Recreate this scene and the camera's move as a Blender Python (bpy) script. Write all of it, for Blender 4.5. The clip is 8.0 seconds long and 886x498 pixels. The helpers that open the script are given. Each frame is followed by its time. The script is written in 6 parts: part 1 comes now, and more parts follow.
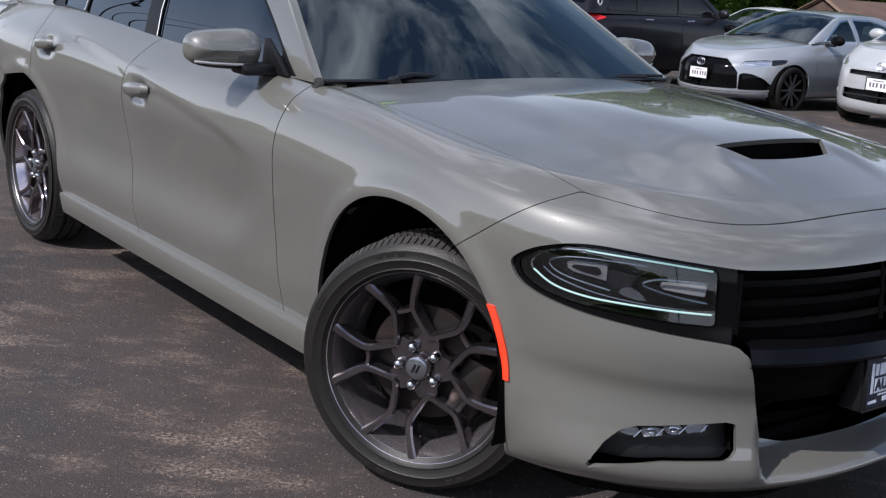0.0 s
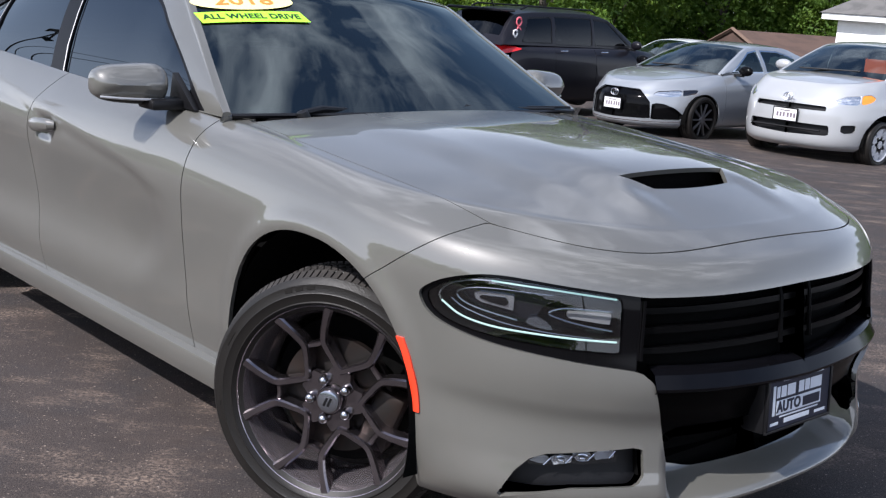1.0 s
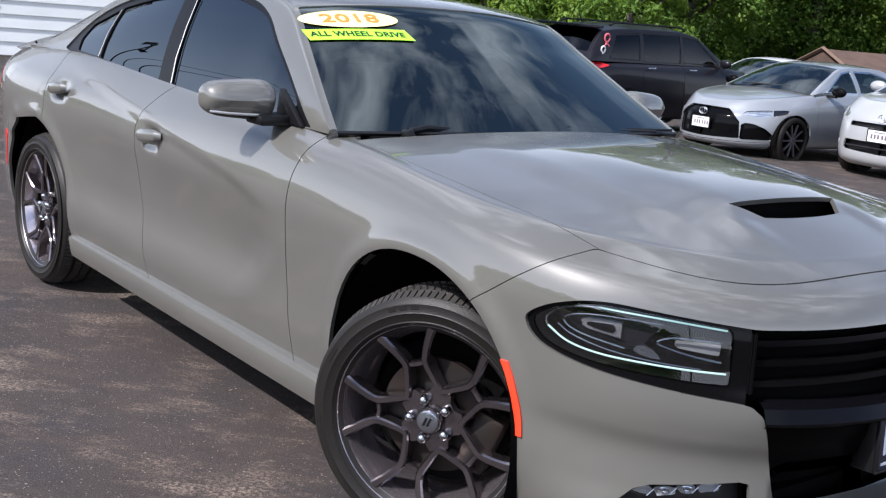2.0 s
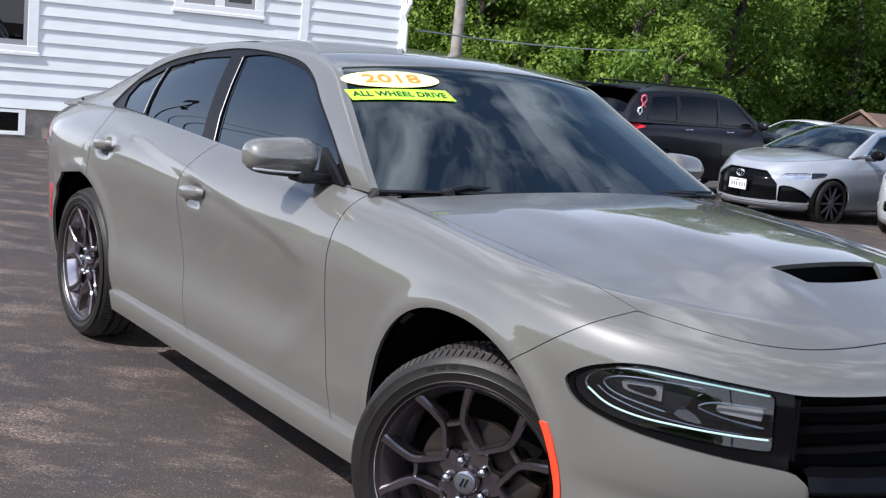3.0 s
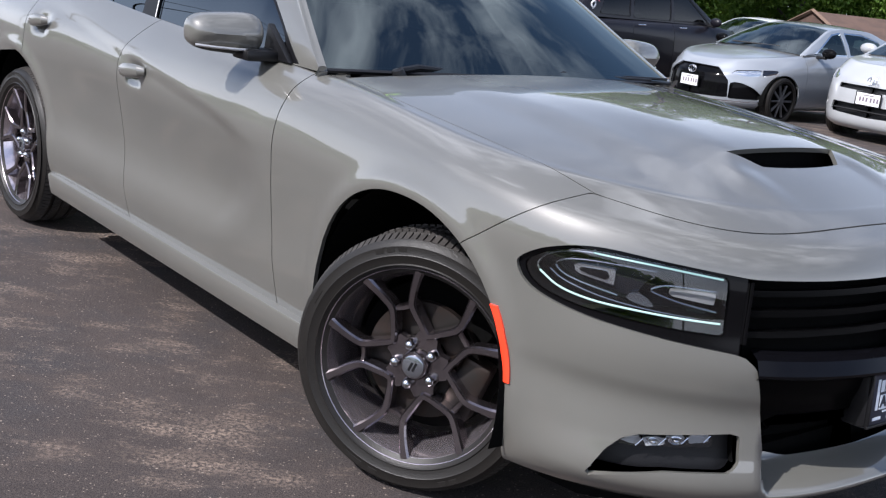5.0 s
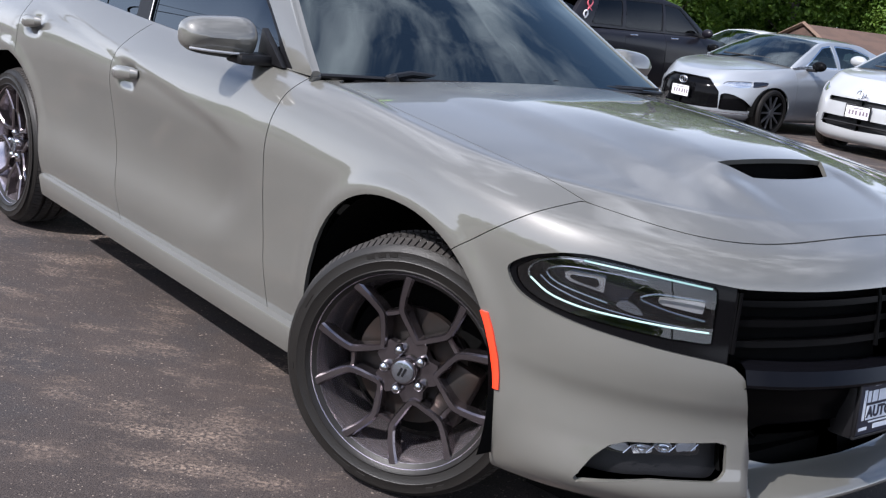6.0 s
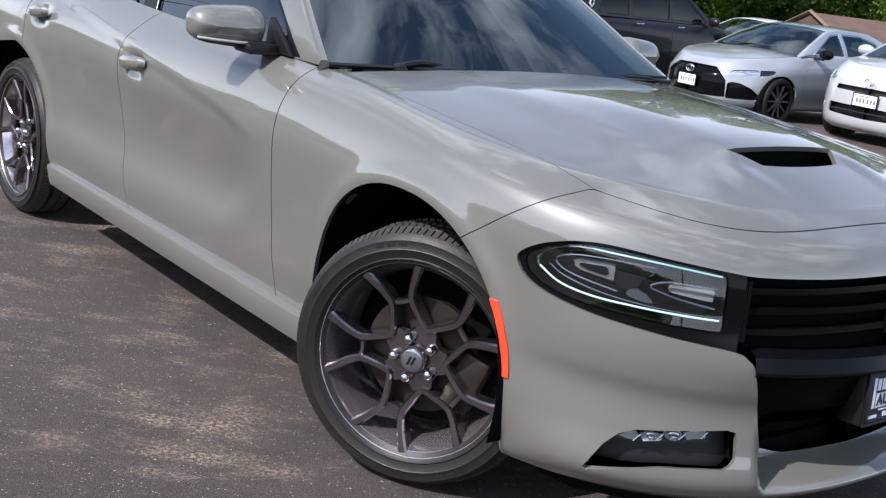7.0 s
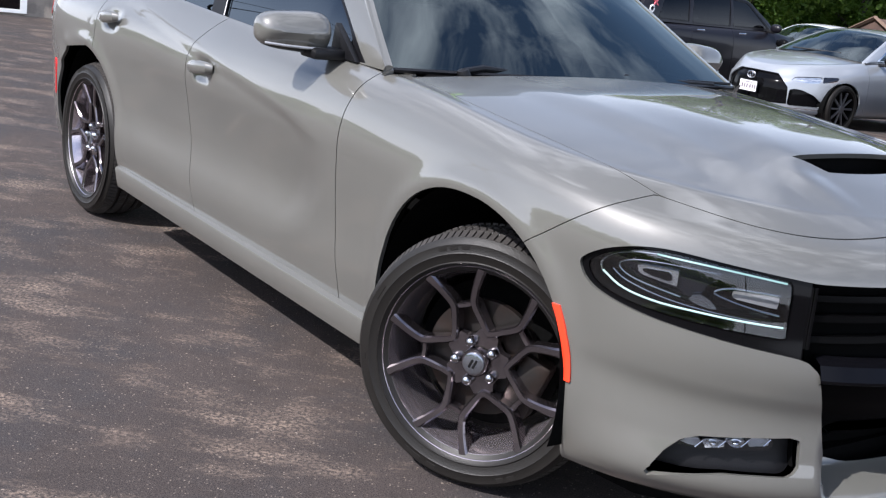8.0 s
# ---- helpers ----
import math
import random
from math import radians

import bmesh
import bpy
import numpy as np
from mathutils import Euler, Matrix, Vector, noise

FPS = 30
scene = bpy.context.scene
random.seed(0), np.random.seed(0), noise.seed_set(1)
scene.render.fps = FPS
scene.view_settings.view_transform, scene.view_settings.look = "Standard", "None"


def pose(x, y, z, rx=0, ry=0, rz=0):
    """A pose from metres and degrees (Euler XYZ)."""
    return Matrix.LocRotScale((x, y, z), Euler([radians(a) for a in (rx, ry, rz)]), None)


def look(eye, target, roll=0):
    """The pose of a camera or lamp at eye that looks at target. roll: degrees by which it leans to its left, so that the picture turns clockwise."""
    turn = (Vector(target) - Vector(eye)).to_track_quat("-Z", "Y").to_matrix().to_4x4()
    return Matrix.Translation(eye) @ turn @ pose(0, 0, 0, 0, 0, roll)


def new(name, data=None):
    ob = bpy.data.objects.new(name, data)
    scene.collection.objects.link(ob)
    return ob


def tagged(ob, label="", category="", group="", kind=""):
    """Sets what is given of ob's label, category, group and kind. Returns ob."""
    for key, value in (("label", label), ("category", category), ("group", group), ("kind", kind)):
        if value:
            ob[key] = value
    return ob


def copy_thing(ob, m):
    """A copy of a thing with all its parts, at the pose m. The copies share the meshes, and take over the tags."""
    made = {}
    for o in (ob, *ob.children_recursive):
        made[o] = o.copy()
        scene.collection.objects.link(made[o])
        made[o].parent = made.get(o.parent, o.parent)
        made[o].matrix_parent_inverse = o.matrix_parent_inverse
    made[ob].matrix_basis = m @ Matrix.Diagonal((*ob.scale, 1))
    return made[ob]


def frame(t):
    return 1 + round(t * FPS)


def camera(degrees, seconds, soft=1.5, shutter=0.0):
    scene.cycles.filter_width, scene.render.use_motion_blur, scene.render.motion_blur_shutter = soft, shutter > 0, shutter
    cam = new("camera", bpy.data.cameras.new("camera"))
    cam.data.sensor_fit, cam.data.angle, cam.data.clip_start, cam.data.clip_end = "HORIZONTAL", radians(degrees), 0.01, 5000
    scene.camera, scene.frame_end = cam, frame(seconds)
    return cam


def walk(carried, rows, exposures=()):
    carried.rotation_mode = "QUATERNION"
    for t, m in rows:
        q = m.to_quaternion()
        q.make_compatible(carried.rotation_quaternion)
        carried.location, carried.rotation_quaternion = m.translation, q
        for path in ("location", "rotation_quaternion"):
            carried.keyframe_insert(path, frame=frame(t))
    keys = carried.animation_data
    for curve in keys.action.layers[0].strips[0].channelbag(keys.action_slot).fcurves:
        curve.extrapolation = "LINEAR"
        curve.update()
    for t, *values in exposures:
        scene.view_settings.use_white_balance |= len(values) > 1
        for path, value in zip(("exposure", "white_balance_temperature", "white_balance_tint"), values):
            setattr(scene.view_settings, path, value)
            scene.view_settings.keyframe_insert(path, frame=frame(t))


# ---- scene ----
cam = camera(42.0, 8.0, soft=1.25)
# seconds, eye x y z, then yaw, pitch and lean in degrees
ROWS = [
    (0.0, 3.936, -2.718, 1.463, 51.54, -14.08, 4.23),
    (0.2, 3.942, -2.706, 1.462, 50.51, -14.00, 3.93),
    (0.5, 3.971, -2.702, 1.459, 48.23, -14.15, 3.69),
    (0.8, 3.964, -2.692, 1.465, 47.36, -13.53, 3.45),
    (1.0, 3.970, -2.700, 1.473, 47.72, -12.28, 4.18),
    (1.2, 3.963, -2.713, 1.477, 47.83, -11.24, 4.14),
    (1.5, 3.941, -2.726, 1.483, 48.63, -12.15, 4.39),
    (1.8, 3.899, -2.736, 1.478, 50.92, -12.11, 4.80),
    (2.0, 3.912, -2.754, 1.492, 51.64, -11.98, 5.05),
    (2.2, 3.901, -2.770, 1.494, 52.00, -11.36, 4.83),
    (3.3, 3.907, -2.770, 1.498, 53.87, -9.06, 5.78),
    (3.5, 3.904, -2.773, 1.502, 53.39, -9.37, 6.30),
    (4.0, 3.893, -2.766, 1.465, 52.38, -11.36, 7.35),
    (4.2, 3.863, -2.740, 1.454, 51.73, -12.93, 6.34),
    (4.5, 3.863, -2.739, 1.444, 51.05, -14.34, 6.59),
    (4.7, 3.847, -2.725, 1.440, 50.82, -14.31, 6.66),
    (5.8, 3.859, -2.731, 1.441, 49.74, -13.74, 7.30),
    (6.0, 3.855, -2.736, 1.440, 49.99, -13.71, 7.62),
    (6.5, 3.840, -2.738, 1.444, 50.14, -14.10, 7.22),
    (7.0, 3.850, -2.742, 1.435, 50.22, -14.24, 7.44),
    (7.5, 3.858, -2.754, 1.444, 51.71, -14.48, 7.12),
    (8.0, 3.859, -2.773, 1.434, 53.08, -14.31, 7.32),
]


def eye_pose(x, y, z, yaw, pitch, lean):
    """A level camera that looks along +y, turned to the left by yaw, up by pitch, and leaned."""
    return pose(x, y, z) @ pose(0, 0, 0, 0, 0, yaw) @ pose(0, 0, 0, 90 + pitch) @ pose(0, 0, 0, 0, 0, lean)


walk(cam, [(t, eye_pose(*row)) for t, *row in ROWS], [(0.0, 0.16, 5960, 14.5), (0.5, 0.27, 5960, 14.5), (1.0, 0.45, 5960, 14.5), (2.2, 0.55, 5960, 14.5), (3.5, 0.58, 5960, 14.5), (4.7, 0.59, 5960, 14.5), (6.0, 0.67, 5960, 14.5), (8.0, 0.73, 5960, 14.5)])

# ---- light ----
SUN_WAY = Vector((0.05, -1.0, 0.98)).normalized()  # towards the sun
SUN_UP = math.asin(SUN_WAY.z)
world = bpy.data.worlds.new("sky")
scene.world = world
world.use_nodes = True
wn, wl = world.node_tree.nodes, world.node_tree.links
wn.clear()
sky = wn.new("ShaderNodeTexSky")
sky.sky_type, sky.sun_disc = "NISHITA", False
sky.sun_elevation, sky.sun_rotation = SUN_UP, math.atan2(SUN_WAY.x, SUN_WAY.y)
sky.air_density, sky.dust_density = 1.0, 1.4
coord = wn.new("ShaderNodeTexCoord")
stretch = wn.new("ShaderNodeMapping")
stretch.inputs["Scale"].default_value = (1.0, 1.0, 1.3)
cloud = wn.new("ShaderNodeTexNoise")
cloud.inputs["Scale"].default_value, cloud.inputs["Detail"].default_value, cloud.inputs["Roughness"].default_value = 4.2, 7, 0.58
cover = wn.new("ShaderNodeMapRange")
cover.inputs["From Min"].default_value, cover.inputs["From Max"].default_value = 0.45, 0.70
cover.inputs["To Max"].default_value = 0.72
tint = wn.new("ShaderNodeMixRGB")
tint.inputs["Color2"].default_value = (16.0, 16.3, 16.8, 1)
back = wn.new("ShaderNodeBackground")
back.inputs["Strength"].default_value = 0.104
wout = wn.new("ShaderNodeOutputWorld")
wl.new(coord.outputs["Generated"], stretch.inputs["Vector"])
wl.new(stretch.outputs["Vector"], cloud.inputs["Vector"])
wl.new(cloud.outputs["Fac"], cover.inputs["Value"])
# clouds thin out into a pale haze towards the horizon
parts = wn.new("ShaderNodeSeparateXYZ")
clear = wn.new("ShaderNodeMapRange")
clear.interpolation_type = "SMOOTHSTEP"
clear.inputs["From Min"].default_value, clear.inputs["From Max"].default_value = 0.32, 0.82
thin = wn.new("ShaderNodeMath")
thin.operation = "MULTIPLY"
veil = wn.new("ShaderNodeMapRange")
veil.interpolation_type = "SMOOTHSTEP"
veil.inputs["From Max"].default_value, veil.inputs["To Min"].default_value, veil.inputs["To Max"].default_value = 0.5, 0.75, 0.0
haze = wn.new("ShaderNodeMixRGB")
haze.inputs["Color2"].default_value = (14.2, 14.6, 15.2, 1)
wl.new(coord.outputs["Generated"], parts.inputs[0])
wl.new(parts.outputs["Z"], clear.inputs["Value"])
wl.new(parts.outputs["Z"], veil.inputs["Value"])
wl.new(cover.outputs["Result"], thin.inputs[0])
wl.new(clear.outputs["Result"], thin.inputs[1])
wl.new(thin.outputs[0], tint.inputs["Fac"])
wl.new(veil.outputs["Result"], haze.inputs["Fac"])
wl.new(sky.outputs["Color"], tint.inputs["Color1"])
wl.new(tint.outputs["Color"], haze.inputs["Color1"])
wl.new(haze.outputs["Color"], back.inputs["Color"])
wl.new(back.outputs["Background"], wout.inputs["Surface"])
sun_data = bpy.data.lights.new("sun", "SUN")
sun_data.energy, sun_data.angle, sun_data.color = 5.0, radians(0.53), (1.0, 0.945, 0.86)
sun = new("sun", sun_data)
sun.matrix_world = look(SUN_WAY * 60, (0, 0, 0))


# ---- materials ----
def material(name, colour, rough=0.5, metal=0.0, spots=None, spot_scale=4.0, spot_range=(0.45, 0.65), grain=0.0, grain_scale=60.0, bump=0.0, bump_scale=80.0, coat=0.0, spec=0.5, vary=0.0, coat_ior=1.5, coat_rough=0.02):
    """A procedural surface: colour, blotches of a second colour, fine grain, relief, and a shift from piece to piece."""
    m = bpy.data.materials.new(name)
    m.use_nodes = True
    n, l = m.node_tree.nodes, m.node_tree.links
    p = n["Principled BSDF"]
    p.inputs["Roughness"].default_value, p.inputs["Metallic"].default_value = rough, metal
    p.inputs["Coat Weight"].default_value, p.inputs["Coat Roughness"].default_value = coat, coat_rough
    p.inputs["Specular IOR Level"].default_value = spec
    tc = n.new("ShaderNodeTexCoord")
    base = n.new("ShaderNodeRGB")
    base.outputs[0].default_value = (*colour, 1)
    out = base.outputs[0]
    if spots:
        tex = n.new("ShaderNodeTexNoise")
        tex.inputs["Scale"].default_value, tex.inputs["Detail"].default_value = spot_scale, 6
        ramp = n.new("ShaderNodeMapRange")
        ramp.inputs["From Min"].default_value, ramp.inputs["From Max"].default_value = spot_range
        mix = n.new("ShaderNodeMixRGB")
        mix.inputs["Color2"].default_value = (*spots, 1)
        l.new(tc.outputs["Object"], tex.inputs["Vector"])
        l.new(tex.outputs["Fac"], ramp.inputs["Value"])
        l.new(ramp.outputs["Result"], mix.inputs["Fac"])
        l.new(out, mix.inputs["Color1"])
        out = mix.outputs["Color"]
    if grain:
        tex = n.new("ShaderNodeTexNoise")
        tex.inputs["Scale"].default_value, tex.inputs["Detail"].default_value = grain_scale, 4
        hsv = n.new("ShaderNodeHueSaturation")
        ramp = n.new("ShaderNodeMapRange")
        ramp.inputs["From Min"].default_value, ramp.inputs["From Max"].default_value = 0.3, 0.7
        ramp.inputs["To Min"].default_value, ramp.inputs["To Max"].default_value = 1 - grain, 1 + grain
        l.new(tc.outputs["Object"], tex.inputs["Vector"])
        l.new(tex.outputs["Fac"], ramp.inputs["Value"])
        l.new(ramp.outputs["Result"], hsv.inputs["Value"])
        l.new(out, hsv.inputs["Color"])
        out = hsv.outputs["Color"]
    if vary:
        info = n.new("ShaderNodeObjectInfo")
        geo = n.new("ShaderNodeNewGeometry")
        both = n.new("ShaderNodeMath")
        both.operation = "ADD"
        wrap = n.new("ShaderNodeMath")
        wrap.operation = "FRACT"
        hsv = n.new("ShaderNodeHueSaturation")
        ramp = n.new("ShaderNodeMapRange")
        ramp.inputs["To Min"].default_value, ramp.inputs["To Max"].default_value = 1 - vary, 1 + vary
        l.new(info.outputs["Random"], both.inputs[0])
        l.new(geo.outputs["Random Per Island"], both.inputs[1])
        l.new(both.outputs[0], wrap.inputs[0])
        l.new(wrap.outputs[0], ramp.inputs["Value"])
        l.new(ramp.outputs["Result"], hsv.inputs["Value"])
        l.new(out, hsv.inputs["Color"])
        out = hsv.outputs["Color"]
    l.new(out, p.inputs["Base Color"])
    p.inputs["Coat IOR"].default_value = coat_ior
    if bump:
        tex = n.new("ShaderNodeTexNoise")
        tex.inputs["Scale"].default_value, tex.inputs["Detail"].default_value = bump_scale, 5
        bp = n.new("ShaderNodeBump")
        bp.inputs["Strength"].default_value, bp.inputs["Distance"].default_value = bump, 0.01
        l.new(tc.outputs["Object"], tex.inputs["Vector"])
        l.new(tex.outputs["Fac"], bp.inputs["Height"])
        l.new(bp.outputs["Normal"], p.inputs["Normal"])
    return m


def glass(name, tint_colour, rough=0.0, ior=1.5, mirror=(1, 1, 1)):
    """A thin pane: it lets tinted light through and mirrors by Fresnel."""
    m = bpy.data.materials.new(name)
    m.use_nodes = True
    n, l = m.node_tree.nodes, m.node_tree.links
    n.remove(n["Principled BSDF"])
    clear = n.new("ShaderNodeBsdfTransparent")
    clear.inputs["Color"].default_value = (*tint_colour, 1)
    gloss = n.new("ShaderNodeBsdfGlossy")
    gloss.inputs["Roughness"].default_value = rough
    gloss.inputs["Color"].default_value = (*mirror, 1)
    fres = n.new("ShaderNodeFresnel")
    fres.inputs["IOR"].default_value = ior
    mix = n.new("ShaderNodeMixShader")
    l.new(fres.outputs[0], mix.inputs[0])
    l.new(clear.outputs[0], mix.inputs[1])
    l.new(gloss.outputs[0], mix.inputs[2])
    l.new(mix.outputs[0], n["Material Output"].inputs["Surface"])
    return m


def asphalt_material():
    """Worn asphalt: dark binder, pale stones, dusty drag marks and damp patches."""
    m = material("asphalt", (0.05, 0.047, 0.046), rough=0.85, bump=0.4, bump_scale=260, spec=0.3)
    n, l = m.node_tree.nodes, m.node_tree.links
    p = n["Principled BSDF"]
    tc = n.new("ShaderNodeTexCoord")

    def noise_mask(scale, lo, hi, detail=6, squash=(1, 1, 1)):
        turn, mp = n.new("ShaderNodeMapping"), n.new("ShaderNodeMapping")
        turn.inputs["Rotation"].default_value = (0, 0, radians(-48))
        mp.inputs["Scale"].default_value = squash
        tex = n.new("ShaderNodeTexNoise")
        tex.inputs["Scale"].default_value, tex.inputs["Detail"].default_value = scale, detail
        tex.inputs["Roughness"].default_value = 0.65
        ramp = n.new("ShaderNodeMapRange")
        ramp.inputs["From Min"].default_value, ramp.inputs["From Max"].default_value = lo, hi
        l.new(tc.outputs["Object"], turn.inputs["Vector"])
        l.new(turn.outputs["Vector"], mp.inputs["Vector"])
        l.new(mp.outputs["Vector"], tex.inputs["Vector"])
        l.new(tex.outputs["Fac"], ramp.inputs["Value"])
        return ramp.outputs["Result"]

    def lay(under, colour, mask):
        mix = n.new("ShaderNodeMixRGB")
        mix.inputs["Color2"].default_value = (*colour, 1)
        l.new(mask, mix.inputs["Fac"])
        l.new(under, mix.inputs["Color1"])
        return mix.outputs["Color"]

    def times(a, b):
        mul = n.new("ShaderNodeMath")
        mul.operation = "MULTIPLY"
        l.new(a, mul.inputs[0])
        l.new(b, mul.inputs[1])
        return mul.outputs[0]

    base = n.new("ShaderNodeRGB")
    base.outputs[0].default_value = (0.050, 0.0393, 0.0358, 1)
    c = lay(base.outputs[0], (0.071, 0.0555, 0.0495), noise_mask(0.45, 0.38, 0.66, 4))
    c = lay(c, (0.044, 0.040, 0.0415), noise_mask(1.4, 0.46, 0.62, 5))
    c = lay(c, (0.016, 0.0135, 0.0135), noise_mask(210, 0.48, 0.60, 3))
    c = lay(c, (0.088, 0.073, 0.067), noise_mask(120, 0.55, 0.68, 4))
    c = lay(c, (0.070, 0.053, 0.045), noise_mask(3.2, 0.54, 0.80, 6, (0.7, 1.5, 1)))
    c = lay(c, (0.024, 0.0185, 0.017), noise_mask(9.0, 0.53, 0.90, 7, (0.85, 1.3, 1)))
    dust = times(noise_mask(2.6, 0.51, 0.68, 9, (0.75, 1.45, 1)), noise_mask(75, 0.44, 0.60, 7))
    c = lay(c, (0.27, 0.205, 0.16), dust)
    for scale, size, lo in ((75, 0.20, 0.49), (48, 0.16, 0.49), (26, 0.13, 0.50)):
        vor = n.new("ShaderNodeTexVoronoi")
        vor.inputs["Scale"].default_value = scale
        l.new(tc.outputs["Object"], vor.inputs["Vector"])
        dot = n.new("ShaderNodeMapRange")
        dot.inputs["From Min"].default_value, dot.inputs["From Max"].default_value = size, size * 0.55
        l.new(vor.outputs["Distance"], dot.inputs["Value"])
        c = lay(c, (0.25, 0.205, 0.17), times(dot.outputs["Result"], noise_mask(scale * 0.4, lo, lo + 0.06, 3)))
    l.new(c, p.inputs["Base Color"])
    return m


def ground_height(x, y):
    """The lot is level round the car and falls away gently beyond it."""
    dip = min(max((y - 4.0) / 6.0, 0.0), 1.0)
    return -0.031 * max(y - 2.0, 0.0) - 0.02 * dip * max(-x - 6.5, 0.0) * (1 if x > -30 else 0) - (0.47 * dip if x <= -30 else 0)


PAINT = material("grey_paint", (0.107, 0.105, 0.094), rough=0.42, coat=1.0, spec=0.4, grain=0.03, grain_scale=3.0, coat_ior=1.82, coat_rough=0.03)
BLACK = material("black_plastic", (0.005, 0.005, 0.006), rough=0.45, spec=0.3, bump=0.06, bump_scale=300)
GLOSS_BLACK = material("gloss_black_trim", (0.003, 0.003, 0.0035), rough=0.08, spec=0.12)
# near-black for hollows, liners and backings; part of their shade is painted in
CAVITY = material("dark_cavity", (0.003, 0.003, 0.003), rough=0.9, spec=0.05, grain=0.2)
RUBBER = material("tyre_rubber", (0.012, 0.0108, 0.0098), rough=0.42, spots=(0.015, 0.0135, 0.012), spot_scale=9, spot_range=(0.5, 0.8), bump=0.15, bump_scale=220, spec=0.28)
# paler than RUBBER: the sun on the tread is put into the colour
TREAD = material("sunlit_tread", (0.035, 0.032, 0.030), rough=0.7, spots=(0.05, 0.045, 0.042), spot_scale=14, bump=0.2, bump_scale=200, spec=0.3)
SEAL = material("window_seal", (0.006, 0.006, 0.007), rough=0.35, spec=0.12)
ALLOY = material("dark_alloy", (0.19, 0.167, 0.178), rough=0.14, metal=0.96, grain=0.06, grain_scale=25, coat=0.6)
# the metal of ALLOY, lightened to stand for sun inside the rim
BARREL = material("sunlit_barrel", (0.58, 0.52, 0.55), rough=0.20, metal=0.92, grain=0.06, grain_scale=25)
BEZEL = material("lamp_bezel", (0.30, 0.32, 0.36), rough=0.18, metal=0.9)
LED_SILVER = material("led_silver", (0.55, 0.57, 0.60), rough=0.25, metal=0.45)
DARK_CHROME = material("dark_chrome", (0.06, 0.065, 0.08), rough=0.12, metal=0.9)
TRIM_DARK = material("dark_bright_trim", (0.22, 0.22, 0.23), rough=0.5, metal=0.9)
NUT = material("nut_chrome", (0.42, 0.42, 0.43), rough=0.16, metal=1.0)
STEEL = material("brake_steel", (0.038, 0.034, 0.032), rough=0.45, metal=0.8, spots=(0.05, 0.036, 0.03), spot_scale=14)
CHROME = material("chrome", (0.75, 0.75, 0.76), rough=0.12, metal=1.0)
SATIN = material("satin_silver", (0.45, 0.45, 0.46), rough=0.3, metal=0.6)
MARKER = material("orange_marker", (0.85, 0.055, 0.018), rough=0.25, coat=0.7)
RED_LENS = material("red_lens", (0.62, 0.012, 0.014), rough=0.2, coat=0.7)
WHITE_GUIDE = material("light_guide", (0.36, 0.44, 0.41), rough=0.15, coat=0.8)
GLOW = WHITE_GUIDE.node_tree.nodes["Principled BSDF"].inputs  # the running lights are on
GLOW["Emission Color"].default_value, GLOW["Emission Strength"].default_value = (0.62, 1.0, 0.88, 1), 0.5
TINTED = glass("tinted_glass", (0.015, 0.017, 0.02), ior=1.75, mirror=(0.82, 0.92, 1.0))
WINDSHIELD = glass("windshield_glass", (0.045, 0.055, 0.055), ior=2.1, mirror=(0.84, 0.95, 0.92))
LENS = glass("lamp_lens", (0.80, 0.82, 0.85), ior=1.6)
HOUSING = material("lamp_housing", (0.003, 0.003, 0.004), rough=0.15, spec=0.3)
REFLECTOR = material("lamp_reflector", (0.72, 0.74, 0.77), rough=0.12, metal=0.9)
ASPHALT = asphalt_material()


# ---- mesh tools ----
def curve(*keys):
    """A smooth function through (x, value) keys."""
    kx = np.array([k[0] for k in keys], float)
    ky = np.array([k[1] for k in keys], float)
    if kx[0] > kx[-1]:
        kx, ky = kx[::-1], ky[::-1]
    slope = np.diff(ky) / np.diff(kx)
    tan = np.r_[slope[0], np.where(slope[1:] * slope[:-1] > 0, 2 * slope[1:] * slope[:-1] / np.where(np.abs(slope[1:] + slope[:-1]) < 1e-9, 1, slope[1:] + slope[:-1]), 0), slope[-1]]

    def f(x):
        x = np.clip(np.asarray(x, float), kx[0], kx[-1])
        i = np.clip(np.searchsorted(kx, x) - 1, 0, len(kx) - 2)
        h = kx[i + 1] - kx[i]
        s = (x - kx[i]) / h
        return ky[i] * (1 + 2 * s) * (1 - s) ** 2 + tan[i] * h * s * (1 - s) ** 2 + ky[i + 1] * s * s * (3 - 2 * s) + tan[i + 1] * h * s * s * (s - 1)

    return f


def smoothed(f, width):
    """The same run with its bends spread over a width."""
    offs = np.linspace(-1, 1, 13)
    weight = (1 - offs ** 2) ** 2
    weight /= weight.sum()
    return lambda x: sum(w * f(np.asarray(x, float) + o * width) for o, w in zip(offs, weight))


def step(x, a, b):
    s = np.clip((np.asarray(x, float) - a) / (b - a), 0, 1)
    return s * s * (3 - 2 * s)


def spline_rows(rows, n):
    """Catmull-Rom through rows of points (k, m, 3): (m, n, 3), n points on every column."""
    rows = np.asarray(rows, float)
    k = len(rows)
    pad = np.concatenate([2 * rows[:1] - rows[1:2], rows, 2 * rows[-1:] - rows[-2:-1]])
    at = np.linspace(0, k - 1, n)
    i = np.minimum(at.astype(int), k - 2)
    s = (at - i)[:, None, None]
    a, b, c, d = pad[i], pad[i + 1], pad[i + 2], pad[i + 3]
    out = 0.5 * (2 * b + (c - a) * s + (2 * a - 5 * b + 4 * c - d) * s**2 + (3 * b - a - 3 * c + d) * s**3)
    return out.transpose(1, 0, 2)


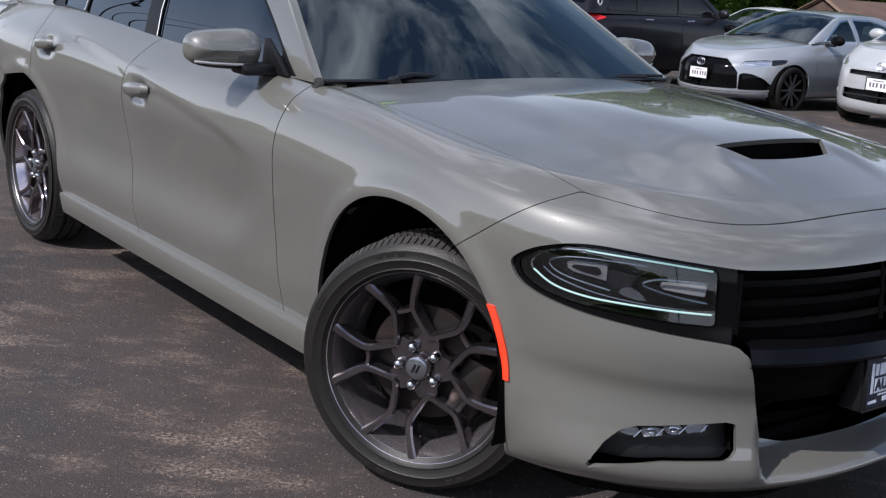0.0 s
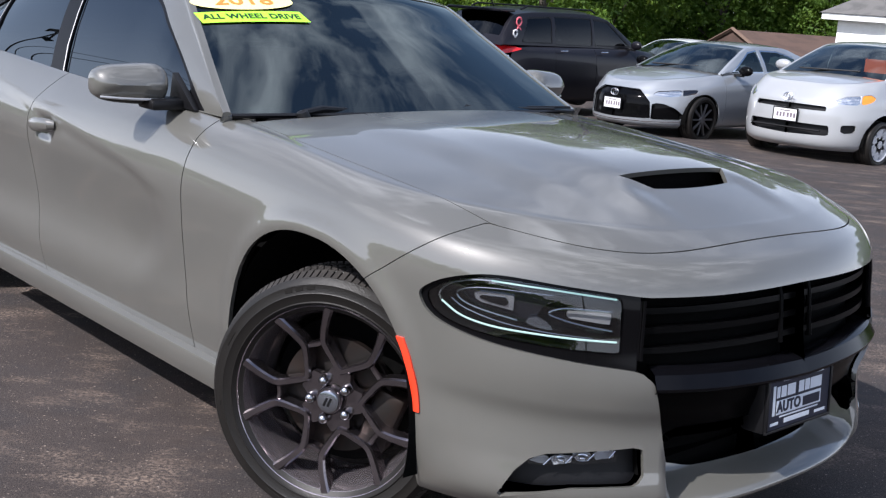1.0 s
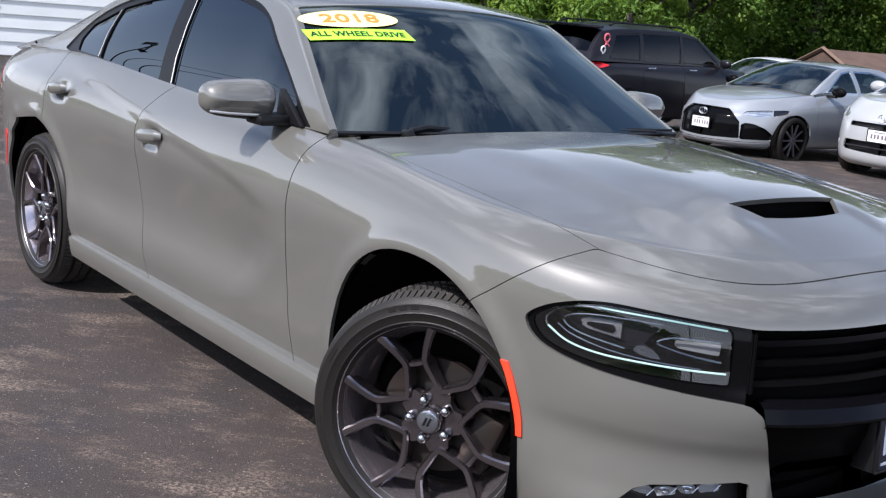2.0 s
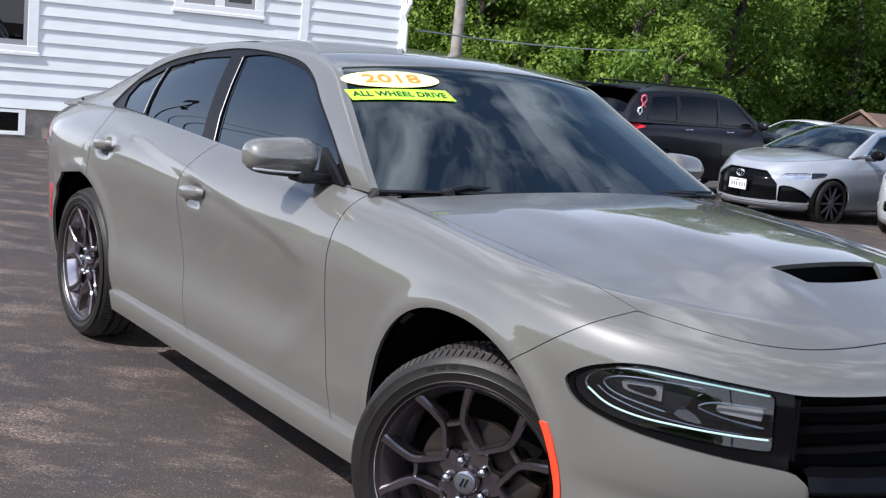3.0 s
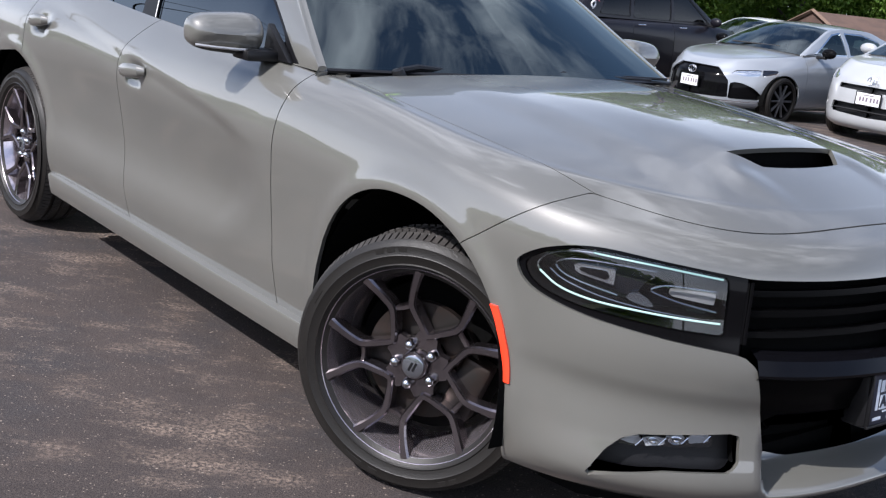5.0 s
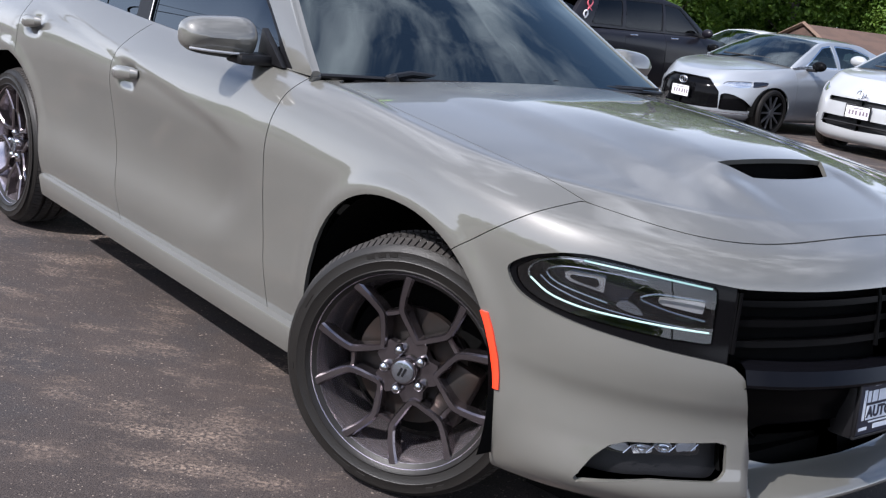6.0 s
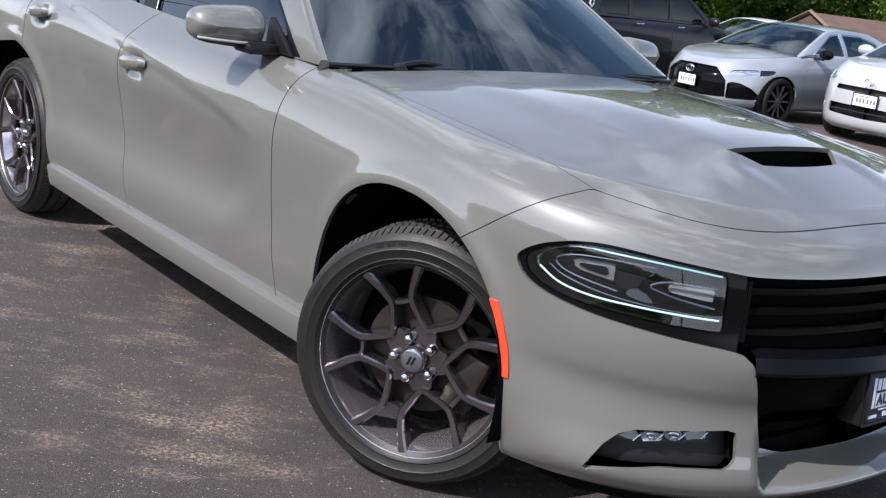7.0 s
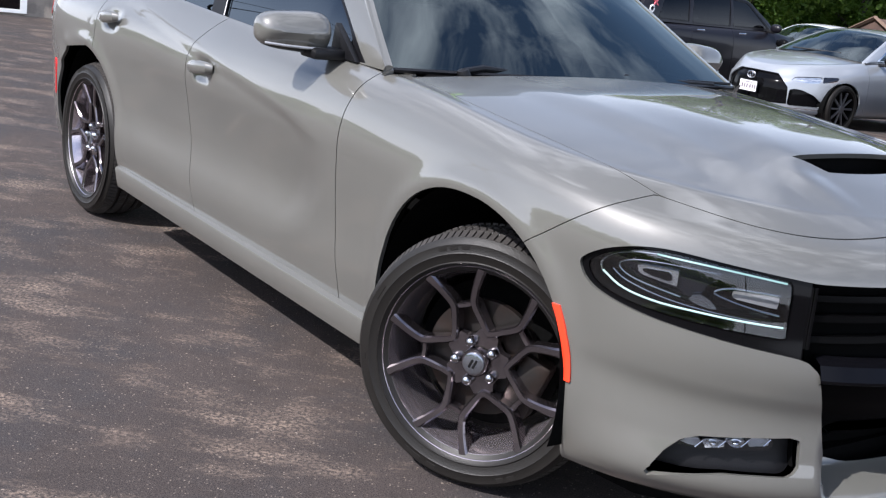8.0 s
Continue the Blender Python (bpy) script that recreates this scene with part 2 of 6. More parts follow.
def grid_normals(p):
    du, dv = np.gradient(p, axis=0), np.gradient(p, axis=1)
    nrm = np.cross(du, dv)
    return nrm / np.maximum(np.linalg.norm(nrm, axis=-1, keepdims=True), 1e-9)


class Sheet:
    """A triangle sheet with its own normals, that can be trimmed along any smooth field."""

    def __init__(self, v, n, f):
        self.v, self.n, self.f = np.asarray(v, float), np.asarray(n, float), np.asarray(f, int)

    @classmethod
    def grid(cls, p, flip=False):
        a, b = p.shape[:2]
        nrm = grid_normals(p)
        idx = np.arange(a * b).reshape(a, b)
        q = np.stack([idx[:-1, :-1], idx[1:, :-1], idx[1:, 1:], idx[:-1, 1:]], -1).reshape(-1, 4)
        tri = np.concatenate([q[:, [0, 1, 2]], q[:, [0, 2, 3]]])
        if flip:
            tri, nrm = tri[:, ::-1], -nrm
        return cls(p.reshape(-1, 3), nrm.reshape(-1, 3), tri)

    def moved(self, by):
        """The sheet shifted along its normals."""
        return Sheet(self.v + self.n * by, self.n, self.f)

    def mirrored(self):
        return Sheet(self.v * [1, -1, 1], self.n * [1, -1, 1], self.f[:, ::-1])

    def joined(self, other):
        return Sheet(np.concatenate([self.v, other.v]), np.concatenate([self.n, other.n]), np.concatenate([self.f, other.f + len(self.v)]))

    def cut(self, field):
        """Keeps what lies where field(x, y, z) > 0."""
        if not len(self.f):
            return self
        val = np.asarray(field(self.v[:, 0], self.v[:, 1], self.v[:, 2]), float) + 0 * self.v[:, 0]
        val = np.where(np.abs(val) < 1e-7, 1e-7, val)
        pos = val > 0
        count = pos[self.f].sum(1)
        keep = [tuple(t) for t in self.f[count == 3]]
        v, n, made = list(self.v), list(self.n), {}

        def mid(i, j):
            key = (min(i, j), max(i, j))
            if key not in made:
                s = val[i] / (val[i] - val[j])
                v.append(self.v[i] + s * (self.v[j] - self.v[i]))
                m = self.n[i] + s * (self.n[j] - self.n[i])
                n.append(m / max(np.linalg.norm(m), 1e-9))
                made[key] = len(v) - 1
            return made[key]

        for t in self.f[(count > 0) & (count < 3)]:
            poly = []
            for i, j in ((t[0], t[1]), (t[1], t[2]), (t[2], t[0])):
                if pos[i]:
                    poly.append(i)
                if pos[i] != pos[j]:
                    poly.append(mid(i, j))
            for k in range(1, len(poly) - 1):
                keep.append((poly[0], poly[k], poly[k + 1]))
        f = np.array(keep, int).reshape(-1, 3)
        used = np.unique(f)
        back_to = np.zeros(len(v), int)
        back_to[used] = np.arange(len(used))
        return Sheet(np.array(v)[used], np.array(n)[used], back_to[f])

    def edges(self):
        e = np.concatenate([self.f[:, [0, 1]], self.f[:, [1, 2]], self.f[:, [2, 0]]])
        key = np.sort(e, 1)
        _, first, count = np.unique(key, axis=0, return_index=True, return_counts=True)
        return e[first[count == 1]]


def mesh_from(name, v, f, mat, normals=None, smooth=True):
    me = bpy.data.meshes.new(name)
    me.from_pydata([tuple(p) for p in v], [], [tuple(int(i) for i in t) for t in f])
    me.materials.append(mat)
    me.polygons.foreach_set("use_smooth", [smooth] * len(me.polygons))
    me.update()
    if normals is not None and len(v):
        me.normals_split_custom_set_from_vertices([tuple(p) for p in normals])
    return me


def sheet_part(name, sheet, mat, parent, label="", rim=0.012):
    """Links a sheet as one part, with a folded rim of that depth round its open edges."""
    v, n, f = sheet.v, sheet.n, [tuple(t) for t in sheet.f]
    if rim and len(sheet.f):
        e = sheet.edges()
        k = len(v)
        a, b = v[e[:, 0]], v[e[:, 1]]
        na, nb = sheet.n[e[:, 0]], sheet.n[e[:, 1]]
        side = np.cross(b - a, na)
        side /= np.maximum(np.linalg.norm(side, axis=1, keepdims=True), 1e-9)
        v = np.concatenate([v, a, b, a - na * rim, b - nb * rim])
        n = np.concatenate([n, side, side, side, side])
        m = len(e)
        f += [(k + i, k + 2 * m + i, k + 3 * m + i, k + m + i) for i in range(m)]
    ob = new(name, mesh_from(name, v, f, mat, n))
    ob.parent = parent
    if label:
        tagged(ob, label)
    return ob


def part(name, bm, mat, parent, label="", smooth=False):
    """Links a bmesh as one mesh object under a thing or a part."""
    me = bpy.data.meshes.new(name)
    bmesh.ops.recalc_face_normals(bm, faces=bm.faces)
    bm.to_mesh(me)
    bm.free()
    me.materials.append(mat)
    if smooth:
        me.polygons.foreach_set("use_smooth", [True] * len(me.polygons))
        me.set_sharp_from_angle(angle=radians(38))
    ob = new(name, me)
    ob.parent = parent
    if label:
        tagged(ob, label)
    return ob


def thing(name, label, category, group="", kind="", at=None):
    ob = tagged(new(name), label, category, group, kind)
    if at is not None:
        ob.matrix_basis = at
    return ob


def box(x0, x1, y0, y1, z0, z1, bevel=0.0, seg=2):
    bm = bmesh.new()
    bmesh.ops.create_cube(bm, size=1, matrix=Matrix.LocRotScale(((x0 + x1) / 2, (y0 + y1) / 2, (z0 + z1) / 2), None, (abs(x1 - x0), abs(y1 - y0), abs(z1 - z0))))
    if bevel:
        bmesh.ops.bevel(bm, geom=bm.edges[:], offset=bevel, segments=seg, affect="EDGES", profile=0.5)
    return bm


def merge(*bms):
    out = bms[0]
    for other in bms[1:]:
        me = bpy.data.meshes.new("t")
        other.to_mesh(me)
        out.from_mesh(me)
        other.free()
        bpy.data.meshes.remove(me)
    return out


def turned(bm, m):
    bmesh.ops.transform(bm, matrix=m, verts=bm.verts)
    return bm


def revolve(profile, seg=64, start=0.0, sweep=2 * math.pi):
    """Turns (radius, y) pairs about the y axis."""
    bm = bmesh.new()
    full = abs(sweep - 2 * math.pi) < 1e-6
    rings = []
    for i in range(seg if full else seg + 1):
        a = start + sweep * i / seg
        rings.append([bm.verts.new((r * math.cos(a), y, r * math.sin(a))) for r, y in profile])
    for i in range(seg):
        a, b = rings[i], rings[(i + 1) % len(rings)]
        for j in range(len(profile) - 1):
            bm.faces.new((a[j], a[j + 1], b[j + 1], b[j]))
    return bm


def prism(points, y0, y1, bevel=0.0):
    """A plate: a polygon of (x, z) points between two y."""
    bm = bmesh.new()
    a = [bm.verts.new((x, y0, z)) for x, z in points]
    b = [bm.verts.new((x, y1, z)) for x, z in points]
    bm.faces.new(a)
    bm.faces.new(b[::-1])
    for i in range(len(a)):
        j = (i + 1) % len(a)
        bm.faces.new((a[j], a[i], b[i], b[j]))
    if bevel:
        bmesh.ops.bevel(bm, geom=bm.edges[:], offset=bevel, segments=2, affect="EDGES", profile=0.5)
    return bm


def tube(points, radius, seg=8, closed=False):
    """A round bar along a line of points."""
    pts = [Vector(p) for p in points]
    bm = bmesh.new()
    rings = []
    radii = radius if isinstance(radius, (list, tuple)) else [radius] * len(pts)
    for i, p in enumerate(pts):
        a, b = pts[max(i - 1, 0)], pts[min(i + 1, len(pts) - 1)]
        if closed:
            a, b = pts[i - 1], pts[(i + 1) % len(pts)]
        q = (b - a).normalized().to_track_quat("Z", "Y")
        rings.append([bm.verts.new(p + q @ Vector((radii[i] * math.cos(2 * math.pi * j / seg), radii[i] * math.sin(2 * math.pi * j / seg), 0))) for j in range(seg)])
    for i in range(len(rings) if closed else len(rings) - 1):
        r, s = rings[i], rings[(i + 1) % len(rings)]
        for j in range(seg):
            bm.faces.new((r[j], r[(j + 1) % seg], s[(j + 1) % seg], s[j]))
    if not closed:
        bm.faces.new(rings[0][::-1])
        bm.faces.new(rings[-1])
    return bm


def rounded(points, sharp=(), n=6):
    """A polygon with its bends drawn round, but for the corners named."""
    p = [np.array(q, float) for q in points]
    out = []
    for i in range(len(p)):
        b, c = p[i], p[(i + 1) % len(p)]
        a = p[i - 1] if i not in sharp else b
        d = p[(i + 2) % len(p)] if (i + 1) % len(p) not in sharp else c
        for k in range(n):
            t = k / n
            out.append(0.5 * (2 * b + (c - a) * t + (2 * a - 5 * b + 4 * c - d) * t * t + (3 * b - a - 3 * c + d) * t ** 3))
    return out


def outline(points):
    """The signed distance to a polygon of (a, b) points, positive inside."""
    p = np.asarray(points, float)
    q = np.roll(p, -1, 0)

    def f(a, b):
        a, b = np.asarray(a, float)[..., None], np.asarray(b, float)[..., None]
        ex, ey = q[:, 0] - p[:, 0], q[:, 1] - p[:, 1]
        wx, wy = a - p[:, 0], b - p[:, 1]
        s = np.clip((wx * ex + wy * ey) / (ex * ex + ey * ey), 0, 1)
        d = np.sqrt(((wx - s * ex) ** 2 + (wy - s * ey) ** 2).min(-1))
        up = ((p[:, 1] <= b) & (q[:, 1] > b)) & (ex * wy - ey * wx > 0)
        down = ((p[:, 1] > b) & (q[:, 1] <= b)) & (ex * wy - ey * wx < 0)
        return np.where(up.sum(-1) != down.sum(-1), d, -d)

    return f


def both(fields):
    return lambda x, y, z: np.minimum.reduce([np.asarray(g(x, y, z), float) + 0 * x for g in fields])


def less(field):
    return lambda x, y, z: -np.asarray(field(x, y, z), float)


def text_part(name, words, size, m, mat, parent, extrude=0.0006, squeeze=1.0, weight=0.018):
    """Raised lettering in the built-in font, as a mesh part."""
    cu = bpy.data.curves.new(name, "FONT")
    cu.body, cu.size, cu.align_x, cu.align_y, cu.extrude = words, size, "CENTER", "CENTER", extrude
    cu.space_character = 1.05
    cu.offset = size * weight
    tmp = bpy.data.objects.new("t", cu)
    scene.collection.objects.link(tmp)
    bpy.context.view_layer.update()
    me = bpy.data.meshes.new_from_object(tmp.evaluated_get(bpy.context.evaluated_depsgraph_get()))
    bpy.data.objects.remove(tmp)
    me.transform(m @ Matrix.Diagonal((squeeze, 1, 1, 1)))
    me.materials.clear()
    me.materials.append(mat)
    ob = new(name, me)
    ob.parent = parent
    return ob


# ---- the ground ----
def build_ground():
    xs = [-400, -200, -100, -60, -40, -30, -20, -12, -6, 0, 6, 12, 20, 40, 80, 200, 400]
    ys = [-400, -200, -100, -50, -25, -12, -6, 0, 2, 4, 8, 12, 16, 20, 26, 34, 44, 60, 100, 200, 400]
    v = [(x, y, ground_height(x, y)) for x in xs for y in ys]
    n = len(ys)
    f = [(i * n + j, (i + 1) * n + j, (i + 1) * n + j + 1, i * n + j + 1) for i in range(len(xs) - 1) for j in range(n - 1)]
    ob = new("ground", mesh_from("ground", v, f, ASPHALT))
    return tagged(ob, "worn dark asphalt lot with dusty pale scuffs", "ground", kind="structure")


build_ground()


def build_lawn():
    """Unseen rough grass added across the street, kerb to wood, for green door reflections."""
    m = material("rough_grass", (0.075, 0.105, 0.03), rough=0.9, spots=(0.11, 0.12, 0.045), spot_scale=0.4, grain=0.3, grain_scale=9.0)
    part("grass", box(-160, 90, -70, -17, -0.2, 0.05), m, thing("lawn", "unseen green grass added across the street", "lawn", kind="structure"))


build_lawn()

# ---- the grey sedan ----
# x runs from the tail to the nose, the middle of the wheelbase is 0; the near side is -y
NOSE_X, TAIL_X = 1.5, -1.5
HALF = curve((-2.6, 0.93), (-1.55, 0.948), (-0.4, 0.935), (0.8, 0.93), (1.5, 0.942), (2.5, 0.942))
CROWN_C = smoothed(curve((-2.6, 1.12), (-2.0, 1.15), (-1.4, 1.175), (-0.4, 1.135), (0.85, 1.096), (1.2, 1.083), (1.6, 1.060), (1.9, 1.028), (2.05, 0.995), (2.2, 0.947), (2.32, 0.905), (2.45, 0.86)), 0.22)
CROWN_D = smoothed(curve((-2.6, 0.06), (-0.4, 0.05), (0.85, 0.05), (1.5, 0.072), (1.9, 0.075), (2.2, 0.055), (2.4, 0.04)), 0.3)
ARCH_F, ARCH_R = (1.490, 0.385, 0.445, 0.416), (-1.576, 0.380, 0.438, 0.43)  # centre, height, half width


def crown(x, y):
    """The height of bonnet, wing tops and boot lid."""
    a = np.abs(y)
    dome = 0.014 * step(-a, -0.42, -0.18) * step(x, 1.1, 1.9) * (1 - step(x, 1.95, 2.05) * step(-a, -0.31, -0.20)) * step(-x, -2.28, -2.0) + 0.010 * step(-a, -0.58, -0.40) * step(x, 0.9, 1.5) * step(-x, -2.25, -1.85)
    return CROWN_C(x) - CROWN_D(x) * (a / 0.83) ** 2 + dome


def plan(columns, inset, nose_inset, tail_inset, power=2.5):
    """The outline of the car in plan, drawn in by the insets."""
    kind, at = columns
    px, py = np.empty(len(at)), np.empty(len(at))
    for i, (k, s) in enumerate(zip(kind, at)):
        if k == 0:
            c, d = math.cos(s) ** (2 / power) if s < math.pi / 2 - 1e-6 else 0.0, math.sin(s) ** (2 / power) if s > 1e-6 else 0.0
            base = NOSE_X + (2.45 - NOSE_X) * c
            px[i], py[i] = NOSE_X + (2.45 - nose_inset - NOSE_X) * c, -(HALF(base) - inset(base)) * d
        elif k == 1:
            px[i], py[i] = s, -(HALF(s) - inset(s))
        else:
            c, d = math.cos(s) ** (2 / 4.3) if s < math.pi / 2 - 1e-6 else 0.0, math.sin(s) ** (2 / 4.3) if s > 1e-6 else 0.0
            base = TAIL_X + (-2.57 - TAIL_X) * c
            px[i], py[i] = TAIL_X + (-2.57 + tail_inset - TAIL_X) * c, -(HALF(base) - inset(base)) * d
    return px, py


DOOR_FRONT = curve((0.38, 0.42), (0.44, 0.51), (0.52, 0.60), (0.60, 0.67), (0.69, 0.715), (0.77, 0.69), (0.83, 0.585), (0.90, 0.38))


def body_sheet():
    """The near half of the lower body, from the sill over the shoulder to the middle line."""
    nose = np.linspace(0, math.pi / 2, 60)
    side = np.linspace(NOSE_X, TAIL_X, 110)[1:]
    tail = np.linspace(math.pi / 2, 0, 26)[1:]
    kind = [0] * len(nose) + [1] * len(side) + [2] * len(tail)
    columns = kind, np.concatenate([nose, side, tail])
    base_x, base_y = plan(columns, lambda x: 0, 0, 0)
    level = [  # height: tail, doors, front wheel, nose; inset of side, nose and tail
        ((0.23, 0.215, 0.215, 0.20), 0.12, 0.13, 0.10),
        ((0.26, 0.245, 0.24, 0.225), 0.065, 0.045, 0.04),
        ((0.34, 0.31, 0.31, 0.285), 0.042, -0.010, 0.01),
        ((0.46, 0.44, 0.44, 0.38), 0.024, 0.004, 0.01),
        ((0.55, 0.54, 0.54, 0.465), 0.021, 0.013, 0.0),
        ((0.61, 0.60, 0.60, 0.525), 0.018, -0.003, 0.0),
        ((0.67, 0.66, 0.67, 0.585), 0.014, -0.008, 0.0),
        ((0.76, 0.75, 0.77, 0.68), 0.006, 0.010, 0.0),
        ((0.85, 0.825, 0.84, 0.77), 0.0, 0.021, 0.0),
        ((0.93, 0.885, 0.89, 0.825), 0.004, 0.037, 0.01),
        ((0.99, 0.945, 0.935, 0.87), 0.020, 0.075, 0.02),
        ((1.04, 1.005, 0.968, 0.90), 0.055, 0.135, 0.04),
    ]
    rows = []
    flare = (0, 0, 0, 0, 0, 0, 0, 0.003, 0.010, 0.017, 0.022, 0.019)  # the wing leans in over the front wheel
    for (zt, zd, zf, zn), inset, ni, ti in level:
        height = curve((-2.52, zt), (-1.2, zt * 0.7 + zd * 0.3), (-0.4, zd), (0.7, zd), (1.5, zf), (2.05, zn * 0.6 + zf * 0.4), (2.45, zn))
        rise = flare[len(rows)]
        px, py = plan(columns, lambda x, d=inset, k=rise, low=0.25 < float(height(0)) < 0.72, n=ni: (d + (0.012 + 0.7 * n - d) * float(step(x, 1.86, 2.16)) if low else d) + k * math.exp(-((x - 1.45) / 0.5) ** 2), ni, ti)
        rows.append(np.stack([px, py, height(base_x)], -1))
    rim_x, rim_y = plan(columns, lambda x: 0.125, 0.20, 0.10)
    spine_x = np.where(base_x > NOSE_X, NOSE_X + 0.3 * (base_x - NOSE_X), np.where(base_x < TAIL_X, TAIL_X + 0.3 * (base_x - TAIL_X), base_x))
    for s in (0.0, 0.06, 0.14, 0.24, 0.36, 0.5, 0.65, 0.82, 1.0):
        px, py = rim_x + (spine_x - rim_x) * s, rim_y * (1 - s)
        rows.append(np.stack([px, py, crown(px, py)], -1))
    p = spline_rows(rows, 190)
    over = step(np.linspace(0, len(rows) - 1, 190), len(level) - 0.2, len(level) + 1.2)[None, :]
    p[..., 2] += over * (crown(p[..., 0], p[..., 1]) - p[..., 2])
    # hollow in the doors, and lips round the wheel openings
    n = grid_normals(p)
    x, y, z = p[..., 0], p[..., 1], p[..., 2]
    front_edge = DOOR_FRONT(z)
    top_edge, low_edge = 0.884 + 0.128 * (0.331 - x), 0.395
    below = 0.010 * step(top_edge - z, -0.004, 0.055) + 0.018 * step(top_edge - z, 0.0, 0.30)
    move = below * step(front_edge - x, -0.03, 0.20) * step(z - low_edge, -0.005, 0.222) * step(x, -1.5, -0.75) * (y < -0.5)
    # cups behind the door handles
    for cx, cz in ((-0.285, 0.884), (-1.265, 0.961)):
        move = move + 0.016 * np.exp(-(((x - cx) / 0.068) ** 4) - ((z - cz) / 0.043) ** 4) * (y < -0.5)
    for cx, cz, r, w in (ARCH_F, ARCH_R):
        away = (np.abs((x - cx) / w) ** 2.25 + np.abs((z - cz) / r) ** 2.25) ** (1 / 2.25) * r
        move = move - 0.011 * np.exp(-(((away - r - 0.015) / 0.035) ** 2)) * (y < -0.6) * step(z, 0.25, 0.4)
    shelf = -0.120 * step(z, 0.258, 0.325) * step(-z, -0.46, -0.40) * step(y, -0.452, -0.405) * step(x, 2.0, 2.2)
    p = p + np.stack([shelf, move, 0 * x], -1)
    s = Sheet.grid(p)
    if s.n[len(s.n) // 2, 1] > 0:
        s = Sheet.grid(p, True)
    middle = np.abs(s.v[:, 1]) < 1e-6
    s.n[middle, 1] = 0
    s.n /= np.maximum(np.linalg.norm(s.n, axis=1, keepdims=True), 1e-9)
    return s


def arch(which):
    cx, cz, r, w = which
    return lambda x, y, z: np.where(y < -0.45, ((np.abs((x - cx) / w) ** 2.25 + np.abs((z - cz) / r) ** 2.25) ** (1 / 2.25) - 1) * w, 1.0)


# shut lines, as fields that are positive towards the nose
GAP_F = curve((0.2, 0.845), (0.32, 0.834), (0.49, 0.806), (0.70, 0.786), (0.90, 0.79), (0.99, 0.80), (1.1, 0.82))
GAP_M = curve((0.2, -0.27), (0.32, -0.305), (0.46, -0.355), (0.58, -0.395), (0.75, -0.43), (0.91, -0.44), (1.0, -0.39), (1.1, -0.30))


def line_front(x, y, z):
    return x - GAP_F(z)


def line_mid(x, y, z):
    return x - GAP_M(z)


def line_rear(x, y, z):
    return x - curve((0.2, -1.12), (0.5, -1.18), (0.72, -1.34), (0.85, -1.42), (1.15, -1.43))(z)


def line_bumper(x, y, z):
    a = np.abs(y)
    return np.where(a > 0.75, x - (1.74 + 1.36 * (z - 0.765)).clip(1.60, 1.98), x - (2.30 - 0.32 * (a / 0.75) ** 4.5))


BONNET_Y = curve((0.85, 0.745), (1.25, 0.766), (1.6, 0.768), (1.85, 0.762), (2.02, 0.738), (2.3, 0.60))


def line_bonnet(x, y, z):
    return np.minimum(BONNET_Y(x) - np.abs(y), x - (0.87 + 0.05 * (1 - (y / 0.75) ** 2)))


def line_belt(x, y, z):
    return np.where((x > -1.75) & (x < 0.86), -y - 0.802, 1.0)


def line_boot(x, y, z):
    return np.where(x < -1.72, -y - 0.66, 1.0)


def around(x, y):
    """The angle round the nose, in degrees, seen from the front axle."""
    return np.degrees(np.arctan2(-y, x - NOSE_X))


# the angle is weighed so that one unit of it is about as long as one of height
MASK_A = outline(rounded([(a * 0.0165, z) for a, z in ((-2, 0.812), (20, 0.808), (33, 0.808), (44, 0.827), (54, 0.838), (60.5, 0.818), (64.6, 0.784), (65.6, 0.754), (63, 0.708), (56, 0.676), (45, 0.652), (36, 0.635), (33, 0.627), (31, 0.60), (28.5, 0.47), (27.0, 0.352), (19, 0.322), (-2, 0.316))], (0, 1, 2, 12, 13, 14, 15, 16, 17)))
LAMP_A = outline(rounded([(a * 0.0165, z) for a, z in ((36.5, 0.806), (44, 0.821), (54, 0.830), (60, 0.811), (63.4, 0.780), (64.2, 0.754), (61.8, 0.718), (55.5, 0.694), (45, 0.681), (36.5, 0.675))], (0, 9)))
FOG_A = outline([(a * 0.0165, z) for a, z in ((52.0, 0.278), (50.8, 0.315), (49.3, 0.359), (47.3, 0.393), (45, 0.408), (39, 0.420), (32.6, 0.430), (31.2, 0.424), (30.9, 0.360), (31.9, 0.335), (36, 0.333), (41.1, 0.328), (49.5, 0.294))])


def on_nose(shape, grow=0.0):
    return lambda x, y, z: np.where(x > 1.6, shape(around(x, -np.abs(y)) * 0.0165, z) + grow, -1.0)


GAP = 0.0022


def more(field, by=GAP):
    return lambda x, y, z: np.asarray(field(x, y, z), float) - by


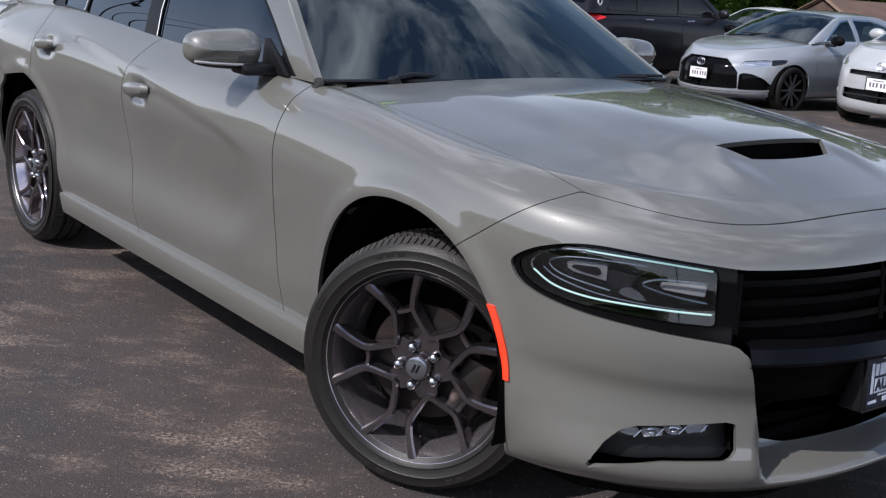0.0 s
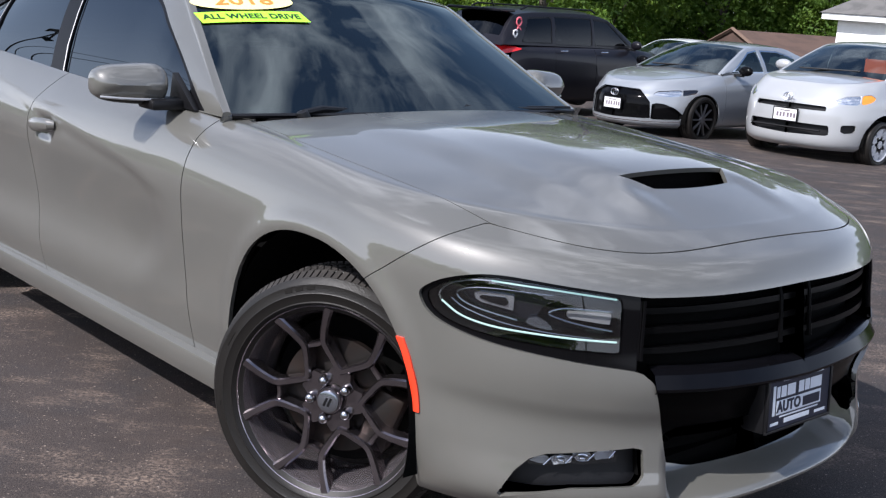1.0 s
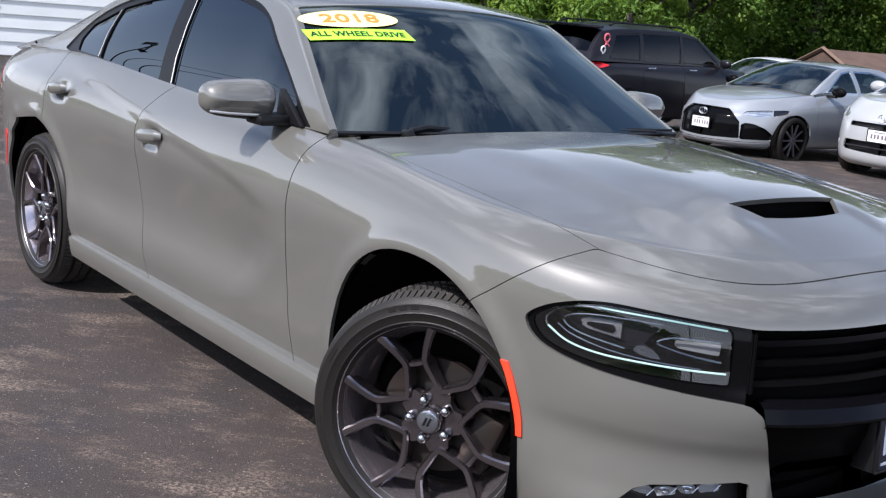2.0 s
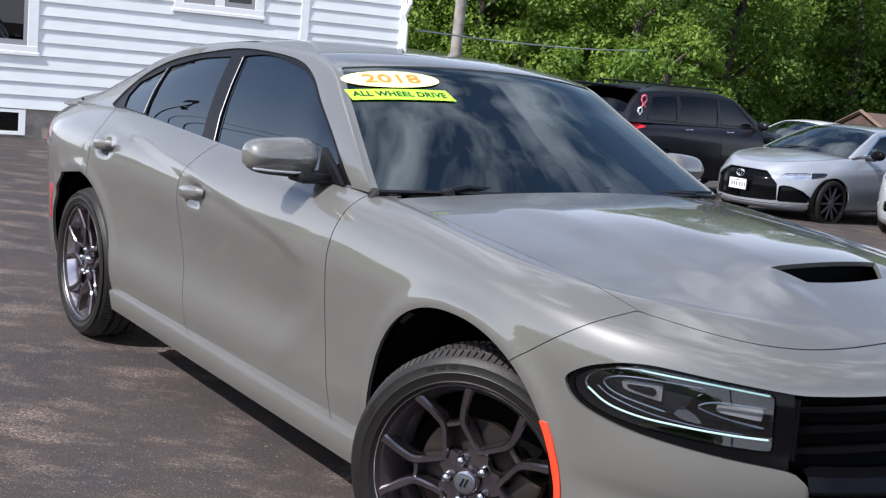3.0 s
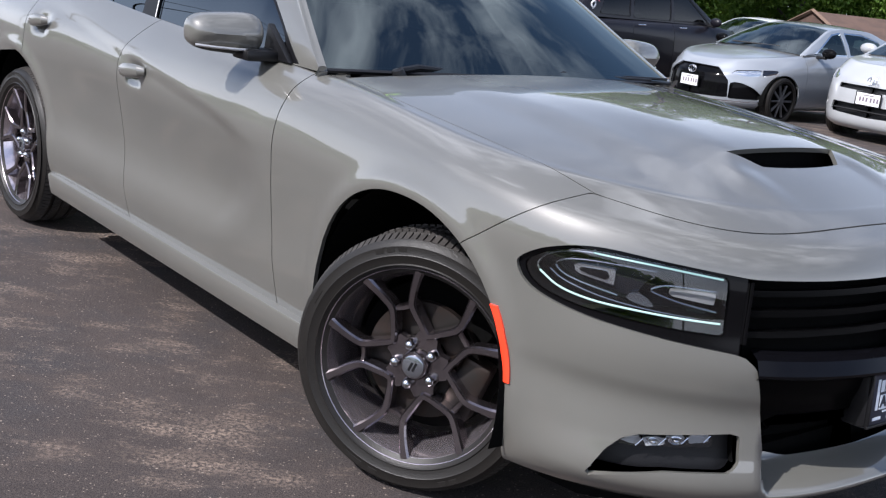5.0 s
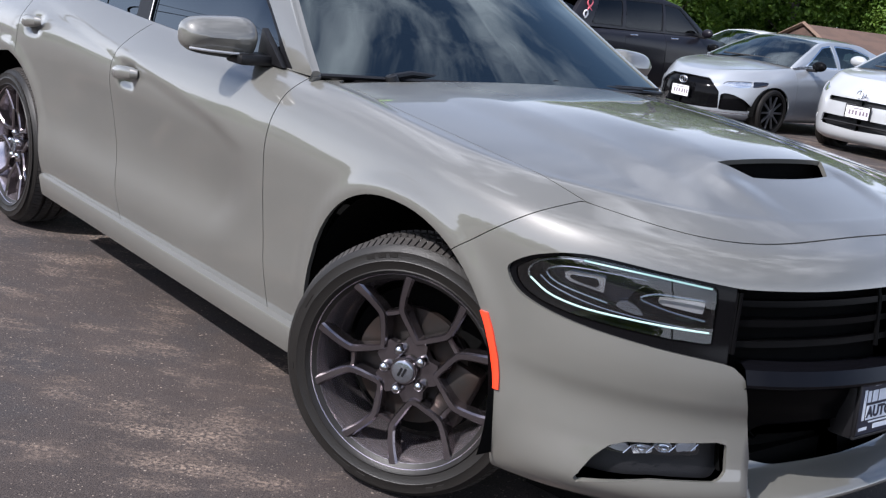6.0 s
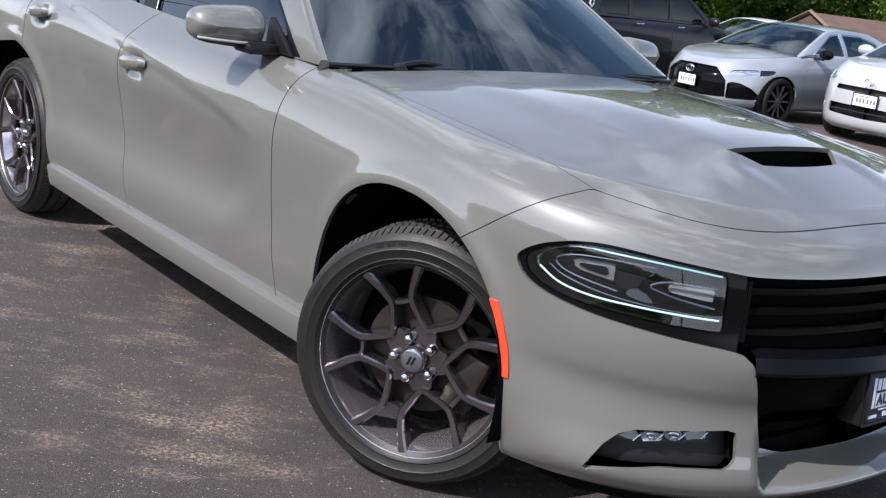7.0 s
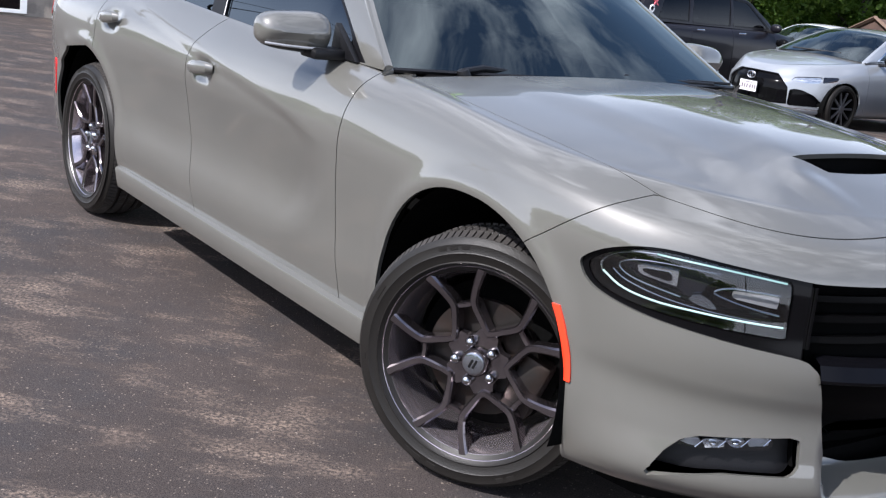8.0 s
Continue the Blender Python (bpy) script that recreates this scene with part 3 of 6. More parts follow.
def build_sedan():
    car = thing("sedan", "grey four-door saloon with dark alloy wheels on asphalt", "car")
    body = body_sheet().cut(arch(ARCH_F)).cut(arch(ARCH_R))
    inner = body.moved(-0.03)
    # dark backing behind every joint, lamp and opening
    back = inner.cut(more(line_belt, 0.0)).cut(lambda x, y, z: np.where(x > 1.75, -1.0, 1.0)).cut(lambda x, y, z: z - 0.24)
    for s, side in ((back, 1), (back.mirrored(), -1)):
        sheet_part("inner_shell", s, CAVITY, car, "dark inner body shell", rim=0)
    no_bonnet = more(less(line_bonnet), 0.001)
    bonnet_zone = both([more(line_bonnet, 0.001), less(more(line_bumper, -GAP))])
    panels = {
        "front_bumper": [more(line_bumper), less(on_nose(MASK_A)), less(on_nose(FOG_A))],
        "front_wing": [less(more(line_bumper, -GAP)), more(line_front), no_bonnet, line_belt, lambda x, y, z: np.where(x < 0.825, -y - 0.80, -y - 0.72), lambda x, y, z: np.where(x < 1.2, z - 0.318, 1.0)],
        "front_door": [less(more(line_front, -GAP)), more(line_mid), line_belt, lambda x, y, z: z - 0.318],
        "rear_door": [less(more(line_mid, -GAP)), more(line_rear), line_belt, lambda x, y, z: z - 0.322],
        "rear_quarter": [less(more(line_rear, -GAP)), line_belt, line_boot],
    }
    scoop = lambda x, y, z: np.minimum(0.235 - 0.9 * (x - 1.96) - np.abs(y), np.minimum(x - 1.955, 2.045 - 0.5 * y * y - x))
    for name, fields in panels.items():
        for mirror in (False, True):
            s = body
            for g in fields:
                s = s.cut(g)
            if name == "front_bumper":
                s = s.cut(lambda x, y, z: z - 0.2)
            sheet_part(name, s.mirrored() if mirror else s, PAINT, car, rim=0.014)
    lid = body.cut(bonnet_zone)
    hole = lid.cut(less(scoop)).cut(lambda x, y, z: x - 0.893 - 0.10 * (1 - (y / 0.8) ** 2))
    sheet_part("bonnet", hole.joined(hole.mirrored()), PAINT, car, "grey bonnet with a forward-facing scoop", rim=0.014)
    boot = body.cut(lambda x, y, z: np.where(x < -1.72, y + 0.657, -1.0)).cut(lambda x, y, z: z - 0.95)
    sheet_part("boot_lid", boot.joined(boot.mirrored()), PAINT, car)
    return car, body


SEDAN, BODY = build_sedan()


# ---- the sedan's glass house ----
RAIL_Y = curve((0.85, -0.812), (0.64, -0.75), (0.42, -0.682), (0.21, -0.622), (0.0, -0.596), (-0.5, -0.585), (-1.0, -0.585), (-1.5, -0.61), (-1.85, -0.68), (-2.05, -0.76))
RAIL_Z = curve((0.85, 1.062), (0.64, 1.187), (0.42, 1.32), (0.21, 1.44), (0.0, 1.478), (-0.5, 1.492), (-1.0, 1.462), (-1.4, 1.385), (-1.8, 1.235), (-2.05, 1.115))
ROOF_Z = curve((0.85, 1.071), (0.64, 1.217), (0.42, 1.36), (0.21, 1.478), (0.0, 1.512), (-0.5, 1.532), (-1.0, 1.508), (-1.4, 1.44), (-1.8, 1.28), (-2.05, 1.135))
BOW_X = curve((0.85, 0.10), (0.21, 0.07), (-0.5, 0.0), (-1.3, -0.06), (-2.05, -0.10))
BELT_Z = curve((0.85, 1.057), (0.6, 1.058), (-0.4, 1.084), (-1.2, 1.122), (-2.05, 1.11))


def roof_point(ex, share):
    """A point of roof, windscreen or rear screen: share 1 on the rail, 0 on the middle line."""
    share = np.asarray(share, float)
    return np.stack([ex + BOW_X(ex) * (1 - share**2), RAIL_Y(ex) * share, RAIL_Z(ex) + (ROOF_Z(ex) - RAIL_Z(ex)) * (1 - np.abs(share) ** 2.3)], -1)


def house_sheets():
    ex = np.linspace(0.85, -2.05, 170)
    belt = np.stack([ex, -0.803 + 0 * ex, np.minimum(BELT_Z(ex), RAIL_Z(ex) - 0.002)], -1)
    rail = roof_point(ex, 1 + 0 * ex)
    rows = []
    for s in (0.0, 0.25, 0.5, 0.75, 0.94):
        rows.append(belt + (rail - belt) * s + np.stack([0 * ex, -0.035 * s * (1 - s) * 2 * np.minimum(1, (rail[:, 2] - belt[:, 2]) / 0.3), 0 * ex], -1))
    rows.append(rail + [0, -0.004, -0.002])
    for g in (0.97, 0.88, 0.7, 0.45, 0.2, 0.0):
        rows.append(roof_point(ex, g + 0 * ex))
    p = spline_rows(rows, 120)
    s = Sheet.grid(p)
    if s.n[:, 2].mean() < 0:
        s = Sheet.grid(p, True)
    s.n[np.abs(s.v[:, 1]) < 1e-6, 1] = 0
    return s


HOUSE = house_sheets()


def on_top(x, y, z):
    """Positive on roof and screens, negative on the sides."""
    ex = x - 0.02
    for _ in range(4):
        ex = x - BOW_X(ex) * (1 - np.clip(np.abs(y / RAIL_Y(ex)), 0, 1) ** 2)
    return np.abs(RAIL_Y(ex)) - np.abs(y) - 0.012


def rail_at(x, y):
    ex = x + 0.0
    for _ in range(4):
        ex = x - BOW_X(ex) * (1 - np.clip(np.abs(y / RAIL_Y(ex)), 0, 1) ** 2)
    return ex


SIDE_OPEN = outline(rounded([(0.705, 1.062), (0.50, 1.187), (0.30, 1.30), (0.115, 1.398), (-0.10, 1.449), (-0.51, 1.466), (-0.82, 1.442), (-1.235, 1.378), (-1.47, 1.285), (-1.56, 1.16), (-1.53, 1.128), (-1.2, 1.112), (-0.4, 1.074), (0.3, 1.056)], (0,)))
GLASS_F = outline(rounded([(-0.375, 1.094), (-0.515, 1.428), (-0.36, 1.441), (-0.17, 1.431), (0.085, 1.383), (0.25, 1.30), (0.378, 1.232), (0.54, 1.135), (0.60, 1.075), (0.1, 1.078)], (0, 1, 8)))
GLASS_R = outline(rounded([(-0.515, 1.10), (-0.645, 1.418), (-0.93, 1.394), (-1.205, 1.342), (-1.13, 1.132)], (0, 1, 3, 4)))
GLASS_Q = outline([(-1.155, 1.134), (-1.23, 1.334), (-1.44, 1.25), (-1.455, 1.19), (-1.42, 1.142)])


def on_side(shape, grow=0.0):
    return lambda x, y, z: np.where(on_top(x, y, z) < 0.012, shape(x, z) + grow, -1.0)


def screen(x, y, z):
    ex = rail_at(x, y)
    edge = np.abs(RAIL_Y(ex)) - np.abs(y) - 0.020
    return np.minimum(np.minimum(edge, ex - 0.235), 1.2 - ex)


def rear_screen(x, y, z):
    ex = rail_at(x, y)
    return np.minimum(np.minimum(np.abs(RAIL_Y(ex)) - np.abs(y) - 0.05, -1.36 - ex), ex + 2.0)


def build_glass_house(car):
    for mirror in (False, True):
        flip = (lambda s: s.mirrored()) if mirror else (lambda s: s)
        opening = on_side(SIDE_OPEN)
        shell = HOUSE.cut(less(opening)).cut(less(screen)).cut(less(rear_screen))
        pillar = shell.cut(lambda x, y, z: rail_at(x, y) - 0.205)
        roof = shell.cut(lambda x, y, z: 0.205 - rail_at(x, y))
        sheet_part("front_pillar", flip(pillar), PAINT, car, rim=0.02)
        sheet_part("roof_side", flip(roof), PAINT, car, rim=0.02)
        seal = HOUSE.cut(on_side(SIDE_OPEN, -0.001)).moved(-0.006)
        for g in (GLASS_F, GLASS_R, GLASS_Q):
            seal = seal.cut(less(on_side(g, 0.007)))
        sheet_part("window_surround", flip(seal), SEAL, car, "black window surround", rim=0.02)
        for name, g in (("front_window", GLASS_F), ("rear_window", GLASS_R), ("quarter_window", GLASS_Q)):
            ob = sheet_part(name, flip(HOUSE.cut(on_side(g, 0.012)).moved(-0.012)), TINTED, car, "dark tinted side glass", rim=0)
            ob.visible_shadow = False
        sign = 1 if mirror else -1

        def strip(pts, w, name, mat):
            line = []
            for x, z in pts:
                near = HOUSE.v[np.argmin((HOUSE.v[:, 0] - x) ** 2 + (HOUSE.v[:, 2] - z) ** 2 + 9 * (on_top(*HOUSE.v.T) > 0.01))]
                line.append((x, sign * (abs(near[1]) - 0.001), z))
            part(name, tube(line, w, 6), mat, car, smooth=True)

        strip([(-0.378, 1.09), (-0.42, 1.19), (-0.468, 1.31), (-0.517, 1.428)], 0.0026, "window_trim", TRIM_DARK)
        strip([(-1.143, 1.13), (-1.18, 1.23), (-1.218, 1.338)], 0.0026, "window_trim", TRIM_DARK)
    glass_sheet = HOUSE.cut(screen).moved(-0.004)
    ob = sheet_part("windscreen", glass_sheet.joined(glass_sheet.mirrored()), WINDSHIELD, car, "tinted windscreen mirroring the sky", rim=0)
    ob.visible_shadow = False
    band = HOUSE.cut(screen).cut(lambda x, y, z: 0.03 - np.minimum(np.abs(RAIL_Y(rail_at(x, y))) - np.abs(y) - 0.020, rail_at(x, y) - 0.235)).moved(-0.007)
    foot = HOUSE.cut(screen).cut(lambda x, y, z: rail_at(x, y) - 0.840).moved(0.004)
    sheet_part("cowl_edge", foot.joined(foot.mirrored()), BLACK, car, "black plastic edge of the cowl", rim=0.01)
    sheet_part("screen_border", band.joined(band.mirrored()), SEAL, car, rim=0)
    rear = HOUSE.cut(rear_screen).moved(-0.004)
    ob = sheet_part("rear_screen", rear.joined(rear.mirrored()), TINTED, car, rim=0)
    ob.visible_shadow = False
    # dark cabin: dashboard, seats and floor
    part("dashboard", box(0.30, 0.88, -0.74, 0.74, 0.86, 1.02, 0.05), BLACK, car, smooth=True)
    for y in (-0.38, 0.38):
        seat = merge(box(-0.75, -0.15, y - 0.25, y + 0.25, 0.45, 0.60, 0.05), turned(box(-0.12, 0.06, -0.24, 0.24, 0, 0.62, 0.06), pose(-0.72, y, 0.58, 0, -14, 0)), turned(box(-0.06, 0.05, -0.13, 0.13, 0, 0.2, 0.04), pose(-0.88, y, 1.2, 0, -10, 0)))
        part("seat", seat, BLACK, car, smooth=True)
    part("steering_wheel", turned(tube([(0.19 * math.cos(a), 0.19 * math.sin(a), 0) for a in np.linspace(0, 2 * math.pi, 24, endpoint=False)], 0.016, 8, True), pose(0.22, 0.38, 1.0, 0, -65, 0)), BLACK, car, smooth=True)
    under = merge(box(-1.08, 1.02, -0.84, 0.84, 0.23, 0.30), box(1.02, 2.28, -0.52, 0.52, 0.23, 0.34), box(-2.35, -1.08, -0.55, 0.55, 0.26, 0.34))
    part("underbody", under, CAVITY, car)
    part("cowl", box(0.80, 0.955, -0.70, 0.70, 1.0, 1.040, 0.015), BLACK, car, "black plastic cowl under the windscreen")


build_glass_house(SEDAN)


# ---- the sedan's wheels ----
def tyre_mesh(radius, width, rim_r):
    h = width / 2
    prof = [(rim_r - 0.008, -h + 0.018), (rim_r + 0.004, -h + 0.008), (rim_r + 0.014, -h - 0.001), (rim_r + 0.017, -h - 0.005), (rim_r + 0.020, -h - 0.002), (rim_r + 0.040, -h - 0.006), (rim_r + 0.043, -h - 0.008), (rim_r + 0.046, -h - 0.006), (rim_r + 0.068, -h - 0.006), (radius - 0.035, -h - 0.001), (radius - 0.030, -h - 0.003), (radius - 0.026, -h + 0.001), (radius - 0.018, -h + 0.006), (radius - 0.008, -h + 0.016)]
    tread = []
    for y in (-h + 0.03, -h + 0.062, -h + 0.066, -h + 0.074, -h + 0.078, -0.014, -0.010, 0.0):
        tread.append((radius - 0.002 - (0.008 if abs(y + h - 0.07) < 0.006 or abs(y) < 0.006 else 0.0) - 0.02 * (abs(y) / h) ** 4, y))
    prof += tread
    prof += [(r, -y) for r, y in prof[-2::-1]]
    return revolve(prof, 72)


def tread_blocks(radius, width, count=108):
    bm = bmesh.new()
    h = width / 2
    for i in range(count):
        for row, (y, w, skew) in enumerate(((-h + 0.038, 0.040, 0.0), (-h + 0.068 + 0.026, 0.034, 0.35), (h - 0.068 - 0.026, 0.034, -0.35), (h - 0.038, 0.040, 0.0))):
            a = 2 * math.pi * (i + 0.5 * (row % 2)) / count
            drop = 0.020 * (abs(y) / h) ** 4
            m = Matrix.Rotation(-a, 4, "Y") @ Matrix.Translation((radius - 0.0065 - drop, y, 0)) @ Matrix.Rotation(skew, 4, "X") @ Matrix.Rotation((0.32 if row == 0 else -0.32 if row == 3 else 0) * -1, 4, "Z") @ Matrix.Diagonal((0.010, w, 2 * math.pi * radius / count * 0.74, 1))
            bmesh.ops.create_cube(bm, size=1, matrix=m)
    return bm


def ridge(keys, n=18, depth=0.042):
    """A chamfered bar along (radius, degrees, half width, face) keys, facing -y."""
    k = np.array([(r * math.cos(radians(d)), r * math.sin(radians(d)), w) for r, d, w, _ in keys])[:, None, :]
    face = np.array([(f, 0.0, 0.0) for *_, f in keys])[:, None, :]
    line, face = spline_rows(k, n)[0], spline_rows(face, n)[0]
    bm = bmesh.new()
    rings = []
    for i, ((x, z, w), f) in enumerate(zip(line, face)):
        a, b = line[max(i - 1, 0)], line[min(i + 1, n - 1)]
        t = Vector((b[0] - a[0], 0, b[1] - a[1])).normalized()
        s = Vector((-t.z, 0, t.x))
        rings.append([bm.verts.new(Vector((x, f[0] + d, z)) + s * (w * q)) for q, d in ((-1.08, depth), (-1.0, 0.0055), (-0.60, 0), (0.60, 0), (1.0, 0.0055), (1.08, depth))])
    for a, b in zip(rings, rings[1:]):
        for j in range(6):
            bm.faces.new((a[j], a[(j + 1) % 6], b[(j + 1) % 6], b[j]))
    bm.faces.new(rings[0])
    bm.faces.new(rings[-1][::-1])
    bmesh.ops.recalc_face_normals(bm, faces=bm.faces[:])
    return bm


def spoke_mesh(rim_r):
    """One of the five forked spokes about the x axis: two arms that flow into their neighbours, a web and a cross bar."""
    arms = [ridge([(rim_r - 0.001, sgn * 17.6, 0.0155, -0.106), (0.240, sgn * 15.8, 0.0127, -0.102), (0.205, sgn * 13.0, 0.0117, -0.096), (0.170, sgn * 10.6, 0.0114, -0.090), (0.145, sgn * 13.2, 0.0110, -0.087), (0.123, sgn * 18.6, 0.0105, -0.085), (0.103, sgn * 25.8, 0.0096, -0.084), (0.089, sgn * 36.4, 0.0093, -0.084)], 24) for sgn in (-1, 1)]
    bar = ridge([(0.164, -10.0, 0.0080, -0.080), (0.159, 0.0, 0.0080, -0.077), (0.164, 10.0, 0.0080, -0.080)], 8, 0.03)
    web = [(0.028, -36), (0.090, -36.2), (0.093, -25), (0.094, -18), (0.076, -8), (0.076, 8), (0.094, 18), (0.093, 25), (0.090, 36.2), (0.028, 36)]
    plate = prism([(r * math.cos(radians(d)), r * math.sin(radians(d))) for r, d in web], -0.073, -0.045)
    return merge(*arms, bar, plate)


def build_wheel(car, at, radius=0.364, width=0.235, rim_r=0.268, spin=110.0, caliper=True):
    wheel = tagged(new("wheel"), "dark five-fork alloy wheel with black tyre")
    wheel.parent = car
    wheel.matrix_basis = at
    tyre = part("tyre", tyre_mesh(radius - 0.004, width, rim_r), RUBBER, wheel, "black road tyre with worn sidewall", smooth=True)
    tagged(part("tread", tread_blocks(radius, width), TREAD, wheel), "blocks of the tyre tread", kind="stuff")
    for k, (deg, wide) in enumerate(((20, 9), (31, 5), (98, 4), (104, 4), (110, 4), (150, 8), (188, 3), (240, 10), (254, 5), (292, 4), (298, 4), (340, 7))):
        bm = revolve([(rim_r + 0.052, -width / 2 - 0.0055), (rim_r + 0.053, -width / 2 - 0.0072), (rim_r + 0.066, -width / 2 - 0.0072), (rim_r + 0.067, -width / 2 - 0.0055)], 6, radians(deg), radians(wide))
        part("sidewall_mark", bm, RUBBER, tyre)
    barrel = [(rim_r + 0.006, -0.112), (rim_r + 0.010, -0.108), (rim_r + 0.004, -0.103), (rim_r - 0.008, -0.098), (rim_r - 0.020, -0.07), (rim_r - 0.030, -0.02), (rim_r - 0.032, 0.06), (rim_r, 0.10)]
    part("rim", revolve([(rim_r + 0.002, -0.100), (rim_r + 0.004, -0.110)] + barrel, 72), BARREL, wheel, smooth=True)
    for k in range(5):
        bm = turned(spoke_mesh(rim_r), Matrix.Rotation(-radians(spin + 72 * k), 4, "Y"))
        part("spoke", bm, ALLOY, wheel)
    part("hub", revolve([(0.030, -0.094), (0.036, -0.094), (0.041, -0.088), (0.043, -0.05)], 40), ALLOY, wheel, smooth=True)
    cap = part("centre_cap", revolve([(0.0, -0.102), (0.026, -0.1015), (0.031, -0.099), (0.033, -0.086)], 36), BEZEL, wheel, "silver centre cap with two dark stripes", smooth=True)
    for dx in (-0.006, 0.006):
        part("cap_stripe", turned(box(-0.0032, 0.0032, -0.0012, 0.0012, -0.013, 0.013), pose(dx, -0.1022, 0, 0, 22, 0)), BLACK, cap)
    for k in range(5):
        a = radians(spin + 72 * k)
        nut = revolve([(0.0, -0.102), (0.007, -0.1005), (0.0125, -0.096), (0.0155, -0.089), (0.0160, -0.056)], 12)
        part("wheel_nut", turned(nut, pose(0.0585 * math.cos(a), 0, 0.0585 * math.sin(a))), NUT, wheel, smooth=True)
    part("brake_disc", revolve([(0.075, -0.030), (0.165, -0.030), (0.165, -0.008), (0.075, -0.008)], 48), STEEL, wheel, "dull grey brake disc", smooth=True)
    # black disc added behind the spokes in place of the shade inside
    part("wheel_shade_disc", revolve([(0.0, 0.03), (0.212, 0.03)], 40), CAVITY, wheel)
    if caliper:
        part("brake_caliper", turned(box(0.10, 0.19, -0.05, 0.02, -0.09, 0.09, 0.015), pose(0, 0, 0, 0, 20, 0)), STEEL, wheel, smooth=True)
    return wheel


STEER = 30.0
AXLE_F, AXLE_R = (1.500, 0.364), (-1.558, 0.364)
build_wheel(SEDAN, pose(AXLE_F[0], -0.800, AXLE_F[1], 0, 0, STEER))
build_wheel(SEDAN, pose(AXLE_F[0], 0.800, AXLE_F[1], 0, 0, STEER + 180), spin=40)
build_wheel(SEDAN, pose(AXLE_R[0], -0.800, AXLE_R[1]), spin=96)
build_wheel(SEDAN, pose(AXLE_R[0], 0.800, AXLE_R[1], 0, 0, 180), spin=12)


def build_wheel_wells(car):
    for cx, cz, r, w in (ARCH_F, ARCH_R):
        for sgn in (-1, 1):
            r2 = r + 0.010
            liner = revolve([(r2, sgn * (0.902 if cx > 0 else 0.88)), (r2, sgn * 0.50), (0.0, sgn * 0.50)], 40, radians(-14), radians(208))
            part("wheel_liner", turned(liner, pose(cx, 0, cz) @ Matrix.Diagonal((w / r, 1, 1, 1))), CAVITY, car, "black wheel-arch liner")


build_wheel_wells(SEDAN)


# ---- lamps, grille and trim of the sedan ----
NOSE_TRI = BODY.f[(BODY.v[BODY.f][:, :, 0] > 1.62).all(1) & (BODY.v[BODY.f][:, :, 2] < 0.93).all(1)]


def nose_point(angle, z, deep=0.0):
    """A point of the nose at an angle round the front axle and a height, set back by deep."""
    flip = angle < 0
    a = abs(angle) * 0.0165
    tri = BODY.v[NOSE_TRI]
    uv = np.stack([around(tri[..., 0], tri[..., 1]) * 0.0165, tri[..., 2]], -1)
    e1, e2, w = uv[:, 1] - uv[:, 0], uv[:, 2] - uv[:, 0], np.array([a, z]) - uv[:, 0]
    det = e1[:, 0] * e2[:, 1] - e1[:, 1] * e2[:, 0]
    det = np.where(np.abs(det) < 1e-12, 1e-12, det)
    s, t = (w[:, 0] * e2[:, 1] - w[:, 1] * e2[:, 0]) / det, (e1[:, 0] * w[:, 1] - e1[:, 1] * w[:, 0]) / det
    i = int(np.argmin(np.maximum(0, -s) + np.maximum(0, -t) + np.maximum(0, s + t - 1)))
    k = np.array([1 - s[i] - t[i], s[i], t[i]])
    p = (tri[i] * k[:, None]).sum(0) - deep * (BODY.n[NOSE_TRI[i]] * k[:, None]).sum(0)
    return (p[0], -p[1] if flip else p[1], p[2])


def nose_line(keys, deep, n=24):
    """A smooth run of nose points through (angle, height) keys."""
    k = np.array([(a, z, 0.0) for a, z in keys])[:, None, :]
    return [nose_point(a, z, deep) for a, z, _ in spline_rows(k, n)[0]]


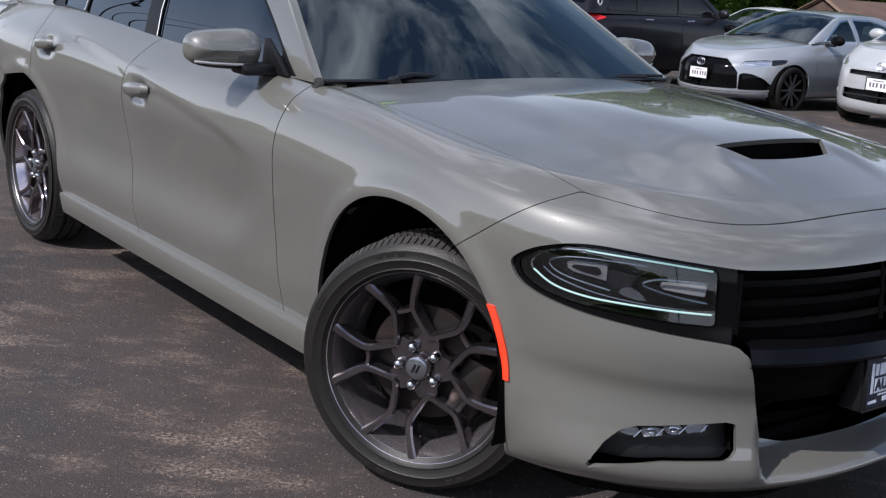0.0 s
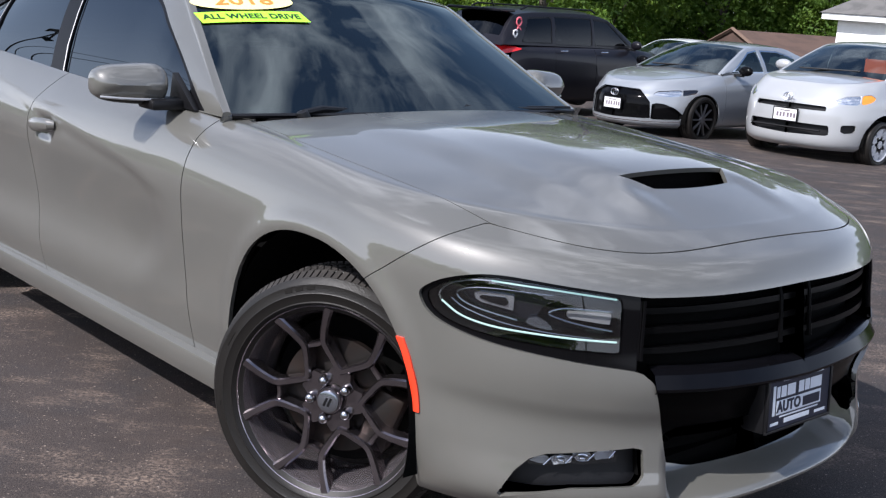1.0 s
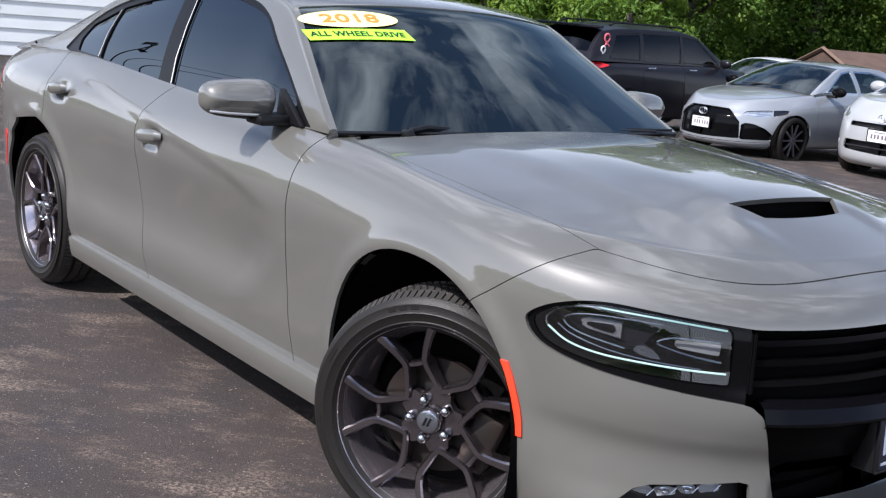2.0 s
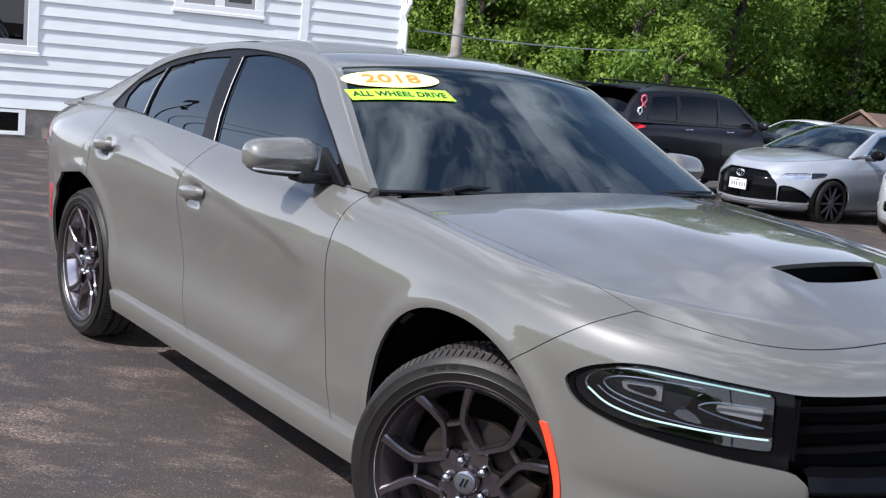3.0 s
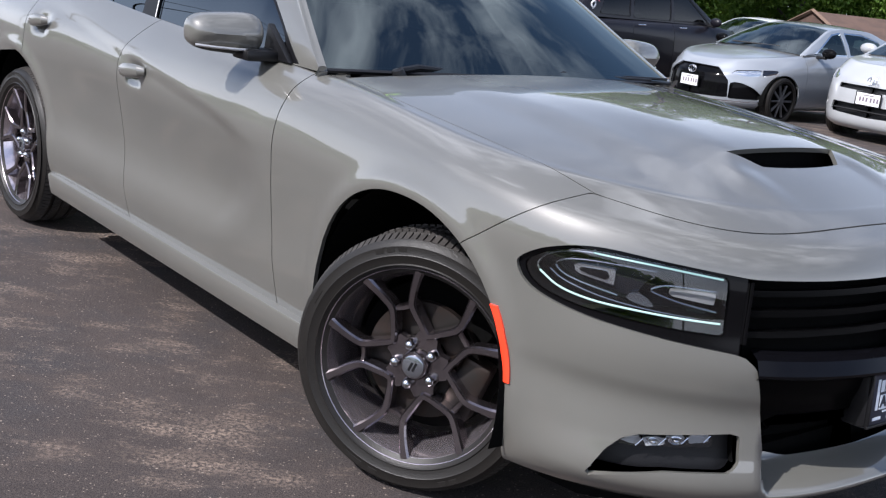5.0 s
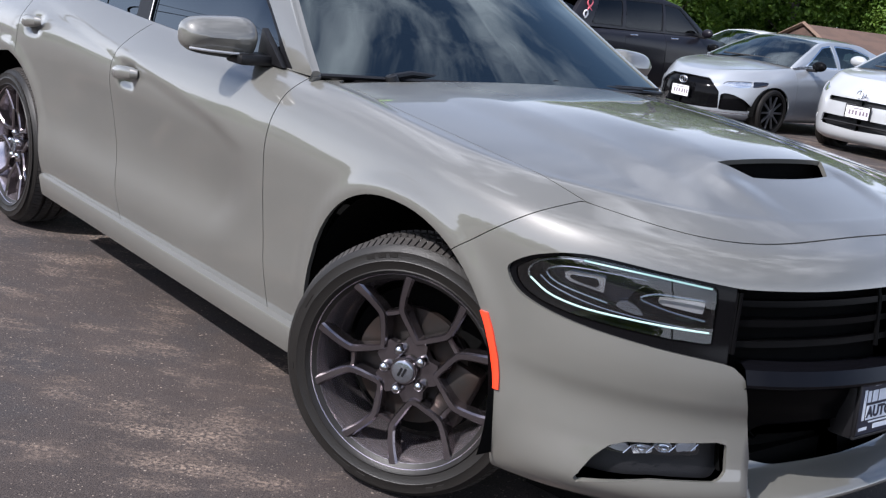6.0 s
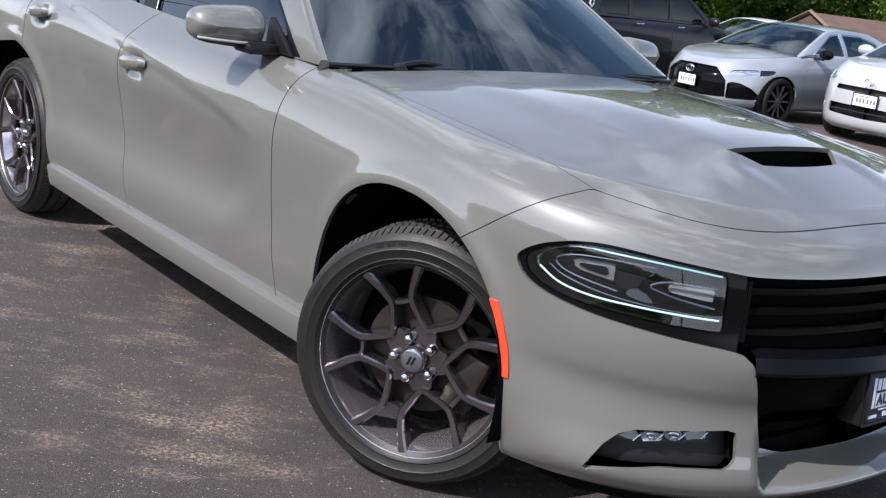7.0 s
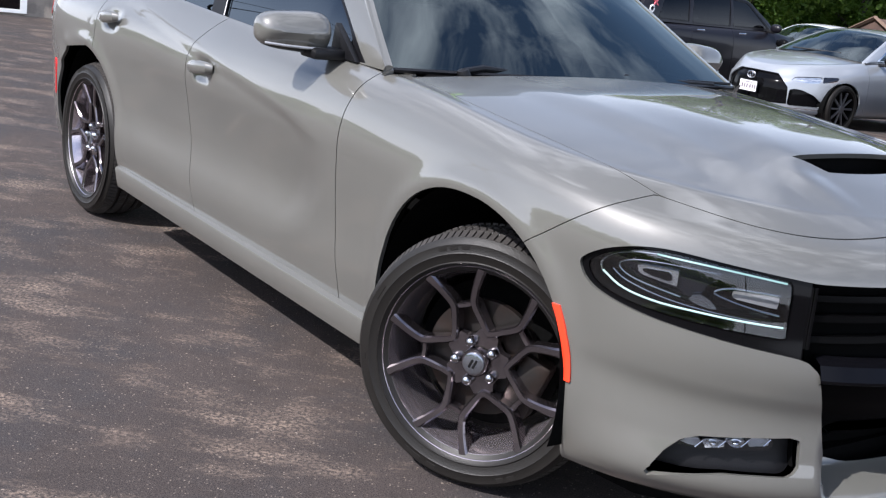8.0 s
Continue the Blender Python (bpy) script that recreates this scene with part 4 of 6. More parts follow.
def build_lamp(car, sgn):
    lamp = tagged(new("headlamp"), "slim headlamp with a bright C-shaped light guide")
    lamp.parent = car
    put = (lambda s: s.mirrored()) if sgn > 0 else (lambda s: s)
    turn = Matrix.Diagonal((1, -1 if sgn > 0 else 1, 1, 1))
    full = BODY.cut(on_nose(LAMP_A, 0.002))
    sheet_part("housing", put(full.moved(-0.075)), HOUSING, lamp, "black lamp housing", rim=-0.07)
    tilt = full.n + [0, 0, 0.075]
    leaning = Sheet(full.v - full.n * (0.004 + 0.06 * np.clip(full.v[:, 2:3] - 0.68, 0, 1)), tilt / np.linalg.norm(tilt, axis=1, keepdims=True), full.f)
    ob = sheet_part("lens", put(leaning), LENS, lamp, "clear lamp lens", rim=0.0)
    ob.visible_shadow = False

    def bar(name, keys, deep, r, mat, n=24):
        part(name, turned(tube(nose_line(keys, deep, n), r, 8), turn), mat, lamp, smooth=True)

    bar("light_guide", [(37.0, 0.801), (42, 0.810), (47.5, 0.817), (55, 0.821)], 0.020, 0.0023, WHITE_GUIDE)
    bar("light_guide", [(36.6, 0.696), (42, 0.699), (48, 0.703), (54.5, 0.708), (59.2, 0.722), (62.4, 0.750)], 0.018, 0.0025, WHITE_GUIDE)
    bar("outer_edge", [(55, 0.821), (58.6, 0.813), (61.4, 0.795), (62.8, 0.769), (62.6, 0.750)], 0.020, 0.0028, REFLECTOR)
    bar("guide_edge", [(40, 0.700), (48, 0.708), (54, 0.719), (59, 0.738), (61.2, 0.757)], 0.030, 0.0022, BEZEL)
    bar("inner_edge", [(46, 0.800), (54, 0.800), (58.5, 0.790), (60.4, 0.770), (58, 0.746), (51, 0.727)], 0.032, 0.0022, BEZEL)
    bar("pod_edge", [(37.2, 0.768), (41, 0.770), (44.5, 0.769), (46.6, 0.753), (44.5, 0.740), (41, 0.728), (37.2, 0.720)], 0.03, 0.0026, BEZEL)
    bowl = BODY.cut(on_nose(outline([(p * 0.0165, z) for p, z in ((45.0, 0.800), (54, 0.802), (59.0, 0.789), (60.6, 0.770), (58.2, 0.748), (52, 0.731), (48.6, 0.724), (47.6, 0.76))]))).moved(-0.056)
    sheet_part("bezel", put(bowl), DARK_CHROME, lamp, "dark chrome inner bezel", rim=0.01)
    # projector box, and the smaller pod beside it
    for name, lo, hi, z0, z1, mat in (("projector", 51.8, 58.0, 0.745, 0.786, REFLECTOR), ("pod_lens", 37.2, 44.2, 0.731, 0.762, SATIN)):
        patch = BODY.cut(on_nose(outline([(lo * 0.0165, z0), (hi * 0.0165, z0 + 0.012), (hi * 0.0165, z1 - 0.006), (lo * 0.0165, z1)]))).moved(-0.045)
        sheet_part(name, put(patch), mat, lamp, rim=0.02)
    inner_box = BODY.cut(on_nose(outline([(52.6 * 0.0165, 0.754), (57 * 0.0165, 0.762), (57 * 0.0165, 0.774), (52.6 * 0.0165, 0.778)]))).moved(-0.04)
    sheet_part("projector_lens", put(inner_box), HOUSING, lamp, rim=0.01)
    mirror_chip = BODY.cut(on_nose(outline([(45.6 * 0.0165, 0.708), (47.6 * 0.0165, 0.712), (50.2 * 0.0165, 0.722), (50.0 * 0.0165, 0.732), (48.0 * 0.0165, 0.738), (46.2 * 0.0165, 0.724)]))).moved(-0.04)
    sheet_part("reflector", put(mirror_chip), BEZEL, lamp, rim=0.01)


def build_front(car):
    for sgn in (-1, 1):
        put = (lambda s: s.mirrored()) if sgn > 0 else (lambda s: s)
        turn = Matrix.Diagonal((1, -1 if sgn > 0 else 1, 1, 1))
        build_lamp(car, sgn)
        # gloss surround of the lamps
        ring = BODY.cut(on_nose(MASK_A, 0.001)).cut(less(on_nose(LAMP_A))).cut(lambda x, y, z: around(x, -np.abs(y)) - 33.5).moved(-0.010)
        sheet_part("lamp_surround", put(ring), GLOSS_BLACK, car, "gloss black lamp surround", rim=0.02)
        # grille recess and its blades
        deep = BODY.cut(on_nose(MASK_A, 0.0)).cut(lambda x, y, z: 33.5 - around(x, -np.abs(y)))
        sheet_part("grille_back", put(deep.cut(lambda x, y, z: z - 0.60).moved(-0.075)), CAVITY, car, "black grille recess", rim=-0.072)
        beam = bmesh.new()
        rings = []
        for ang in np.linspace(30.9, 0.0, 22):
            sag = 0.012 * (1 - ang / 30.9)
            rings.append([beam.verts.new(Vector(nose_point(ang, z - sag, deep_in))) for z, deep_in in ((0.640, 0.055), (0.628, 0.022), (0.620, 0.006), (0.588, -0.010), (0.582, -0.009), (0.574, 0.000), (0.568, 0.030))])
        for ra, rb in zip(rings, rings[1:]):
            for j in range(6):
                beam.faces.new((ra[j], ra[j + 1], rb[j + 1], rb[j]))
        part("bumper_beam", turned(beam, turn), BEAM_BLACK, car, "gloss black bumper beam", smooth=True)
        sheet_part("lower_panel", put(deep.cut(lambda x, y, z: np.minimum(z - 0.44, 0.60 - z)).moved(-0.022)), GRILLE_BLACK, car, rim=0.03)
        sheet_part("lower_intake", put(deep.cut(lambda x, y, z: 0.44 - z).moved(-0.07)), CAVITY, car, "black lower air intake", rim=-0.07)
        for z0, z1 in ((0.762, 0.778), (0.712, 0.728), (0.665, 0.680)):
            blade = BODY.cut(on_nose(MASK_A, 0.0)).cut(lambda x, y, z: 33.0 - around(x, -np.abs(y))).cut(lambda x, y, z, a=z0, b=z1: np.minimum(z - a - 0.06 * (x - 2.3), b + 0.06 * (x - 2.3) * 1 - z)).moved(-0.028)
            sheet_part("grille_blade", put(blade), GRILLE_BLACK, car, "black grille blade", rim=0.03)
        for a in (4.2,):
            part("grille_post", turned(tube([nose_point(a, z, 0.03) for z in (0.66, 0.72, 0.78, 0.845)], 0.008, 8), turn), GRILLE_BLACK, car, smooth=True)
        part("grille_edge", turned(tube([nose_point(33.2, z, 0.012) for z in (0.655, 0.70, 0.75, 0.80)], 0.009, 8), turn), GLOSS_BLACK, car, smooth=True)
        # fog-lamp pocket
        pocket = BODY.cut(on_nose(FOG_A, 0.003))
        sheet_part("fog_pocket", put(pocket.moved(-0.055)), BLACK, car, "black fog-lamp pocket", rim=-0.040)
        fog = tagged(new("fog_lamp"), "row of clear LED fog lamps")
        fog.parent = car
        for i in range(4):
            a0, a1 = 35.1 + 3.1 * i, 35.1 + 3.1 * i + 3.06
            top0, top1 = 0.422 - 0.0026 * (a0 - 35), 0.422 - 0.0026 * (a1 - 35)
            cell = BODY.cut(on_nose(outline([(a0 * 0.0165, top0 - 0.021), (a1 * 0.0165, top1 - (0.021 if i < 3 else 0.011)), (a1 * 0.0165, top1), (a0 * 0.0165, top0)]))).moved(-0.024 - 0.008 * (i % 2))
            sheet_part("fog_reflector", put(cell), LED_SILVER, fog, rim=0.02)
            if i in (1, 2):
                c = nose_point((a0 + a1) / 2, (top0 + top1) / 2 - 0.011, 0.022)
                bulb = revolve([(0.0, -0.012), (0.006, -0.010), (0.010, -0.004), (0.012, 0.003), (0.016, 0.004), (0.019, 0.0)], 20)
                part("fog_bulb", turned(bulb, turn @ Matrix.Translation(c) @ pose(0, 0, 0, 0, 0, 50) @ Matrix.Diagonal((1.05, 0.8, 0.55, 1))), REFLECTOR, fog, smooth=True)
            fin = tube([nose_point(a0, top0 - 0.003, 0.014), nose_point(a0 + 0.9, top0 - 0.020, 0.014)], 0.0018, 6)
            part("fog_fin", turned(fin, turn), CHROME, fog, smooth=True)
        ends = ((34.9, 0.424), (47.8, 0.390), (47.6, 0.375), (35.0, 0.394))
        cover = BODY.cut(on_nose(outline([(p * 0.0165, z) for p, z in ends]))).moved(-0.010)
        sheet_part("fog_lens", put(cover), LENS, fog, "clear cover over the fog lamps", rim=0.0).visible_shadow = False
        # orange marker along the wheel opening, red one at the back
        edge = arch(ARCH_F)
        mark = BODY.cut(lambda x, y, z: np.where((y < -0.6) & (x > 1.7), 1.0, -1.0)).cut(lambda x, y, z: edge(x, y, z) - 0.002).cut(lambda x, y, z: 0.021 - edge(x, y, z)).cut(lambda x, y, z: z - 0.455).cut(lambda x, y, z: 0.640 - z).moved(0.006)
        sheet_part("side_marker", put(mark), MARKER, car, "orange side marker lamp", rim=0.012)
        red = BODY.cut(lambda x, y, z: np.where(y < -0.6, np.minimum(np.minimum(x + 2.085, -2.012 - x), np.minimum(z - 0.50, 0.68 - z)), -1.0)).moved(0.004)
        sheet_part("rear_marker", put(red), RED_LENS, car, "red rear side marker", rim=0.01)
        tail = BODY.cut(lambda x, y, z: np.where(x < -2.25, np.minimum(z - 0.88, 0.985 - z), -1.0)).moved(0.003)
        sheet_part("tail_lamp", put(tail), RED_LENS, car, "red tail lamp band", rim=0.01)
        # sill
        sec = [(-0.80, 0.232), (-0.888, 0.222), (-0.903, 0.227), (-0.909, 0.245), (-0.921, 0.309), (-0.918, 0.317), (-0.909, 0.321), (-0.84, 0.322)]
        bm = bmesh.new()
        rings = [[bm.verts.new((x, y * (-1 if sgn > 0 else 1), z)) for y, z in sec] for x in np.linspace(-1.135, 1.062, 20)]
        for a, b in zip(rings, rings[1:]):
            for j in range(len(sec) - 1):
                bm.faces.new((a[j], a[j + 1], b[j + 1], b[j]))
        bm.faces.new(rings[0])
        bm.faces.new(rings[-1])
        part("sill", bm, PAINT, car, smooth=True)
        # door handles in their cups
        for x0, x1, z in ((-0.365, -0.185, 0.895), (-1.345, -1.165, 0.972)):
            cy = float(-HALF((x0 + x1) / 2)) + 0.012
            grip = tube([(x0, cy + 0.012, z - 0.010), (x0 + 0.018, cy - 0.012, z - 0.006), (x0 + 0.06, cy - 0.022, z - 0.001), (x1 - 0.06, cy - 0.023, z + 0.005), (x1 - 0.018, cy - 0.014, z + 0.009), (x1, cy + 0.012, z + 0.010)], [0.016, 0.024, 0.027, 0.027, 0.024, 0.016], 14)
            for vtx in grip.verts:
                vtx.co.y = cy - 0.012 + (vtx.co.y - cy + 0.012) * 0.62
            part("door_handle", turned(grip, turn), PAINT, car, "grey pull handle", smooth=True)
        # mirror
        mirror = tagged(new("door_mirror"), "grey door mirror on a black foot")
        mirror.parent = car
        bm = bmesh.new()
        bmesh.ops.create_cube(bm, size=2)
        bmesh.ops.subdivide_edges(bm, edges=bm.edges[:], cuts=9, use_grid_fill=True)
        for vtx in bm.verts:
            u = vtx.co
            k = (abs(u.x) ** 3.0 + abs(u.y) ** 4.0 + abs(u.z) ** 3.4) ** (-1 / 3.4)
            d = u * k
            out = 0.5 - 0.5 * d.y
            lean = 1 - (0.42 * abs(d.z - 0.05) if d.x > 0 else 0.0)
            vtx.co = (0.517 + d.x * lean * (0.080 - 0.014 * out) - 0.035 * out, -0.966 + d.y * 0.118, 1.131 + d.z * (0.073 - 0.018 * out) - 0.002 * out)
        # lower part of the grey shell goes black, painting in its underside shade
        low = bm.copy()
        bmesh.ops.delete(bm, geom=[f for f in bm.faces if f.calc_center_median().z < 1.086], context="FACES")
        bmesh.ops.delete(low, geom=[f for f in low.faces if f.calc_center_median().z >= 1.086], context="FACES")
        part("mirror_shell", turned(bm, turn), PAINT, mirror, smooth=True)
        part("mirror_shaded_half", turned(low, turn), BLACK, mirror, "lower half of the shell, blackened for its shade", smooth=True)
        lip = tube([(0.567, -0.871, 1.084), (0.568, -0.946, 1.085), (0.552, -1.016, 1.087), (0.517, -1.069, 1.089)], 0.0045, 8)
        part("mirror_strip", turned(lip, turn), SATIN, mirror, smooth=True)
        foot = merge(box(0.49, 0.60, -0.93, -0.80, 1.052, 1.088, 0.012), turned(prism([(0.0, 0.0), (0.17, 0.0), (0.02, 0.11)], -0.012, 0.012, 0.003), pose(0.50, -0.808, 1.06)))
        part("mirror_foot", turned(foot, turn), BLACK, mirror, smooth=True)
        part("mirror_glass", turned(box(0.414, 0.421, -1.026, -0.901, 1.10, 1.165, 0.003), turn), CHROME, mirror)
    # plate holder with the dealer's board
    holder = tagged(new("plate_holder"), "black holder with a dark dealer board")
    holder.parent = car
    holder.matrix_basis = pose(2.455, -0.008, 0.510, 0, -4, 0) @ Matrix.Diagonal((1, 0.93, 0.95, 1))
    part("holder_frame", merge(box(-0.075, 0.0, -0.172, 0.172, -0.088, 0.088, 0.014), box(-0.004, 0.006, -0.168, 0.168, 0.078, 0.086, 0.002), box(-0.004, 0.006, -0.168, 0.168, -0.086, -0.078, 0.002), box(-0.004, 0.006, -0.168, -0.158, -0.078, 0.078, 0.002), box(-0.004, 0.006, 0.158, 0.168, -0.078, 0.078, 0.002)), BLACK, holder, smooth=True)
    board = part("dealer_board", box(0.0, 0.0025, -0.157, 0.157, -0.077, 0.077), BOARD, holder, "dark blue board with white bars")
    part("board_panel", box(0.0026, 0.0034, -0.118, 0.112, -0.038, 0.002), BOARD_WHITE, board)
    text_part("board_word", "AUTO", 0.042, pose(0.0040, -0.056, -0.018, 90, 0, 90), BOARD, board, weight=0.04)
    part("name_bar", box(0.0036, 0.0044, 0.016, 0.104, -0.033, -0.006), BOARD, board)
    for y0, y1 in ((-0.120, -0.104), (-0.098, -0.072), (-0.066, -0.026), (-0.008, 0.018), (0.024, 0.048), (0.053, 0.112)):
        part("name_bar", box(0.0026, 0.0036, y0, y1, 0.010, 0.042), BOARD_WHITE, board)
    part("panel_edge", box(0.0026, 0.0036, -0.138, -0.126, -0.038, 0.046), BOARD_WHITE, board)
    part("line_bar", box(0.0026, 0.0036, -0.09, 0.12, 0.054, 0.066), BOARD_WHITE, board)
    part("line_bar", box(0.0026, 0.0036, -0.10, 0.10, -0.047, -0.043), BOARD_WHITE, board)
    part("line_bar", box(0.0026, 0.0036, -0.075, 0.055, -0.066, -0.053), BOARD_WHITE, board)
    part("line_bar", box(0.0026, 0.0036, -0.145, -0.105, -0.066, -0.058), BOARD_WHITE, board)
    part("line_bar", box(0.0026, 0.0036, 0.085, 0.14, -0.066, -0.058), BOARD_WHITE, board)
    # air duct inside the bonnet scoop
    part("scoop_duct", box(1.90, 2.09, -0.27, 0.27, 0.955, 0.962), CAVITY, car)
    part("scoop_duct", box(1.925, 1.935, -0.25, 0.25, 0.955, 1.026), CAVITY, car, "dark mouth of the bonnet scoop")
    # chin under the bumper, wipers, boot lip
    part("chin", turned(prism([(2.33, -0.30), (2.28, -0.52), (2.05, -0.72), (1.93, -0.74), (1.93, 0.74), (2.05, 0.72), (2.28, 0.52), (2.33, 0.30)], 0.0, 0.05), pose(0, 0, 0.185, 90)), CAVITY, car)
    for y, reach in ((-0.50, 0.50), (0.14, 0.50)):
        wiper = tagged(new("wiper"), "black windscreen wiper")
        wiper.parent = car
        part("wiper_cap", turned(revolve([(0.0, -0.022), (0.018, -0.018), (0.024, 0.0), (0.026, 0.02)], 16), pose(0.905, y - 0.06, 1.066, -70, 0, 0)), BLACK, wiper, smooth=True)
        part("wiper_arm", tube([(0.905, y - 0.06, 1.078), (0.893, y + 0.02, 1.089), (0.884, y + 0.14, 1.083), (0.880, y + reach, 1.078)], [0.012, 0.012, 0.008, 0.006], 8), BLACK, wiper, smooth=True)
        part("wiper_blade", tube([(0.868, y + 0.10, 1.078), (0.868, y + 0.3, 1.085), (0.872, y + reach + 0.1, 1.082)], 0.006, 6), BLACK, wiper, smooth=True)
    lip = [(-2.455 + 0.02 * abs(y / 0.74) ** 2, y, 1.150 - 0.082 * abs(y / 0.74) ** 2.4) for y in np.linspace(-0.745, 0.745, 25)]
    spoiler = tube(lip, [0.006 + 0.022 * min(1, (12 - abs(i - 12)) / 3) for i in range(25)], 10)
    for vtx in spoiler.verts:
        edge = 1.150 - 0.082 * abs(vtx.co.y / 0.74) ** 2.4
        vtx.co.x += 0.9 * min(0.0, vtx.co.z - edge) + 0.05 * (vtx.co.z < edge)
    part("boot_spoiler", spoiler, PAINT, car, smooth=True)


BEAM_BLACK = material("beam_black", (0.003, 0.003, 0.004), rough=0.14, spec=0.17)
GRILLE_BLACK = material("grille_black", (0.0018, 0.0018, 0.002), rough=0.30, spec=0.05)
BOARD = material("board_blue", (0.012, 0.017, 0.035), rough=0.3)
BOARD_WHITE = material("board_white", (0.62, 0.66, 0.72), rough=0.4)
build_front(SEDAN)


# ---- stickers on the windscreen ----
def on_screen(u, v, lift):
    """u metres across from the middle line, v metres up the glass from its foot."""
    foot, head = 0.85, 0.21
    ex = foot + (head - foot) * v / 0.745
    g = u / RAIL_Y(ex)
    p = roof_point(ex, g)
    a, b = roof_point(ex + 0.01, g), roof_point(ex - 0.01, g)
    c = roof_point(ex, g + 0.01)
    n = np.cross(b - a, c - p)
    n = n / np.linalg.norm(n)
    n = n if n[2] > 0 else -n
    return Vector(p + n * lift)


def lay_on_screen(ob, u, v, lean=0.0):
    c, s = math.cos(lean), math.sin(lean)
    for vtx in ob.data.vertices:
        x, y, z = vtx.co
        vtx.co = on_screen(u + x * c - y * s, v + x * s + y * c, z)
    ob.data.update()


LIME = material("lime_sticker", (0.42, 0.92, 0.04), rough=0.35)
YELLOW = material("pale_yellow_sticker", (0.93, 0.86, 0.36), rough=0.35)
ORANGE_INK = material("orange_ink", (0.85, 0.24, 0.04), rough=0.4)
GREEN_INK = material("dark_green_ink", (0.006, 0.035, 0.008), rough=0.4)


def flat_patch(points, z=0.0):
    bm = bmesh.new()
    n = 24
    lo, hi = min(p[0] for p in points), max(p[0] for p in points)
    bm.faces.new([bm.verts.new((x, y, z)) for x, y in points])
    for i in range(1, n):
        bmesh.ops.bisect_plane(bm, geom=bm.verts[:] + bm.edges[:] + bm.faces[:], plane_co=(lo + (hi - lo) * i / n, 0, 0), plane_no=(1, 0, 0))
    return bm


def build_stickers(car):
    year = part("year_sticker", flat_patch([(0.187 * math.cos(a), 0.050 * math.sin(a)) for a in np.linspace(0, 2 * math.pi, 40, endpoint=False)], 0.0012), YELLOW, car, "pale yellow oval sticker with an orange year")
    lay_on_screen(year, -0.458, 0.620, radians(-2.5))
    word = text_part("year_lettering", "2018", 0.068, pose(0, 0, 0.0024) @ Matrix.Shear("XY", 4, (0.22, 0.0)), ORANGE_INK, year, 0.0003, 1.55)
    lay_on_screen(word, -0.458, 0.620, radians(-2.5))
    drive = part("drive_sticker", flat_patch([(-0.195, 0.031), (0.188, 0.031), (0.205, -0.031), (-0.188, -0.031)], 0.0012), LIME, car, "lime green sticker with dark lettering")
    lay_on_screen(drive, -0.465, 0.530, radians(-2.5))
    word = text_part("drive_lettering", "ALL WHEEL DRIVE", 0.038, pose(0, 0, 0.0024), GREEN_INK, drive, 0.0003, 1.08, 0.035)
    lay_on_screen(word, -0.465, 0.530, radians(-3.2))


build_stickers(SEDAN)


# ---- the white house ----
SIDING = material("white_siding", (0.74, 0.765, 0.755), rough=0.55, spots=(0.70, 0.725, 0.715), spot_scale=2.2, bump=0.05, bump_scale=30, vary=0.03)
TRIM = material("white_trim", (0.84, 0.85, 0.83), rough=0.45, grain=0.04, grain_scale=8)
STONE = material("tan_foundation", (0.34, 0.30, 0.25), rough=0.9, spots=(0.24, 0.21, 0.18), spot_scale=6, bump=0.3, bump_scale=40)
SHINGLE = material("grey_shingles", (0.13, 0.125, 0.12), rough=0.9, spots=(0.09, 0.088, 0.085), spot_scale=3, bump=0.3, bump_scale=25)
BROWN_ROOF = material("brown_shingles", (0.105, 0.066, 0.053), rough=0.9, spots=(0.08, 0.052, 0.043), spot_scale=2, bump=0.3, bump_scale=25)
PANE = glass("window_pane", (0.05, 0.052, 0.055), ior=1.5)
DARK_ROOM = material("dark_room", (0.02, 0.02, 0.022), rough=0.9, grain=0.2)
SCREEN_FRAME = material("grey_sash", (0.30, 0.30, 0.31), rough=0.5)


